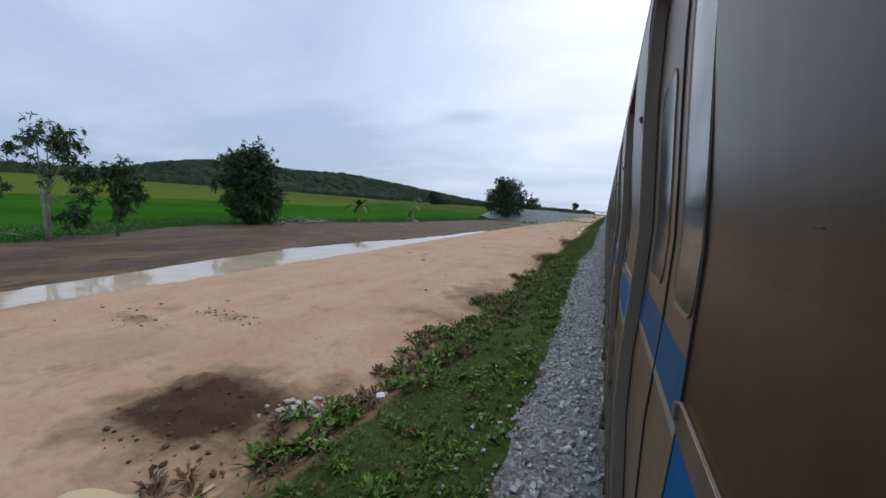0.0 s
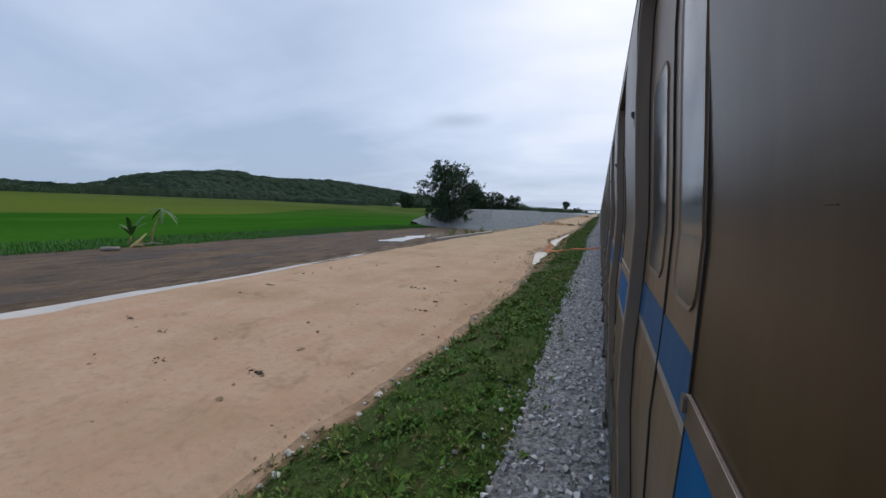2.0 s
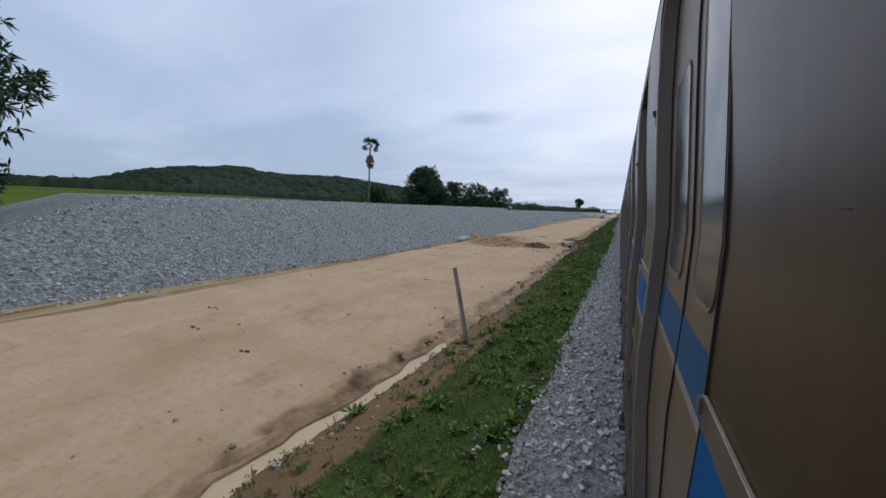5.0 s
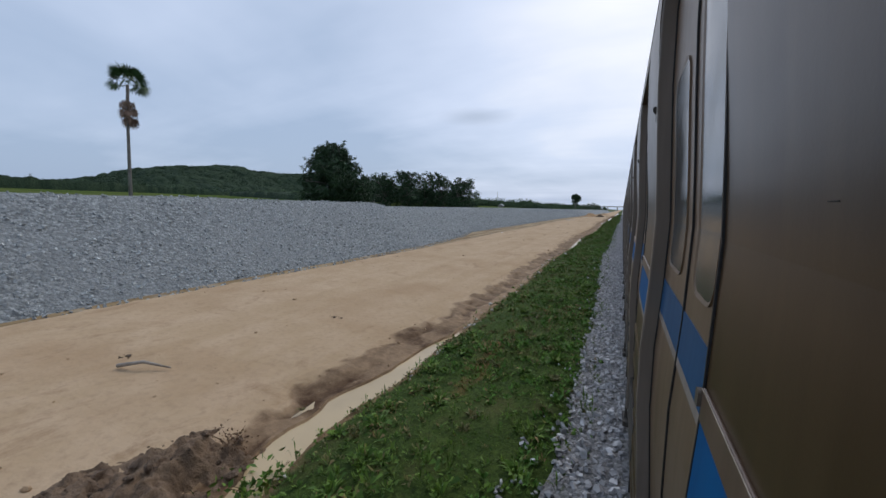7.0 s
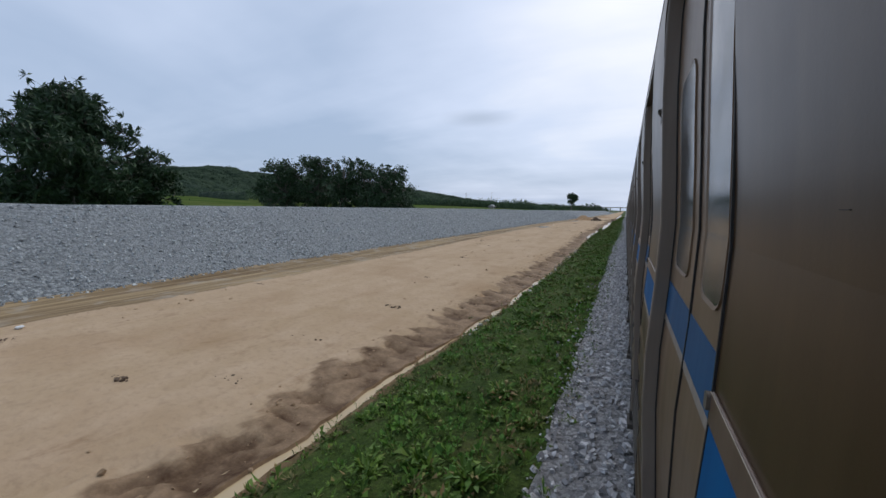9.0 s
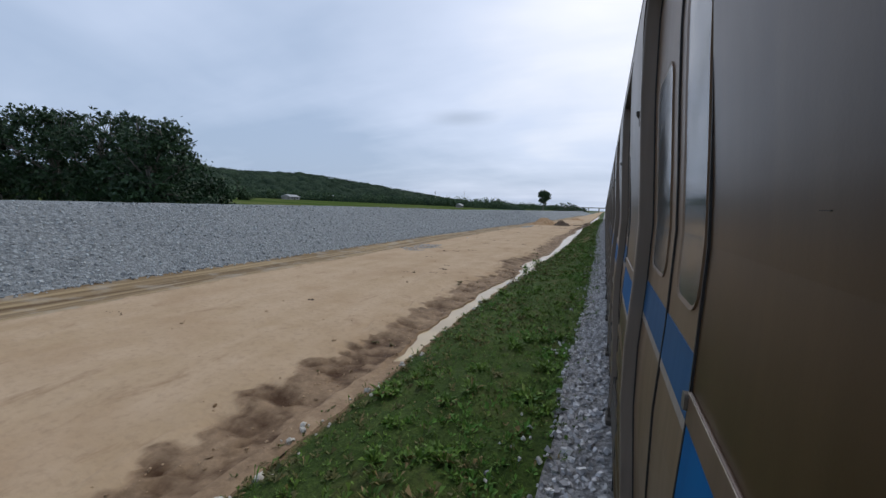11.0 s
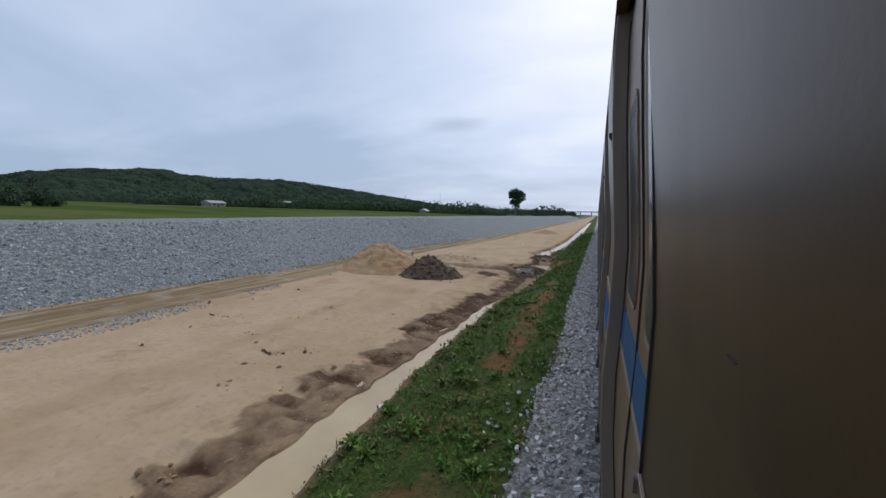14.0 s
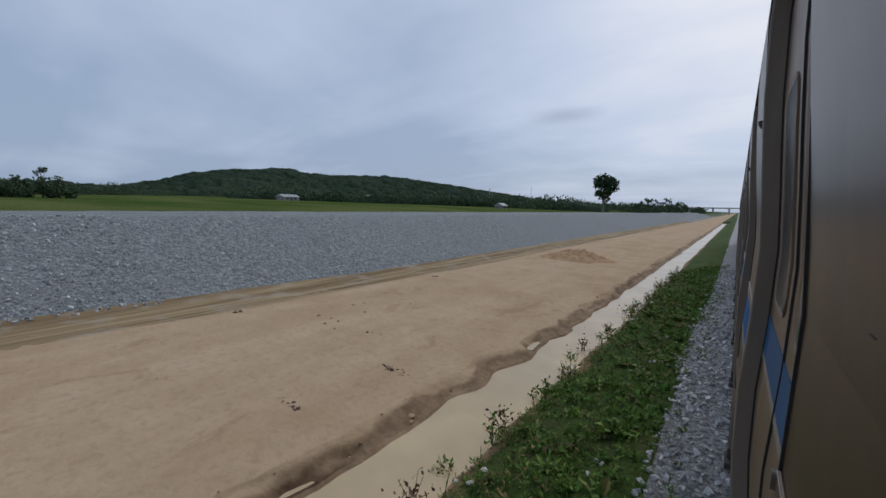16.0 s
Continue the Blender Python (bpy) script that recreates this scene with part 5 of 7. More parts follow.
def banana(x, y, height, n, label, seed, scale=1.0, lean=0.06, lift=(0.2, 1.7), thick=1.0):
    g = np.random.default_rng(seed)
    z0 = float(ground_z(x, y)) - 0.1
    root = thing("banana_plant", pose(x, y, z0), label, "banana plant", "banana plants by the rice field")
    part("stem", tube([(0, 0, 0), (0.03, lean * 0.35, height * 0.5), (0.06, lean, height)], [0.13 * scale * thick, 0.10 * scale * thick, 0.05 * scale * thick], 9), STRAW, root, "soft yellowish stem", True)
    for k in range(n):
        a = k * 2.399 + g.uniform(-0.3, 0.3)
        length, rise = g.uniform(1.0, 1.7) * scale, g.uniform(*lift)
        bm = bmesh.new()
        rows = []
        for j in range(8):
            f = j / 7
            r = length * f
            z = rise * length * f - 1.0 * length * f * f
            w = 0.21 * scale * math.sin(math.pi * min(1, 0.08 + 0.92 * f)) ** 0.6 * (0.75 if j % 2 else 1)
            rows.append([bm.verts.new((r, -w, z - 0.35 * w)), bm.verts.new((r, 0, z)), bm.verts.new((r, w, z - 0.35 * w))])
        for q, s in zip(rows, rows[1:]):
            bm.faces.new((q[0], q[1], s[1], s[0]))
            bm.faces.new((q[1], q[2], s[2], s[1]))
        part("leaf", bm, BANANA_LEAF, root, at=Matrix.Translation((0.05, lean, height)) @ Matrix.Rotation(a, 4, "Z"))
    return root


banana(-32.5, 44.2, 2.4, 14, "ragged banana plant at the edge of the mud", 81, 1.45)
banana(-31.3, 58.3, 2.7, 8, "thin leaning banana plant with torn drooping leaves", 82, 0.8, 0.95, (-0.1, 0.7), 0.9)
banana(-31.5, 57.1, 0.8, 7, "small green banana shoot at the field's edge", 83, 0.75, 0.1, (1.2, 2.4))
# a fallen stem with its dry leaves, and two cut lengths beside it
fallen = thing("fallen_banana_stem", pose(-31.1, 58.0, -0.55), "fallen yellowed banana stem with dry hanging leaves", "banana stem")
part("stem", tube([(0, 0, 0.85), (0.8, -0.9, 0.45), (1.75, -2.0, 0.04)], [0.05, 0.09, 0.12], 9), STRAW, fallen, "", True)
g = np.random.default_rng(84)
for k in range(9):
    f = g.uniform(0.35, 0.95)
    px, py, pz = 1.75 * f, -2.0 * f, 0.85 * (1 - f) + 0.1
    part("dry_leaf", tube([(px, py, pz), (px + g.uniform(-0.2, 0.4), py + g.uniform(-0.1, 0.5), pz * 0.6 + 0.05), (px + g.uniform(-0.1, 0.7), py + g.uniform(0.1, 0.8), 0.02)], [0.03, 0.05, 0.012], 5), STRAW, fallen, "", True)
for lx, ly, turn, ln in ((-28.9, 54.7, 62, 0.95), (-30.0, 56.8, 40, 0.5)):
    solid("cut_banana_stem", tube([(-ln / 2, 0, 0.13), (0, 0, 0.14), (ln / 2, 0, 0.13)], [0.14, 0.135, 0.125], 12), DEADWOOD, "short pale cut length of banana stem", "stem", "cut stems", at=pose(lx, ly, float(ground_z(lx, ly)), 0, 0, turn), smooth=True)


# ---- far woods, houses, masts ----


def wood_belt(name, y0, y1, x_at, n, h, label, seed, per=48, deep=26.0):
    """A belt of far trees as clumps of leaves with an uneven top."""
    g = np.random.default_rng(seed)
    pts, sizes = [], []
    for k in range(n):
        y = g.uniform(y0, y1)
        x = x_at(y) - abs(g.normal(0, deep))
        hh = h * (0.4 + 0.75 * g.random() ** 1.5 + 0.3 * float(vnoise(y, 0.0, 60, seed)))
        r = hh * g.uniform(0.45, 1.0)
        d = g.normal(size=(per, 3))
        d /= np.linalg.norm(d, axis=1, keepdims=True)
        q = d * (0.45 + 0.6 * g.random((per, 1))) * np.array([r, r, hh * 0.5]) + np.array([x, y, hh * 0.5 - 0.6 + float(field_rise(x, y))])
        pts.append(q)
        sizes.append(np.full(per, hh * 0.15) * g.uniform(0.6, 1.3, per))
    p = np.concatenate(pts)
    p[:, 2] = np.maximum(p[:, 2], -0.3 + field_rise(p[:, 0], p[:, 1]))
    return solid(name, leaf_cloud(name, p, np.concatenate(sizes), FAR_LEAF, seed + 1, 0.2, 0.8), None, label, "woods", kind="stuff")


wood_belt("far_woods", 60, 1500, lambda y: -560 - 0.10 * y, 520, 14, "belt of dark trees at the foot of the hill", 101, 90)
wood_belt("far_woods", 480, 1500, lambda y: -330 + 0.17 * (y - 480), 1000, 10, "belt of dark trees across the far fields", 102)
wood_belt("far_woods", 560, 1300, lambda y: -110 + 0.08 * (y - 560), 700, 10, "belt of trees along the line ahead", 103)
wood_belt("far_woods", -200, 420, lambda y: -640 + 0.1 * y, 420, 13, "belt of dark trees across the far fields", 104)
wood_belt("far_woods", 445, 640, lambda y: -285 + 1.15 * (y - 445), 110, 8, "belt of trees behind the farm sheds", 107, 80, 7.0)
wood_belt("far_woods", 312, 450, lambda y: -152 - 1.8 * (y - 312), 70, 6, "clump of dark trees at the field's far edge", 108, 80, 9.0)
wood_belt("far_woods", 110, 260, lambda y: -480.0, 220, 9, "belt of dark trees across the far fields", 106)


def wood_canopy(y0, y1, x_at, deep, h, label, seed):
    """A closed belt of woods: the domes of its crowns as one canopy that falls to the ground all round."""
    gu, gy = np.meshgrid(np.arange(0, deep + 0.1, 2.2), np.arange(y0, y1, 2.4))
    X = x_at(gy) - gu + 3.0 * vnoise(gy, 0 * gy, 9.0, seed)
    dome, tone = crowns(X, gy, 10.0, seed + 10)
    small, tone2 = crowns(X, gy, 5.0, seed + 20)
    rim = np.minimum(np.minimum(gu / 2.2, (deep - gu) / 2.2), np.minimum((gy - y0) / 4.0, (y1 - gy) / 4.0))
    Z = field_rise(X, gy) - 1.2 + h * np.clip(rim, 0, 1) ** 0.5 * (0.35 + 0.5 * dome + 0.22 * small + 0.3 * vnoise(X, gy, 45, seed + 30))
    me = grid_mesh("far_woods", X[:, ::-1], gy[:, ::-1], Z[:, ::-1], FOREST, True)
    put_attr(me, "tone", (0.55 * tone + 0.45 * tone2)[:, ::-1])
    return solid("far_woods", me, FOREST, label, "woods", kind="stuff")


wood_canopy(60, 1500, lambda y: -548 - 0.10 * y, 36, 14, "closed belt of dark woods at the foot of the hill", 131)
wood_canopy(452, 640, lambda y: -292 + 1.15 * (y - 452), 24, 8, "closed belt of woods behind the farm sheds", 141)
wood_canopy(326, 445, lambda y: -162 - 1.9 * (y - 312), 22, 6, "closed belt of woods at the field's far edge", 151)
wood_canopy(-200, 420, lambda y: -628 + 0.1 * y, 30, 12, "closed belt of dark woods across the far fields", 161)


def house(x, y, w, d, h, label, turn=0.0):
    root = thing("house", pose(x, y, FIELD_Z - 0.1 + float(field_rise(x, y)), 0, 0, turn), label, "house", "far houses")
    part("wall", box(-w / 2, w / 2, -d / 2, d / 2, 0, h), WALLPAINT, root)
    bm = bmesh.new()
    v = [bm.verts.new(c) for c in ((-w / 2 - 0.6, -d / 2 - 0.6, h), (w / 2 + 0.6, -d / 2 - 0.6, h), (w / 2 + 0.6, d / 2 + 0.6, h), (-w / 2 - 0.6, d / 2 + 0.6, h), (0, -d / 2 - 0.6, h + 1.8), (0, d / 2 + 0.6, h + 1.8))]
    for f in ((0, 1, 4), (1, 2, 5, 4), (2, 3, 5), (3, 0, 4, 5), (0, 3, 2, 1)):
        bm.faces.new([v[i] for i in f])
    part("roof", bm, TINROOF, root, "pale tin roof")
    for k in (-0.25, 0.25):
        part("window", box(w / 2 - 0.02, w / 2 + 0.06, d * k - 0.8, d * k + 0.8, h * 0.35, h * 0.75), GLASS, root)
    part("door", box(w / 2 - 0.02, w / 2 + 0.05, -0.6, 0.6, 0, h * 0.7), UNDER, root)
    return root


house(-242, 463, 8, 12, 2.5, "low pale farmhouse with a tin roof at the field's edge", 5)
house(-300, 585, 8, 12, 5.0, "small white house with a pale roof among the trees", 12)
house(-215, 560, 6, 8, 2.2, "low shed with a tin roof among the trees", 0)
house(-120, 540, 5, 7, 2.0, "low pale shed beyond the gravel bank", 3)


def mast(x, y, h, label, arm=True):
    h = h - float(field_rise(x, y))
    root = thing("power_pole", pose(x, y, FIELD_Z - 0.1 + float(field_rise(x, y))), label, "pole", "far poles")
    part("pole", tube([(0, 0, 0), (0, 0, h)], [0.28, 0.16], 8), CONCRETE, root)
    if arm:
        part("crossarm", box(-0.1, 0.1, -1.6, 1.6, h - 1.6, h - 1.2), UNDER, root)
        part("crossarm", box(-0.1, 0.1, -1.2, 1.2, h - 3.0, h - 2.7), UNDER, root)
    return root


mast(-190, 640, 22, "tall pole rising above the far trees")
mast(-175, 700, 26, "slender mast rising above the far trees", False)
mast(-620, 330, 30, "mast standing among the far trees")

# the road bridge far ahead over the line
bridge = thing("road_bridge", pose(0, 900, -0.6), "concrete road bridge over the line far ahead", "bridge")
part("deck", box(-70, 60, -4, 4, 7.2, 8.6), CONCRETE, bridge)
for px in (-50, -25, -9, 12, 40):
    part("pier", box(px - 0.8, px + 0.8, -2, 2, 0, 7.2), CONCRETE, bridge)


# ---- mounds, clods and stones ----


def mound(name, x, y, rx, ry, h, material, label, seed, rough=0.12, n=100, sink=0.05, bare_at=None):
    """A heap of loose soil: a rough dome that runs out on the ground."""
    a = np.linspace(0, 2 * np.pi, n, endpoint=False)
    r = np.linspace(0, 1, 42)
    A, R = np.meshgrid(a, r)
    wob = 1 + 0.18 * vnoise(np.cos(A) * 2 + seed, np.sin(A) * 2, 1.0, seed)
    X, Y = x + rx * R * np.cos(A) * wob, y + ry * R * np.sin(A) * wob
    prof = (1 - R) ** 1.15 * (1 - 0.25 * np.exp(-(R / 0.15) ** 2))
    Z = ground_z(X, Y) + h * prof * (1 + 0.25 * vnoise(X, Y, 0.7, seed + 1)) + (rough * vnoise(X, Y, 0.3, seed + 2) + 0.55 * rough * vnoise(X, Y, 0.11, seed + 3, 2)) * np.minimum(1, (1 - R) * 4) - sink * (R > 0.97) - 0.03
    verts = np.stack([X, Y, Z], -1).reshape(-1, 3)
    i = np.arange(len(verts)).reshape(len(r), n)
    j = np.roll(i, -1, 1)
    faces = np.stack([i[:-1], j[:-1], j[1:], i[1:]], -1).reshape(-1, 4)
    return solid(name, mesh_of(name, verts, faces[:, ::-1], material, True), material, label, "heap")


mound("sand_mound", -11.4, 305.8, 3.1, 2.6, 1.75, SAND, "heap of loose orange sand on the dirt road", 201, 0.10)
mound("soil_mound", -7.9, 304.7, 1.75, 1.35, 1.2, DARK_SOIL, "heap of dark crumbly soil in front of the sand", 202, 0.16)
mound("soil_mound", -5.2, 306.5, 0.7, 0.6, 0.22, DARK_SOIL, "small low pile of dark soil", 203, 0.08)
mound("sand_mound", -9.6, 135.0, 3.1, 2.4, 0.9, SAND, "broad low heap of orange sand by the pipe trench", 204, 0.24)
mound("soil_mound", -6.5, 135.1, 1.35, 1.0, 0.5, DARK_SOIL, "low heap of dark grey clods by the trench", 205, 0.16)
mound("sand_mound", -13.0, 137.3, 1.2, 1.0, 0.75, SAND, "small heap of orange sand at the trench's end", 206, 0.1)
mound("sand_mound", -8.2, 353.0, 2.6, 2.0, 0.8, SAND, "low brown heap on the far dirt road", 207, 0.12)
mound("soil_mound", -3.4, 141.3, 0.8, 1.3, 0.35, DARK_SOIL, "low ridge of dark spoil beside the verge", 208, 0.14)
mound("sand_mound", -10.2, 142.6, 2.6, 1.8, 0.32, SANDY_SPOIL, "low spread of pale dug sand beyond the pipe trench", 210, 0.12)
mound("sand_mound", -9.6, 312.4, 3.2, 1.9, 0.34, SANDY_SPOIL, "low mound of pale dug sand beside the trench", 212, 0.10)
mound("soil_mound", -3.5, 307.2, 0.9, 0.7, 0.34, DARK_SOIL, "dark spoil heaped in front of the drain chamber", 213, 0.14)
mound("soil_mound", -3.6, 315.0, 1.1, 1.2, 0.36, DARK_SOIL, "dark spoil bank between puddle and ditch", 214, 0.16)
mound("mud_ridge", -3.65, 311.5, 0.62, 0.16, 0.30, DARK_SOIL, "thin ridge of wet mud across the puddle", 216, 0.05)
mound("spoil_bank", -4.45, 145.3, 1.05, 1.5, 0.26, WET_SPOIL, "lumpy brown spoil bank closing the end of the ditch", 215, 0.20)
mound("soil_mound", -3.2, 309.9, 0.6, 0.7, 0.25, DARK_SOIL, "small dark spoil pile at the pit's edge", 209, 0.12)


def icosa():
    p = (1 + 5 ** 0.5) / 2
    v = np.array([(-1, p, 0), (1, p, 0), (-1, -p, 0), (1, -p, 0), (0, -1, p), (0, 1, p), (0, -1, -p), (0, 1, -p), (p, 0, -1), (p, 0, 1), (-p, 0, -1), (-p, 0, 1)]) / 1.9
    f = np.array([(0, 11, 5), (0, 5, 1), (0, 1, 7), (0, 7, 10), (0, 10, 11), (1, 5, 9), (5, 11, 4), (11, 10, 2), (10, 7, 6), (7, 1, 8), (3, 9, 4), (3, 4, 2), (3, 2, 6), (3, 6, 8), (3, 8, 9), (4, 9, 5), (2, 4, 11), (6, 2, 10), (8, 6, 7), (9, 8, 1)])
    return v, f


def stone_field(name, centres, sizes, material, seed, flat=0.65):
    """Angular stones joined in one mesh."""
    g = np.random.default_rng(seed)
    v0, f0 = icosa()
    n = len(centres)
    shape = v0[None] * (1 + g.normal(0, 0.18, (n, 12, 1))) * np.stack([g.uniform(0.7, 1.3, n), g.uniform(0.7, 1.3, n), g.uniform(0.5, 0.9, n) * flat / 0.65], -1)[:, None, :]
    a = g.uniform(0, 2 * np.pi, n)
    ca, sa = np.cos(a)[:, None], np.sin(a)[:, None]
    t = g.uniform(-0.6, 0.6, n)
    ct, st = np.cos(t)[:, None], np.sin(t)[:, None]
    X, Y, Z = shape[..., 0], shape[..., 1], shape[..., 2]
    Y, Z = Y * ct - Z * st, Y * st + Z * ct
    X, Y = X * ca - Y * sa, X * sa + Y * ca
    verts = np.stack([X, Y, Z], -1) * np.asarray(sizes)[:, None, None] + centres[:, None, :]
    faces = f0[None] + (np.arange(n) * 12)[:, None, None]
    return mesh_of(name, verts.reshape(-1, 3), faces.reshape(-1, 3), material)


def chips_field(name, centres, sizes, material, seed):
    """Broken stones of six uneven sides, joined in one mesh."""
    g = np.random.default_rng(seed)
    v0 = np.array([(sx, sy, sz) for sz in (-1, 1) for sy in (-1, 1) for sx in (-1, 1)], float) * 0.62
    f0 = np.array([(0, 2, 3, 1), (4, 5, 7, 6), (0, 1, 5, 4), (1, 3, 7, 5), (3, 2, 6, 7), (2, 0, 4, 6)])
    n = len(centres)
    shape = v0[None] * (1 + g.normal(0, 0.26, (n, 8, 3))) * g.uniform(0.6, 1.35, (n, 1, 3)) * np.array([1, 1, 0.75])
    q = g.normal(size=(n, 3, 3))
    rot = np.linalg.qr(q)[0]
    verts = np.einsum("nvi,nij->nvj", shape, rot) * np.asarray(sizes)[:, None, None] + centres[:, None, :]
    faces = f0[None] + (np.arange(n) * 8)[:, None, None]
    return mesh_of(name, verts.reshape(-1, 3), faces.reshape(-1, 4), material)


def scatter(n, y0, y1, right, left, seed, power=1.0):
    g = np.random.default_rng(seed)
    y = g.uniform(y0, y1, n)
    r, l = right(y), left(y)
    x = r + (l - r) * g.random(n) ** power
    return x, y, g


# clods on the road
x, y, g = scatter(2600, -5, 345, lambda y: bank_edge(y) + 0.4, road_far, 301, 1.4)
keep = vnoise(x, y, 3.0, 302) > 0.05
x, y = x[keep], y[keep]
s = 0.018 + 0.05 * g.random(len(x)) ** 3
solid("clods", stone_field("clods", np.stack([x, y, ground_z(x, y) + s * 0.2], -1), s, BANK, 303, 0.5), None, "scattered brown clods of soil on the dirt road", "clods", kind="stuff")
# clods and roots along the bank
x, y, g = scatter(3800, 0, 345, lambda y: verge_edge(y) - 0.05, lambda y: bank_edge(y) - 0.15, 305)
z = ground_z(x, y)
keep = (z > -0.74) & (vnoise(x, y, 1.2, 310, 2) > -0.15)
s = 0.010 + 0.035 * g.random(len(x)) ** 4
solid("bank_clods", stone_field("bank_clods", np.stack([x, y, z + s * 0.2], -1)[keep], s[keep], BANK, 306, 0.7), None, "brown lumps of soil along the eroded bank", "clods", kind="stuff")
x, y, g = scatter(3000, 184, 304, lambda y: ditch_far(y) - 0.08, lambda y: ditch_far(y) - 0.25 - 0.5 * bank_wide(y), 321)
z = ground_z(x, y)
keep = (z > -0.76) & (vnoise(x, y * 0.6, 0.7, 322, 2) > -0.05)
s = 0.012 + 0.035 * g.random(len(x)) ** 3
solid("bank_lumps", stone_field("bank_lumps", np.stack([x, y, z - s * 0.1], -1)[keep], s[keep], BANK, 323, 0.6), None, "half-sunken lumps of eroded soil on the bank", "clods", kind="stuff")
# clods on the dark heaps and the churned ground
lumps = []
g = np.random.default_rng(311)
# patches of dark chips and crumbs on the road
chips = tuple((float(bank_edge(cy)) - 0.8 - 7.5 * g.random() ** 1.3, cy, g.uniform(0.15, 0.5), g.uniform(0.06, 0.2), int(g.uniform(6, 26)), 0.028) for cy in g.uniform(0, 345, 110))
for cx, cy, rx, ry, n, big in ((-7.9, 304.7, 1.6, 1.25, 500, 0.06), (-6.5, 135.1, 1.4, 1.1, 300, 0.06), (-4.9, 3.1, 1.3, 0.9, 110, 0.035), (-3.4, 141.3, 0.9, 1.6, 200, 0.06), (-4.2, 310.4, 1.2, 0.7, 200, 0.045), (-3.3, 314.2, 0.9, 0.8, 160, 0.06), (-4.4, 145.4, 1.0, 1.4, 220, 0.05), (-8.7, 6.5, 1.2, 0.4, 70, 0.02), (-10.5, 5.2, 1.4, 0.4, 70, 0.02), (-9.3, 134.9, 2.6, 2.2, 300, 0.05)) + chips:
    q = np.sqrt(g.random(n))
    a = g.uniform(0, 6.283, n)
    lumps.append(np.stack([cx + rx * q * np.cos(a), cy + ry * q * np.sin(a), q, 0.012 + big * 1.5 * g.random(n) ** 4], -1))
lumps = np.concatenate(lumps)
deps = bpy.context.evaluated_depsgraph_get()
deps.update()
zs = []
for px, py, q, sz in lumps:
    hit, place, nrm, _, who, _ = scene.ray_cast(deps, Vector((px, py, 3.0)), Vector((0, 0, -1)))
    zs.append(place.z if hit and "water" not in who.name and "puddle" not in who.name else -9.0)
dry_land = np.array(zs) > -2
lumps, zs = lumps[dry_land], np.array(zs)[dry_land]
solid("soil_lumps", stone_field("soil_lumps", np.stack([lumps[:, 0], lumps[:, 1], zs + lumps[:, 3] * 0.15], -1), lumps[:, 3], DARK_SOIL, 312, 0.65), None, "crumbly dark lumps of dug soil", "clods", kind="stuff")
x, y, g = scatter(1500, 132.6, 137.5, lambda y: 0 * y - 4.6, lambda y: 0 * y - 13.5, 317)
keep = vnoise(x, y, 1.1, 318) > -0.1
x, y = x[keep], y[keep]
s = 0.015 + 0.055 * g.random(len(x)) ** 3
zs = []
for px, py in zip(x, y):
    hit, place, nrm, _, who, _ = scene.ray_cast(deps, Vector((px, py, 3.0)), Vector((0, 0, -1)))
    zs.append(place.z if hit else float(ground_z(px, py)))
solid("sand_lumps", stone_field("sand_lumps", np.stack([x, y, np.array(zs) + s * 0.15], -1), s, SAND, 319, 0.6), None, "crumbly orange lumps of sand round the works", "clods", kind="stuff")
# pale stones at the verge's foot
x, y, g = scatter(1500, 0, 345, lambda y: verge_edge(y) + 0.25, lambda y: verge_edge(y) - 0.2, 307)
keep = vnoise(y, 0 * y, 5.0, 308) > -0.1
s = 0.02 + 0.07 * g.random(len(x)) ** 2.5
PALE = make_plain("pale_limestone", (0.42, 0.38, 0.32), (0.62, 0.58, 0.51), 0.9, scale=5)
solid("verge_stones", stone_field("verge_stones", np.stack([x, y, ground_z(x, y) + s * 0.25], -1)[keep], s[keep], PALE, 309), None, "pale broken stones at the foot of the verge", "stones", kind="stuff")

x, y, g = scatter(1300, 62, 116, lambda y: verge_edge(y) + 0.7, lambda y: verge_edge(y) - 0.1, 325)
keep = vnoise(x, y, 1.4, 326) > 0.0
s = 0.012 + 0.055 * g.random(len(x)) ** 3
solid("verge_rubble", stone_field("verge_rubble", np.stack([x, y, ground_z(x, y) + s * 0.15], -1)[keep], s[keep], BANK, 327), None, "brown rubble and lumps on the bare foot of the verge", "stones", kind="stuff")

# rubble of pale stones by the churned ground and the spoil
g = np.random.default_rng(315)
spots = [(-4.2 + 0.6 * k / 60 + g.normal(0, 0.09), 3.9 + 0.65 * k / 60 + g.normal(0, 0.12)) for k in range(60)] + [(-3.5 + g.normal(0, 0.35), 141.7 + g.normal(0, 0.5)) for k in range(80)]
x, y = np.array(spots).T
s = 0.02 + 0.06 * g.random(len(x)) ** 2
solid("rubble", stone_field("rubble", np.stack([x, y, ground_z(x, y) + s * 0.3], -1), s, PALE, 316), None, "pale broken rubble in the mud", "stones", kind="stuff")

# ---- concrete pipes and chambers ----


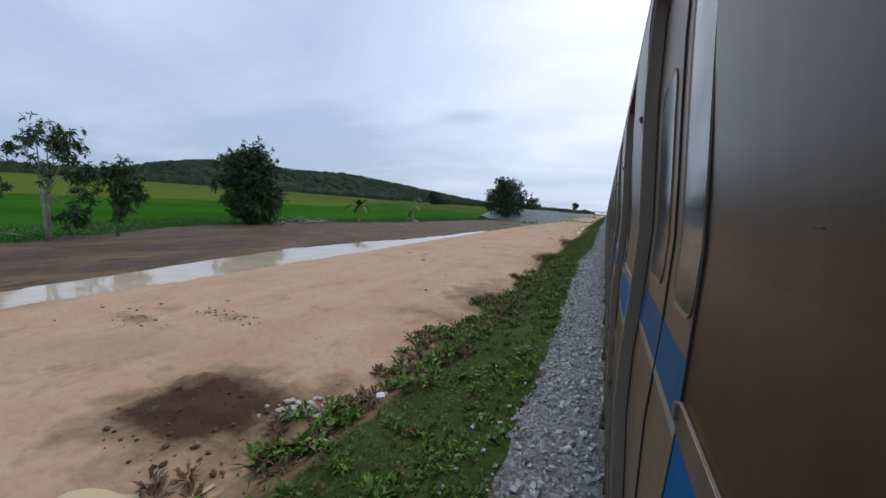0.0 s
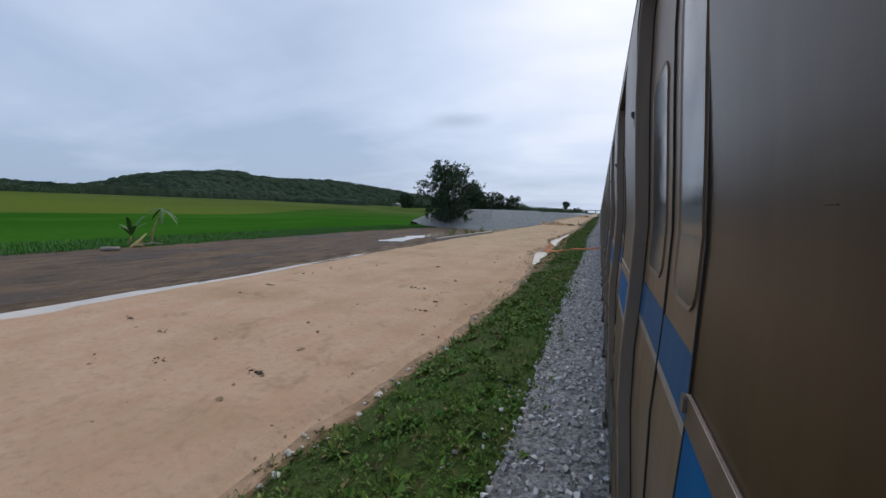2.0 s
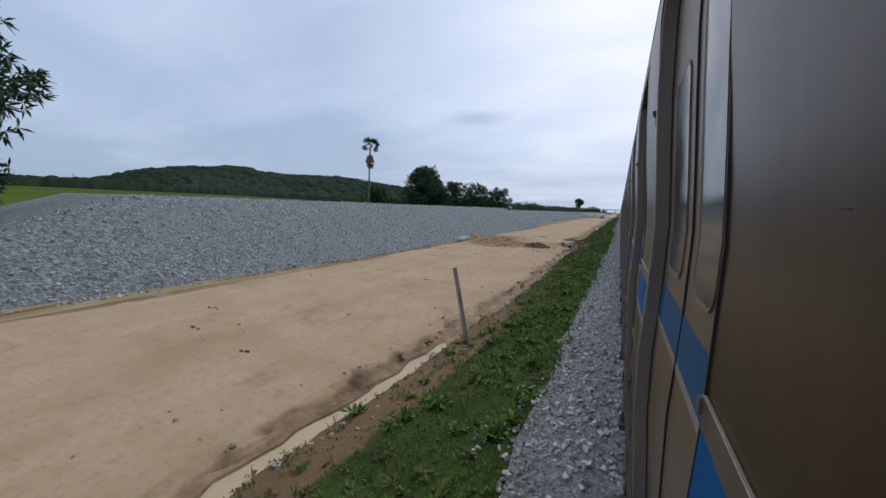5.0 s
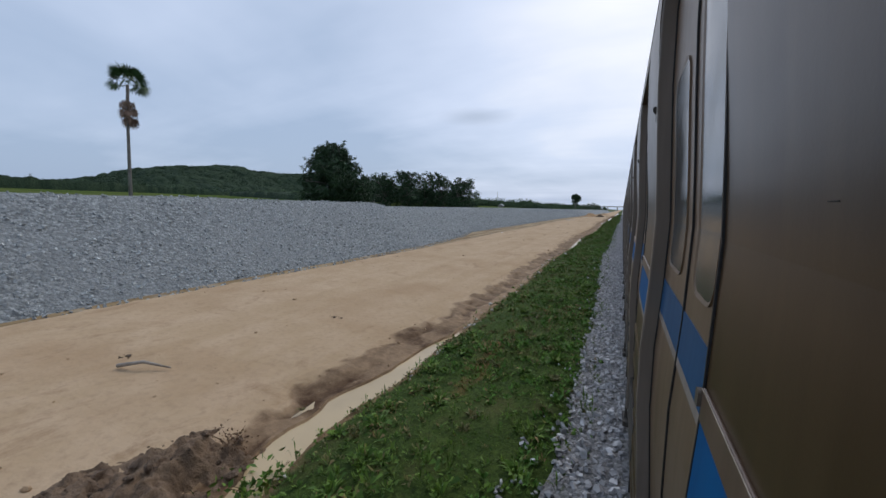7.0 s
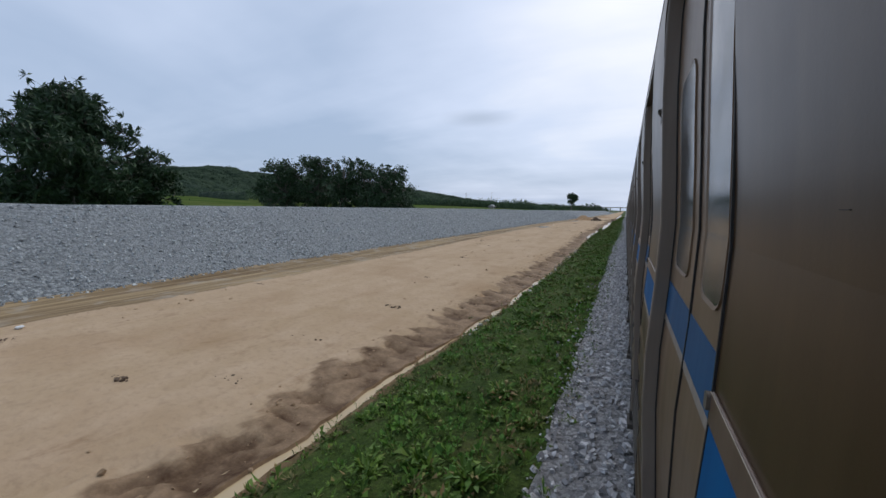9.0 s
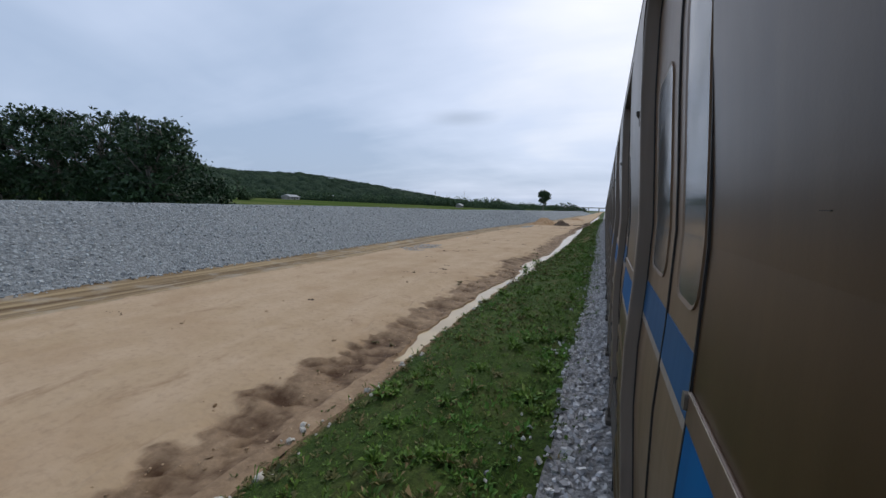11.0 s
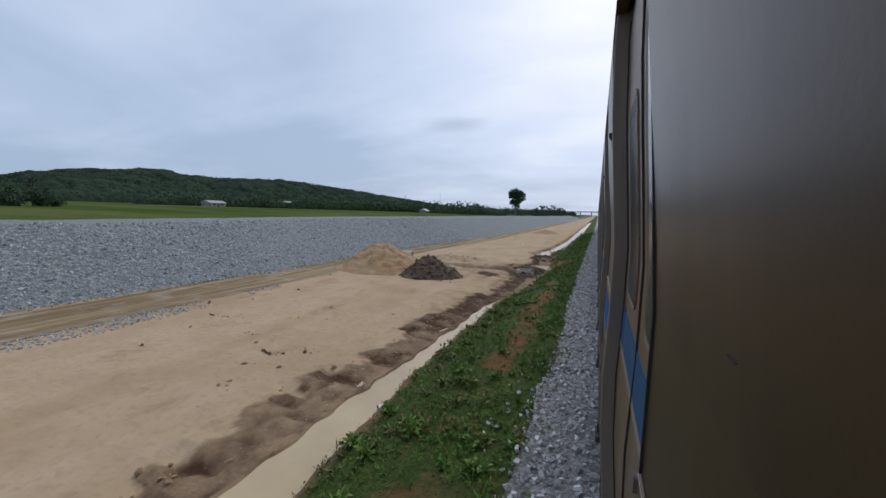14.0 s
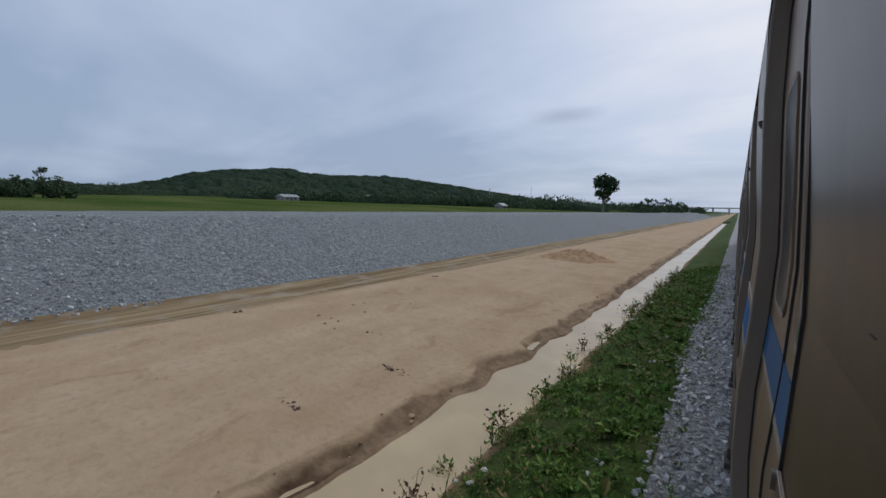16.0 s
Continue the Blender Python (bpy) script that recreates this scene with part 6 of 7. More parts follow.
def pipe_mesh(length, r, wall=0.045, sides=28, socket=True, mat=None):
    """A spun concrete pipe along x, open at both ends, with a wider socket."""
    prof = [(0, r), (length * 0.86, r), (length * 0.88, r + 0.03), (length - 0.01, r + 0.03), (length, r + 0.02), (length, r - wall + 0.015), (length - 0.06, r - wall), (0, r - wall)] if socket else [(0, r), (length, r), (length, r - wall), (0, r - wall)]
    bm = bmesh.new()
    rings = [[bm.verts.new((px, pr * math.cos(2 * math.pi * k / sides), pr * math.sin(2 * math.pi * k / sides))) for k in range(sides)] for px, pr in prof]
    rings.append(rings[0])
    for a, b in zip(rings, rings[1:]):
        for k in range(sides):
            bm.faces.new((a[k], b[k], b[(k + 1) % sides], a[(k + 1) % sides]))
    bmesh.ops.recalc_face_normals(bm, faces=bm.faces)
    me = bpy.data.meshes.new("concrete_pipe")
    bm.to_mesh(me)
    bm.free()
    me.materials.append(mat or CONCRETE)
    return me


PIPE = pipe_mesh(1.02, 0.20, 0.035)
PIPE_SLIM = pipe_mesh(1.02, 0.155, 0.03)
PIPE_LOOSE = pipe_mesh(0.85, 0.25, mat=PALE_CONCRETE)
for yc in CULVERTS:
    zc = -0.93 if yc > 200 else -0.72
    for k in range(9):
        solid("concrete_pipe", PIPE_SLIM if yc > 200 else PIPE, None, "grey concrete pipe joined in line in the open trench", "pipe", "pipe run in the trench", at=pose((-5.18 if yc > 200 else -5.32) - k * 1.04, yc, zc + (0.012 if yc > 200 else 0.004) * k, 0, 0, 0) @ Matrix.Translation((0, 0, 0)))
    # open-topped chamber with a round opening in its side
    ch = thing("concrete_chamber", pose(-3.72 if yc > 200 else -3.86, yc + 0.05, -1.06), "raw concrete drain chamber with pipe opening and bare rebar", "drain chamber")
    s, t, h = 0.46, 0.10, 0.74 if yc < 200 else 0.56
    part("side_wall", box(-s, s, s - t, s, 0, h, 0.008), CONCRETE, ch)
    part("side_wall", box(s - t, s, -s + t, s - t, 0, h - 0.12, 0.008), CONCRETE, ch)
    part("side_wall", box(-s, -s + t, -s + t, s - t, 0, h, 0.008), CONCRETE, ch)
    # front wall with a round hole
    bm = bmesh.new()
    n, rr, hc = 24, 0.165, 0.62
    ring_pts = [(rr * math.cos(2 * math.pi * k / n), h * hc + rr * math.sin(2 * math.pi * k / n)) for k in range(n)]

    def edge_pt(k):
        a = 2 * math.pi * k / n
        c, q = math.cos(a), math.sin(a)
        f = min(s / abs(c) if abs(c) > 1e-6 else 9, ((h * (1 - hc)) if q > 0 else (h * hc)) / abs(q) if abs(q) > 1e-6 else 9)
        return (c * f, h * hc + q * f)
    outer_pts = [edge_pt(k) for k in range(n)]
    fr = [[bm.verts.new((px, yy, pz)) for px, pz in pts] for yy in (-s, -s + t) for pts in (ring_pts, outer_pts)]
    for k in range(n):
        j = (k + 1) % n
        bm.faces.new((fr[0][k], fr[0][j], fr[1][j], fr[1][k]))
        bm.faces.new((fr[2][k], fr[3][k], fr[3][j], fr[2][j]))
        bm.faces.new((fr[0][k], fr[2][k], fr[2][j], fr[0][j]))
        bm.faces.new((fr[1][k], fr[1][j], fr[3][j], fr[3][k]))
    bmesh.ops.recalc_face_normals(bm, faces=bm.faces)
    part("front_wall", bm, CONCRETE, ch, "concrete wall with a round pipe opening")
    part("base", box(-s + t, s - t, -s + t, s - t, 0, 0.12), CONCRETE, ch)
    # A black plug behind the hole stands for its unlit inside.
    part("pipe_mouth", tube([(0, -s + t * 0.55, h * hc), (0, -s + t * 1.1, h * hc)], [rr + 0.012, rr + 0.012], 20), RUBBER, ch, "black plug standing for the shade inside the round opening")
    for k in range(7):
        part("rebar", tube([(s - t / 2, -s + 0.16 + k * 0.13, h - 0.14), (s - t / 2 + 0.01 * (k % 3), -s + 0.16 + k * 0.13, h + 0.05)], [0.009, 0.009], 6), STEEL, ch, "rusty bare rebar")


def loose_pipe(x, y, turn, tilt=0.0, r=0.255):
    z = float(ground_z(x, y)) + r + 0.01
    solid("concrete_pipe", PIPE_LOOSE, None, "loose pale concrete pipe lying on the sand", "pipe", "loose pipes", at=pose(x, y, z, 0, tilt, turn))


loose_pipe(-12.6, 310.1, 6)
loose_pipe(-13.9, 135.3, 12)
loose_pipe(-14.0, 136.3, 30)
SMALL_PIPE = pipe_mesh(0.34, 0.16, 0.03)
solid("concrete_pipe", SMALL_PIPE, None, "short broken piece of concrete pipe on the sand", "pipe", "loose pipes", at=pose(-7.7, 307.0, float(ground_z(-7.7, 307.0)) + 0.17, 0, 25, -30))

# ---- kerb line beside the pool ----
n_kerb = 12
for k in range(n_kerb):
    yk = 77.6 + k * 1.52
    xk = -16.1 + 0.10 * k
    solid("concrete_kerb", box(-0.24, 0.24, 0, 1.5, -0.1, 0.20, 0.015), CONCRETE, "grey precast concrete kerb block beside the puddle", "kerb", "row of kerb blocks", at=pose(xk, yk, float(ground_z(xk, yk + 0.7)) + 0.02, 0, 0.5 * (k % 3 - 1), -3.5 + (k % 4 - 1.5) * 0.6))

# ---- orange netting ----


def ribbon(points, width, sag, seed):
    """A crumpled band of netting lying along points."""
    g = np.random.default_rng(seed)
    pts = np.array(points, float)
    t = np.linspace(0, len(pts) - 1, len(pts) * 9)
    px, py = (np.interp(t, np.arange(len(pts)), pts[:, k]) for k in (0, 1))
    dxr, dyr = np.gradient(px), np.gradient(py)
    ln = np.hypot(dxr, dyr) + 1e-6
    nx, ny = -dyr / ln, dxr / ln
    cols = np.linspace(-0.5, 0.5, 7)
    w = width * (1 + 0.2 * vnoise(t, 0 * t, 1.3, seed))
    X = px[:, None] + nx[:, None] * cols[None] * w[:, None]
    Y = py[:, None] + ny[:, None] * cols[None] * w[:, None]
    Z = ground_z(X, Y) + 0.05 + sag * np.abs(vnoise(X * 4, Y * 4, 1.0, seed + 1)) + 0.05 * np.cos(cols * 9)[None]
    return grid_mesh("netting", X, Y, Z, TAPE, False)


ob = solid("safety_netting", ribbon([(0.1, 69.7), (-0.6, 69.8), (-1.4, 70.0), (-2.2, 70.4), (-2.9, 71.0), (-3.35, 71.8), (-3.85, 73.2), (-4.12, 74.3), (-4.22, 75.9), (-4.18, 77.8), (-4.02, 79.4)], 0.21, 0.05, 401), None, "crumpled orange plastic safety netting lying on the ground", "netting")
thick = ob.modifiers.new("thickness", "SOLIDIFY")
thick.thickness = 0.006
ob = solid("safety_netting", ribbon([(-4.05, 75.2), (-4.25, 76.0), (-4.3, 77.0)], 0.09, 0.06, 402), None, "torn strip of orange safety netting beside the bank", "netting")
thick = ob.modifiers.new("thickness", "SOLIDIFY")
thick.thickness = 0.006
ob = solid("safety_netting", ribbon([(-4.0, 86.7), (-3.9, 86.95), (-3.8, 87.1)], 0.07, 0.03, 403), None, "scrap of orange netting at the water's edge", "netting")
thick = ob.modifiers.new("thickness", "SOLIDIFY")
thick.thickness = 0.006

# ---- posts, sticks, dead wood, litter ----
post = thing("wooden_post", pose(-3.05, 110.5, float(ground_z(-3.05, 110.5)) - 0.1, 0, -12, 0), "weathered wooden post leaning over the verge", "post")
part("shaft", tube([(0, 0, 0), (0.02, 0, 0.9), (0, 0.02, 1.9)], [0.06, 0.055, 0.05], 8), DEADWOOD, post)
for k, (px, py, ln, a) in enumerate(((-8.3, 146.9, 1.0, 25), (-31.5, 8.0, 2.2, 60), (-32.2, 33.0, 3.6, 80), (-33.4, 35.8, 3.2, 40), (-33.0, 34.2, 2.8, 110), (-33.5, 30.5, 2.2, 95), (-33.8, 34.0, 3.4, 20), (-32.0, 36.8, 2.6, 150), (-30.6, 57.2, 1.6, 70), (-24.5, 41.5, 2.4, 85))):
    z0 = float(ground_z(px, py))
    ca, sa = math.cos(radians(a)), math.sin(radians(a))
    bm = tube([(0, 0, 0.06), (ln * 0.5 * ca, ln * 0.5 * sa, 0.10 + 0.05 * ln), (ln * ca, ln * sa, 0.05)], [0.04 * ln ** 0.8, 0.033 * ln ** 0.8, 0.014], 7)
    if ln > 1.5:
        tube([(ln * 0.4 * ca, ln * 0.4 * sa, 0.14), (ln * 0.6 * ca - 0.3 * sa, ln * 0.6 * sa + 0.3 * ca, 0.5)], [0.03, 0.01], 6, bm)
        tube([(ln * 0.6 * ca, ln * 0.6 * sa, 0.14), (ln * 0.9 * ca + 0.2 * sa, ln * 0.9 * sa - 0.2 * ca, 0.42)], [0.025, 0.01], 6, bm)
    solid("dead_branch", bm, DEADWOOD, "bleached dead branch lying on the ground", "branch", at=pose(px, py, z0), smooth=True)


def shrub(x, y, h, r, n, leaf_mat, label, seed, size=0.09):
    g = np.random.default_rng(seed)
    z0 = float(ground_z(x, y)) - 0.03
    root = thing("weed", pose(x, y, z0), label, "weed", "weeds")
    for k in range(34 if r > 0.42 and leaf_mat is DRY else 12 if r > 0.3 else 5):
        a = g.uniform(0, 6.28)
        stalk = tube([(0, 0, 0), (0.4 * r * math.cos(a), 0.4 * r * math.sin(a), h * 0.6), (r * math.cos(a), r * math.sin(a), h * g.uniform(0.7, 1.05))], [0.007, 0.005, 0.003], 5)
        part("stalk", stalk, DRY, root)
    p = g.normal(size=(n, 3)) * np.array([r * 0.5, r * 0.5, h * 0.26]) + np.array([0, 0, h * 0.62])
    p[:, 2] = np.maximum(p[:, 2], 0.02)
    part("foliage", leaf_cloud("foliage", p, size * g.uniform(0.6, 1.3, n), leaf_mat, seed, 0.0), None, root)
    return root


for k, (sx, sy, sh, sr, mat, lab) in enumerate((
        (-3.75, 24.4, 0.42, 0.45, DRY, "dry brown bush at the verge's edge"), (-3.5, 24.9, 0.45, 0.5, DRY, "dry brown bush at the verge's edge"), (-3.4, 25.5, 0.42, 0.45, DRY, "dry brown bush at the verge's edge"),
        (-3.25, 26.1, 0.35, 0.45, DRY, "dry brown bush at the verge's edge"), (-3.2, 24.5, 0.3, 0.4, VERGE_LEAF, "low green bush among the dry brush"), (-3.0, 25.4, 0.3, 0.4, VERGE_LEAF, "low green bush among the dry brush"),
        (-4.5, 146.5, 0.22, 0.3, DRY, "dry brown brush on the spoil at the ditch's end"), (-3.55, 146.2, 0.34, 0.45, VERGE_LEAF, "low green bush beside the spoil bank"), (-3.4, 145.3, 0.28, 0.4, VERGE_LEAF, "low green bush beside the spoil bank"),
        (-3.6, 38.3, 0.7, 0.5, DRY, "dry brown bush at the verge's edge"), (-3.4, 39.0, 0.55, 0.5, DRY, "dry brown bush at the verge's edge"),
        (-15.7, 86.4, 0.9, 0.4, VERGE_LEAF, "green weed beside the kerb"), (-15.6, 88.4, 0.6, 0.35, VERGE_LEAF, "green weed beside the kerb"),
        (-15.4, 92.0, 0.9, 0.35, VERGE_LEAF, "green weed beside the kerb"), (-16.6, 83.0, 0.7, 0.5, VERGE_LEAF, "green weed beside the kerb"), (-16.9, 85.0, 0.9, 0.5, VERGE_LEAF, "green weed beside the kerb"),
        (-4.35, 136.6, 0.36, 0.15, VERGE_LEAF, "small leafy plant at the pit's edge"), (-3.05, 103.6, 0.35, 0.25, VERGE_LEAF, "green weed at the water's edge"),
        (-2.65, 86.0, 0.25, 0.22, VERGE_LEAF, "green weed at the water's edge"), (-3.35, 240.9, 0.5, 0.2, DRY, "dry stalk at the ditch"), (-3.3, 243.5, 0.5, 0.22, VERGE_LEAF, "leafy stalk at the ditch"), (-3.2, 246.0, 0.5, 0.22, VERGE_LEAF, "leafy stalk at the ditch"),
        (-3.0, 307.9, 0.4, 0.35, VERGE_LEAF, "green weed in front of the concrete chamber"))):
    shrub(sx, sy, sh, sr, 620 if mat is DRY and sr > 0.4 else 300 if sx < -15 or sr > 0.38 else 160, mat, lab, 500 + k, 0.045 if mat is DRY else 0.09)
g = np.random.default_rng(77)
for k in range(46):
    yk = 317 + 34 * (k + g.random()) / 46
    xk = float(verge_edge(yk)) + g.uniform(-0.35, 0.15)
    shrub(xk, yk, g.uniform(0.25, 0.5), g.uniform(0.1, 0.22), 60, VERGE_LEAF if k % 3 else DRY, "weedy stalk growing at the water's edge", 600 + k, 0.075)

# a heap of dead branches at the field's edge
g = np.random.default_rng(91)
for k in range(14):
    a, ln = g.uniform(0, 6.283), g.uniform(1.2, 2.8)
    px, py = -35.2 + g.normal(0, 0.7), 36.0 + g.normal(0, 0.9)
    up = g.uniform(0.15, 0.75)
    tip = (ln * math.cos(a), ln * math.sin(a), up)
    bm = tube([(0, 0, 0.0), (tip[0] * 0.5, tip[1] * 0.5, up * 0.65 + 0.12), tip], [0.05, 0.035, 0.012], 6)
    tube([(tip[0] * 0.5, tip[1] * 0.5, up * 0.6 + 0.1), (tip[0] * 0.8 - 0.25 * tip[1], tip[1] * 0.8 + 0.25 * tip[0], up + 0.15)], [0.025, 0.008], 5, bm)
    solid("dead_branch", bm, DEADWOOD, "bleached dead branch in a heap by the field", "branch", "heap of branches", at=pose(px, py, float(ground_z(px, py)) - 0.02), smooth=True)

# litter at the verge
for k, (lx, ly) in enumerate(((-3.35, 292.6), (-3.3, 262.2), (-3.0, 262.9), (-13.2, 187.9), (-13.1, 262.5), (-7.3, 327.9), (-3.1, 5.0), (-3.3, 170.0))):
    bm = bmesh.new()
    bmesh.ops.create_icosphere(bm, subdivisions=2, radius=0.09)
    for v in bm.verts:
        v.co += Vector(noise.noise_vector(v.co * 9 + Vector((k, 0, 0)))) * 0.035
        v.co.z *= 0.5
    solid("crumpled_bag", bm, LITTER, "crumpled white plastic bag on the ground", "litter", "litter", at=pose(lx, ly, float(ground_z(lx, ly)) + 0.03))

# ---- plants of the verge ----


def tufts(name, centres, heights, radii, per, material, seed, wide=0.16, blade=False):
    """Tufts of bent leaves: each leaf springs from its tuft's foot, leans out and droops."""
    g = np.random.default_rng(seed)
    n = len(centres)
    c = np.repeat(centres, per, 0)
    h, r = np.repeat(heights, per), np.repeat(radii, per)
    m = n * per
    a = g.uniform(0, 2 * np.pi, m)
    out = np.stack([np.cos(a), np.sin(a), 0 * a], -1)
    flat = np.stack([-np.sin(a), np.cos(a), 0 * a], -1)
    start = g.random(m)[:, None] * 0.55
    reach = (r * g.uniform(0.35, 1.15, m))[:, None]
    rise = (h * g.uniform(0.25, 1.1, m))[:, None]
    upw = np.array([0, 0, 1.0])
    foot = c + out * reach * start + upw * rise * start * 0.9
    mid = foot + out * reach * 0.45 + upw * rise * 0.62
    tip = foot + out * reach * 0.95 + upw * rise * g.uniform(0.35, 1.0, (m, 1))
    w = (reach + 0.5 * rise) * wide * g.uniform(0.6, 1.4, (m, 1))
    tilt = upw * w * g.normal(0, 0.5, (m, 1))
    if blade:
        verts = np.stack([foot - flat * w * 0.5, mid + flat * w + tilt, tip], 1).reshape(-1, 3)
        return mesh_of(name, verts, np.arange(m * 3).reshape(m, 3), material)
    verts = np.stack([foot, mid + flat * w + tilt, tip, mid - flat * w - tilt], 1).reshape(-1, 3)
    return mesh_of(name, verts, np.arange(m * 4).reshape(m, 4), material)


def spots(n, y0, y1, seed):
    """Places for tufts on the verge, ragged over both its edges, thin on the bare soil."""
    x, y, g = scatter(n, y0, y1, lambda y: ballast_edge(y) + 0.30, lambda y: verge_edge(y) - 0.18, seed)
    inner = np.minimum(ballast_edge(y) - x, x - verge_edge(y))
    lush = vnoise(x, y, 0.9, 702, 3) + 0.5 * vnoise(x, y, 3.5, 704)
    red = (y > 244) & (y < 315) & (np.abs(x + 1.55 + 0.25 * vnoise(y, 0 * y, 1.5, 703)) < 0.42 + 0.2 * vnoise(x, y, 0.8, 707))
    bare = (y < 18) & (x < verge_edge(y) + 0.7 + 0.4 * vnoise(y, 0 * y, 1.0, 709)) | (y > 60) & (y < 117) & (x < verge_edge(y) + 0.95 + 0.3 * vnoise(y, 0 * y, 1.0, 706)) | (np.abs(y - 139.5) < 2.5) & (x < -2.3) | (np.abs(y - 311.5) < 2.2) & (x < -1.9)
    keep = (lush > -0.75 - 0.5 * np.clip(inner, -0.3, 0.6)) & (g.random(len(x)) < np.where(inner < 0, 0.42 + 0.5 * vnoise(x, y, 0.6, 710), 1.0)) & ~(red & (vnoise(x, y, 1.6, 88) > -0.25) & (g.random(len(x)) > 0.3)) & ~(bare & (g.random(len(x)) > 0.42))
    return x[keep], y[keep], lush[keep], inner[keep], g


x, y, lush, inner, g = spots(48000, -2, 352, 701)
size = np.clip(0.6 + 0.4 * lush, 0.25, 1.1) * g.uniform(0.5, 1.3, len(x)) * np.where(inner < 0.1, 0.8, 1.0) * np.where(g.random(len(x)) > 0.95, 1.35, 1.0)
outer = np.clip((ballast_edge(y) - x) / (ballast_edge(y) - verge_edge(y)), 0, 1)
dried = g.random(len(x)) + 0.5 * vnoise(x, y, 1.4, 708) < 0.10 + 0.25 * (y < 18) + 0.6 * (y < 18) * (outer > 0.5) + np.where((y < 20) | (y > 58) & (y < 135) | (y > 205) & (y < 315), 0.7, 0.28) * outer ** 1.2
for some, mat, nm, lab, per in ((~dried, VERGE_LEAF, "verge_plants", "dense low green weeds and grass covering the verge", 11), (dried, VERGE_DRY, "dry_verge_plants", "yellowing dry weeds among the green verge", 11)):
    solid(nm, tufts(nm, np.stack([x, y, ground_z(x, y) - 0.01], -1)[some], 0.105 * size[some], 0.10 * size[some], per, mat, 705, 0.22, True), None, lab, "grass", kind="stuff")
# clumps of broad-leaved weeds
x, y, lush, inner, g = spots(44000, -2, 352, 741)
keep = (vnoise(x, y, 1.6, 742, 3) + 0.8 * (x - verge_edge(y)) / (ballast_edge(y) - verge_edge(y)) > 0.5) & (inner > 0.05)
x, y, size = x[keep], y[keep], g.uniform(0.5, 1.3, len(x))[keep]
solid("broad_weeds", tufts("broad_weeds", np.stack([x, y, ground_z(x, y) - 0.01], -1), 0.085 * size, 0.075 * size, 7, WEED_LEAF, 743, 0.2), None, "patches of bright broad-leaved weeds on the verge", "weeds", kind="stuff")
# taller bushy clumps
x, y, lush, inner, g = spots(3000, -2, 352, 745)
keep = inner > 0.15
x, y, size = x[keep], y[keep], g.uniform(0.5, 1.25, len(x))[keep]
for some, mat, nm, lab in ((size > 0.72, VERGE_LEAF, "weed_clumps", "taller bushy clumps of green weeds on the verge"), (size <= 0.72, VERGE_DRY, "dry_weed_clumps", "small yellowing clumps of weeds on the verge")):
    solid(nm, tufts(nm, np.stack([x, y, ground_z(x, y) - 0.02], -1)[some], 0.12 * size[some], 0.15 * size[some], 54, mat, 747, 0.11), None, lab, "weeds", kind="stuff")
# small leaves close to the soil
x, y, lush, inner, g = spots(45000, -2, 352, 715)
centres = np.stack([x, y, ground_z(x, y) + 0.01 + 0.05 * g.random(len(x))], -1)
solid("verge_leaves", leaf_cloud("verge_leaves", centres, g.uniform(0.02, 0.055, len(x)), VERGE_LEAF, 716, -0.3, 0.6), None, "small creeping leaves over the verge's soil", "grass", kind="stuff")
# thin grass blades
x, y, lush, inner, g = spots(9500, -2, 352, 711)
size = g.uniform(0.4, 1.3, len(x))
solid("grass_blades", tufts("grass_blades", np.stack([x, y, ground_z(x, y) - 0.01], -1), 0.17 * size, 0.10 * size, 9, VERGE_LEAF, 712, 0.04), None, "thin grass blades among the weeds", "grass", kind="stuff")
# dusty brown weeds where the verge runs out on the road
x, y, g = scatter(1500, -2, 19.5, lambda y: verge_edge(y) + 0.9, lambda y: verge_edge(y) - 0.95, 761)
keep = vnoise(x, y, 0.9, 762, 2) > -0.25 + 0.7 * np.clip(verge_edge(y) - x, 0, 1)
x, y, size = x[keep], y[keep], g.uniform(0.4, 1.2, len(x))[keep]
for some, mat, nm, lab in ((size > 0.95, VERGE_LEAF, "roadside_leaves", "dark leafy weeds among dry stalks at the road's edge"), (size <= 0.95, DRY, "roadside_weeds", "dusty brown weeds at the edge of the dirt road")):
    solid(nm, tufts(nm, np.stack([x, y, ground_z(x, y) - 0.01], -1)[some], 0.17 * size[some], 0.17 * size[some], 22, mat, 763, 0.11), None, lab, "weeds", kind="stuff")
# weeds on the bank across the ditch
x, y, g = scatter(600, 60, 345, lambda y: ditch_far(y) - 0.05, lambda y: bank_edge(y) + 0.2, 717)
keep = (vnoise(x, y, 2.5, 718) > 0.22) & (ground_z(x, y) > -0.74)
x, y = x[keep], y[keep]
size = g.uniform(0.4, 1.2, len(x))
solid("bank_weeds", tufts("bank_weeds", np.stack([x, y, ground_z(x, y) - 0.01], -1), 0.08 * size, 0.09 * size, 20, VERGE_DRY, 719), None, "small green weeds on the eroded bank", "weeds", kind="stuff")
# rice plants along the field's edge
x, y, g = scatter(42000, 0, 102, lambda y: field_near(y) + 0.5, lambda y: field_near(y) - 9, 721, 1.5)
n = len(x)
a, ln = g.uniform(0, 6.28, n), g.uniform(0.12, 0.32, n)
foot = np.stack([x, y, 0 * x + FIELD_Z], -1)
tip = foot + np.stack([np.cos(a) * 0.15, np.sin(a) * 0.15, ln], -1)
wide = np.stack([-np.sin(a), np.cos(a), 0 * a], -1) * 0.018
me = mesh_of("rice_plants", np.stack([foot - wide, foot + wide, tip], 1).reshape(-1, 3), np.arange(3 * n).reshape(n, 3), RICE_LEAF)
solid("rice_plants", me, None, "bright green rice plants at the field's edge", "rice", kind="stuff")

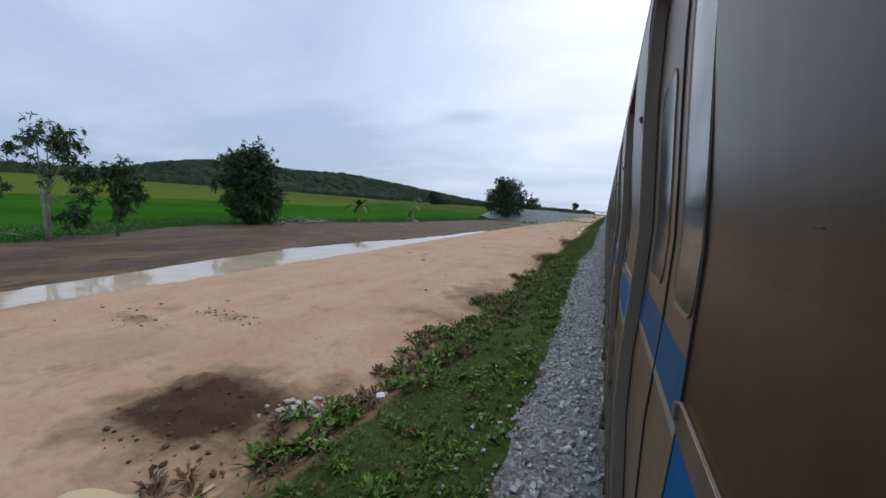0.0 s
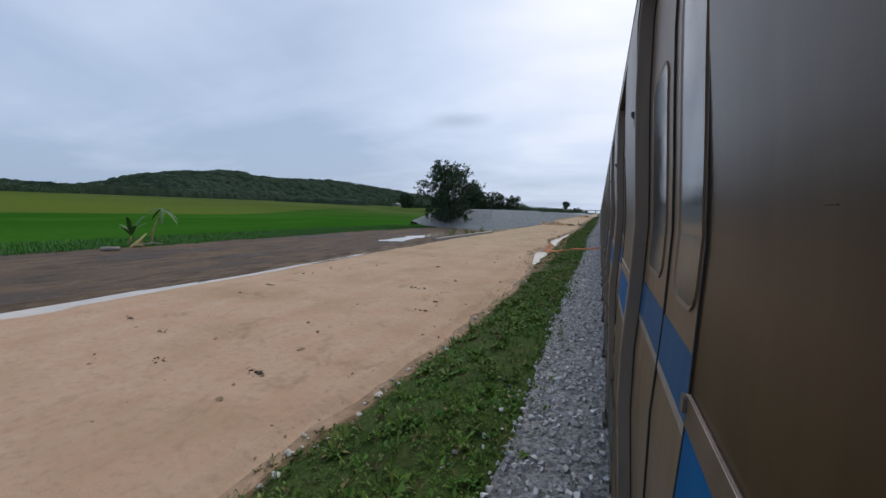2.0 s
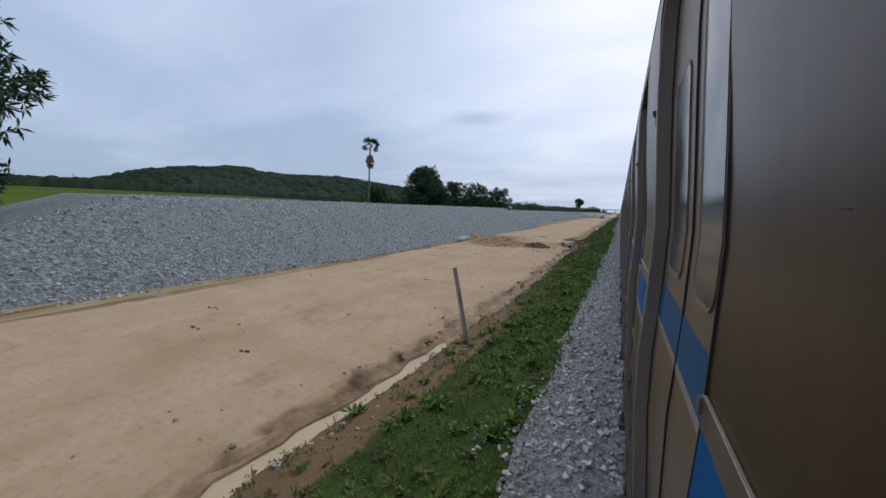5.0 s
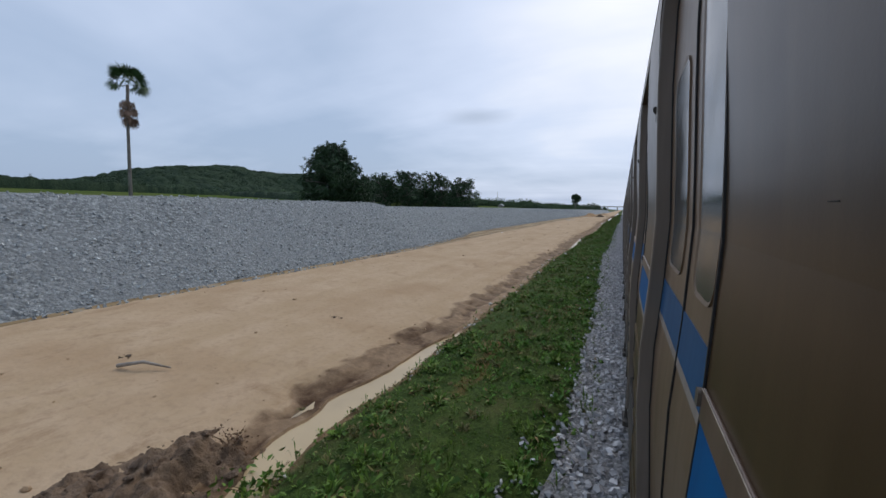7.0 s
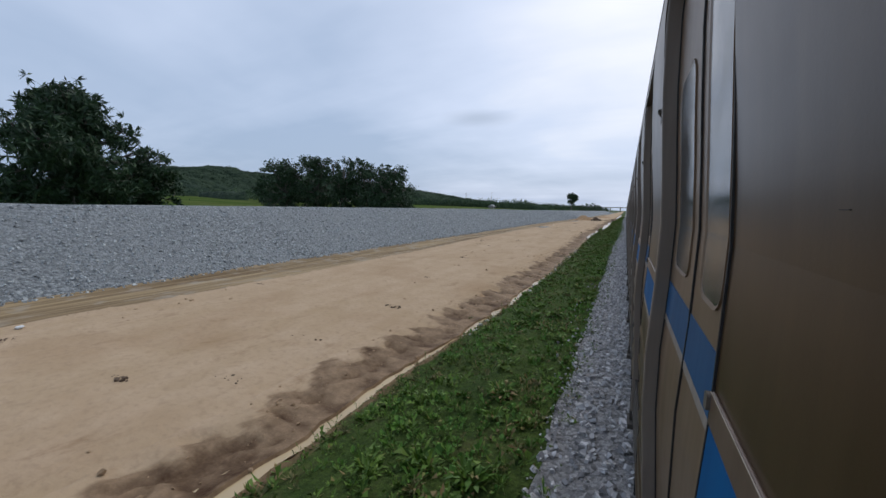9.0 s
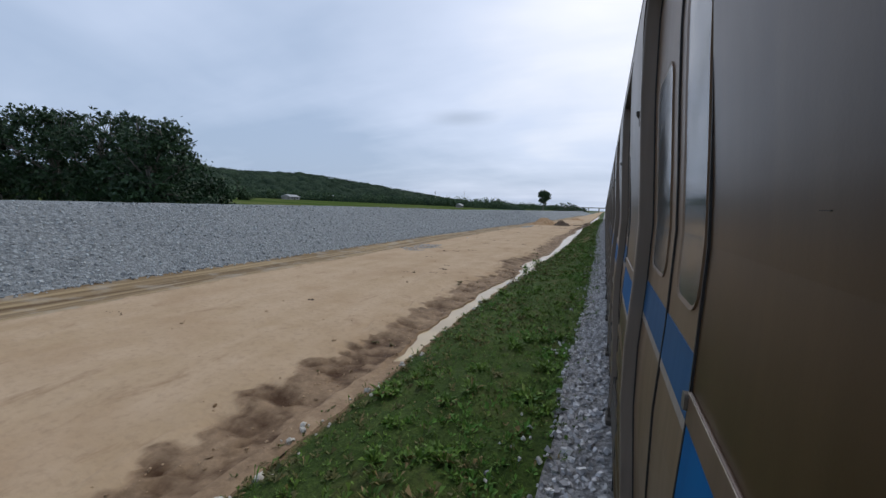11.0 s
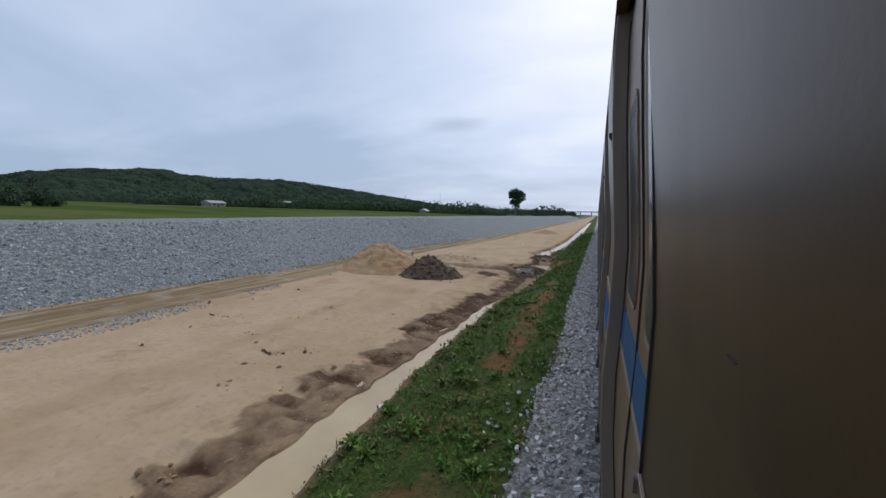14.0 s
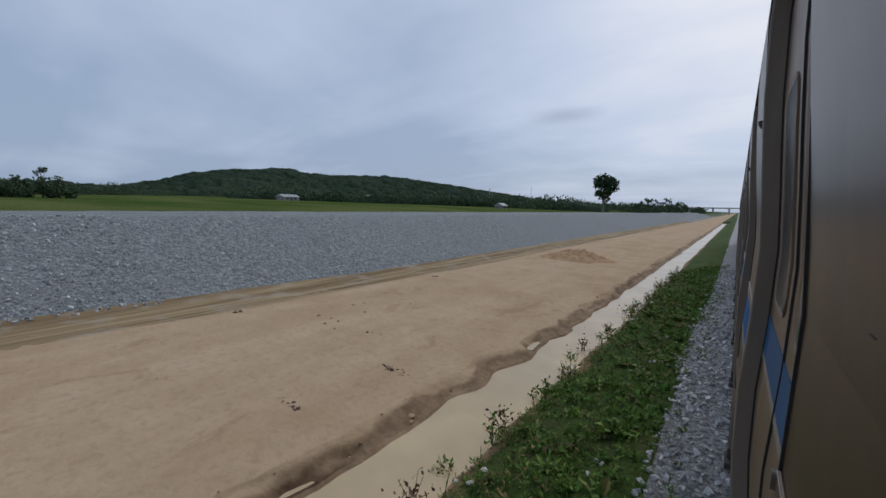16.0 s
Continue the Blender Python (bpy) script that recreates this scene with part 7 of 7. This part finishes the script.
# ---- ballast stones ----
x, y, g = scatter(46000, -2, 350, lambda y: 0 * y + 0.24, lambda y: ballast_edge(y) - 0.06, 731)
s = 0.016 + 0.032 * g.random(len(x)) ** 1.4
solid("ballast_stones", chips_field("ballast_stones", np.stack([x, y, ground_z(x, y) + s * 0.35], -1), s, STONE, 732), None, "loose pale grey ballast stones", "ballast", kind="stuff")
# stones that have rolled into the weeds
x, y, g = scatter(5200, -2, 350, lambda y: ballast_edge(y) + 0.02, lambda y: ballast_edge(y) - 0.55, 735, 2.2)
keep = vnoise(x, y, 1.3, 736, 2) > -0.1
x, y = x[keep], y[keep]
s = g.uniform(0.016, 0.036, len(x))
solid("strayed_stones", chips_field("strayed_stones", np.stack([x, y, ground_z(x, y) + 0.02 + s * 0.4], -1), s, STONE, 737), None, "pale ballast stones strayed into the weeds", "ballast", kind="stuff")
single = [chips_field("ballast_stone", np.zeros((1, 3)), [1.0], STONE, 740 + k) for k in range(12)]
bed = bpy.data.objects["ballast_bed"]
for k in range(280):
    yy = 1.5 + 8.0 * g.random() + (20.5 if k % 2 else 0)
    xx = float(ballast_edge(yy)) + 0.1 + 0.8 * g.random()
    ss = g.uniform(0.020, 0.042)
    part("ballast_stone", single[k % 12], None, bed, at=pose(xx, yy, float(ground_z(xx, yy)) + ss * 0.6, 0, 0, g.uniform(0, 360)) @ Matrix.Diagonal((ss, ss, ss, 1)))

# ---- stones of the gravel bank and its spill on the road ----
g = np.random.default_rng(751)
y = 100 + 232 * g.random(23000)
foot = bench_far(y)
x = foot + 0.4 - 5.6 * g.random(len(y)) ** 1.3
s = g.uniform(0.025, 0.075, len(y))
solid("gravel_stones", chips_field("gravel_stones", np.stack([x, y, ground_z(x, y) + s * 0.2], -1), s, GRAVEL_STONE, 752), None, "loose grey stones on the slope of the gravel bank", "gravel", kind="stuff")
for (cx, cy, rx, ry, n), seed in zip(((-12.9, 251.6, 1.5, 2.6, 1700), (-12.7, 294.5, 0.9, 4.8, 1800)), (755, 757)):
    g = np.random.default_rng(seed)
    a, q = g.uniform(0, 6.283, n), np.sqrt(g.random(n))
    x, y = cx + rx * q * np.cos(a), cy + ry * q * np.sin(a)
    keep = (vnoise(x, y, 0.9, seed + 1) > -0.35 + 0.5 * q ** 2)
    x, y, s = x[keep], y[keep], g.uniform(0.012, 0.036, n)[keep]
    solid("gravel_spill", chips_field("gravel_spill", np.stack([x, y, ground_z(x, y) + s * 0.3], -1), s, GRAVEL_STONE, seed + 2), None, "grey gravel spilled over the edge of the dirt road", "gravel", kind="stuff")
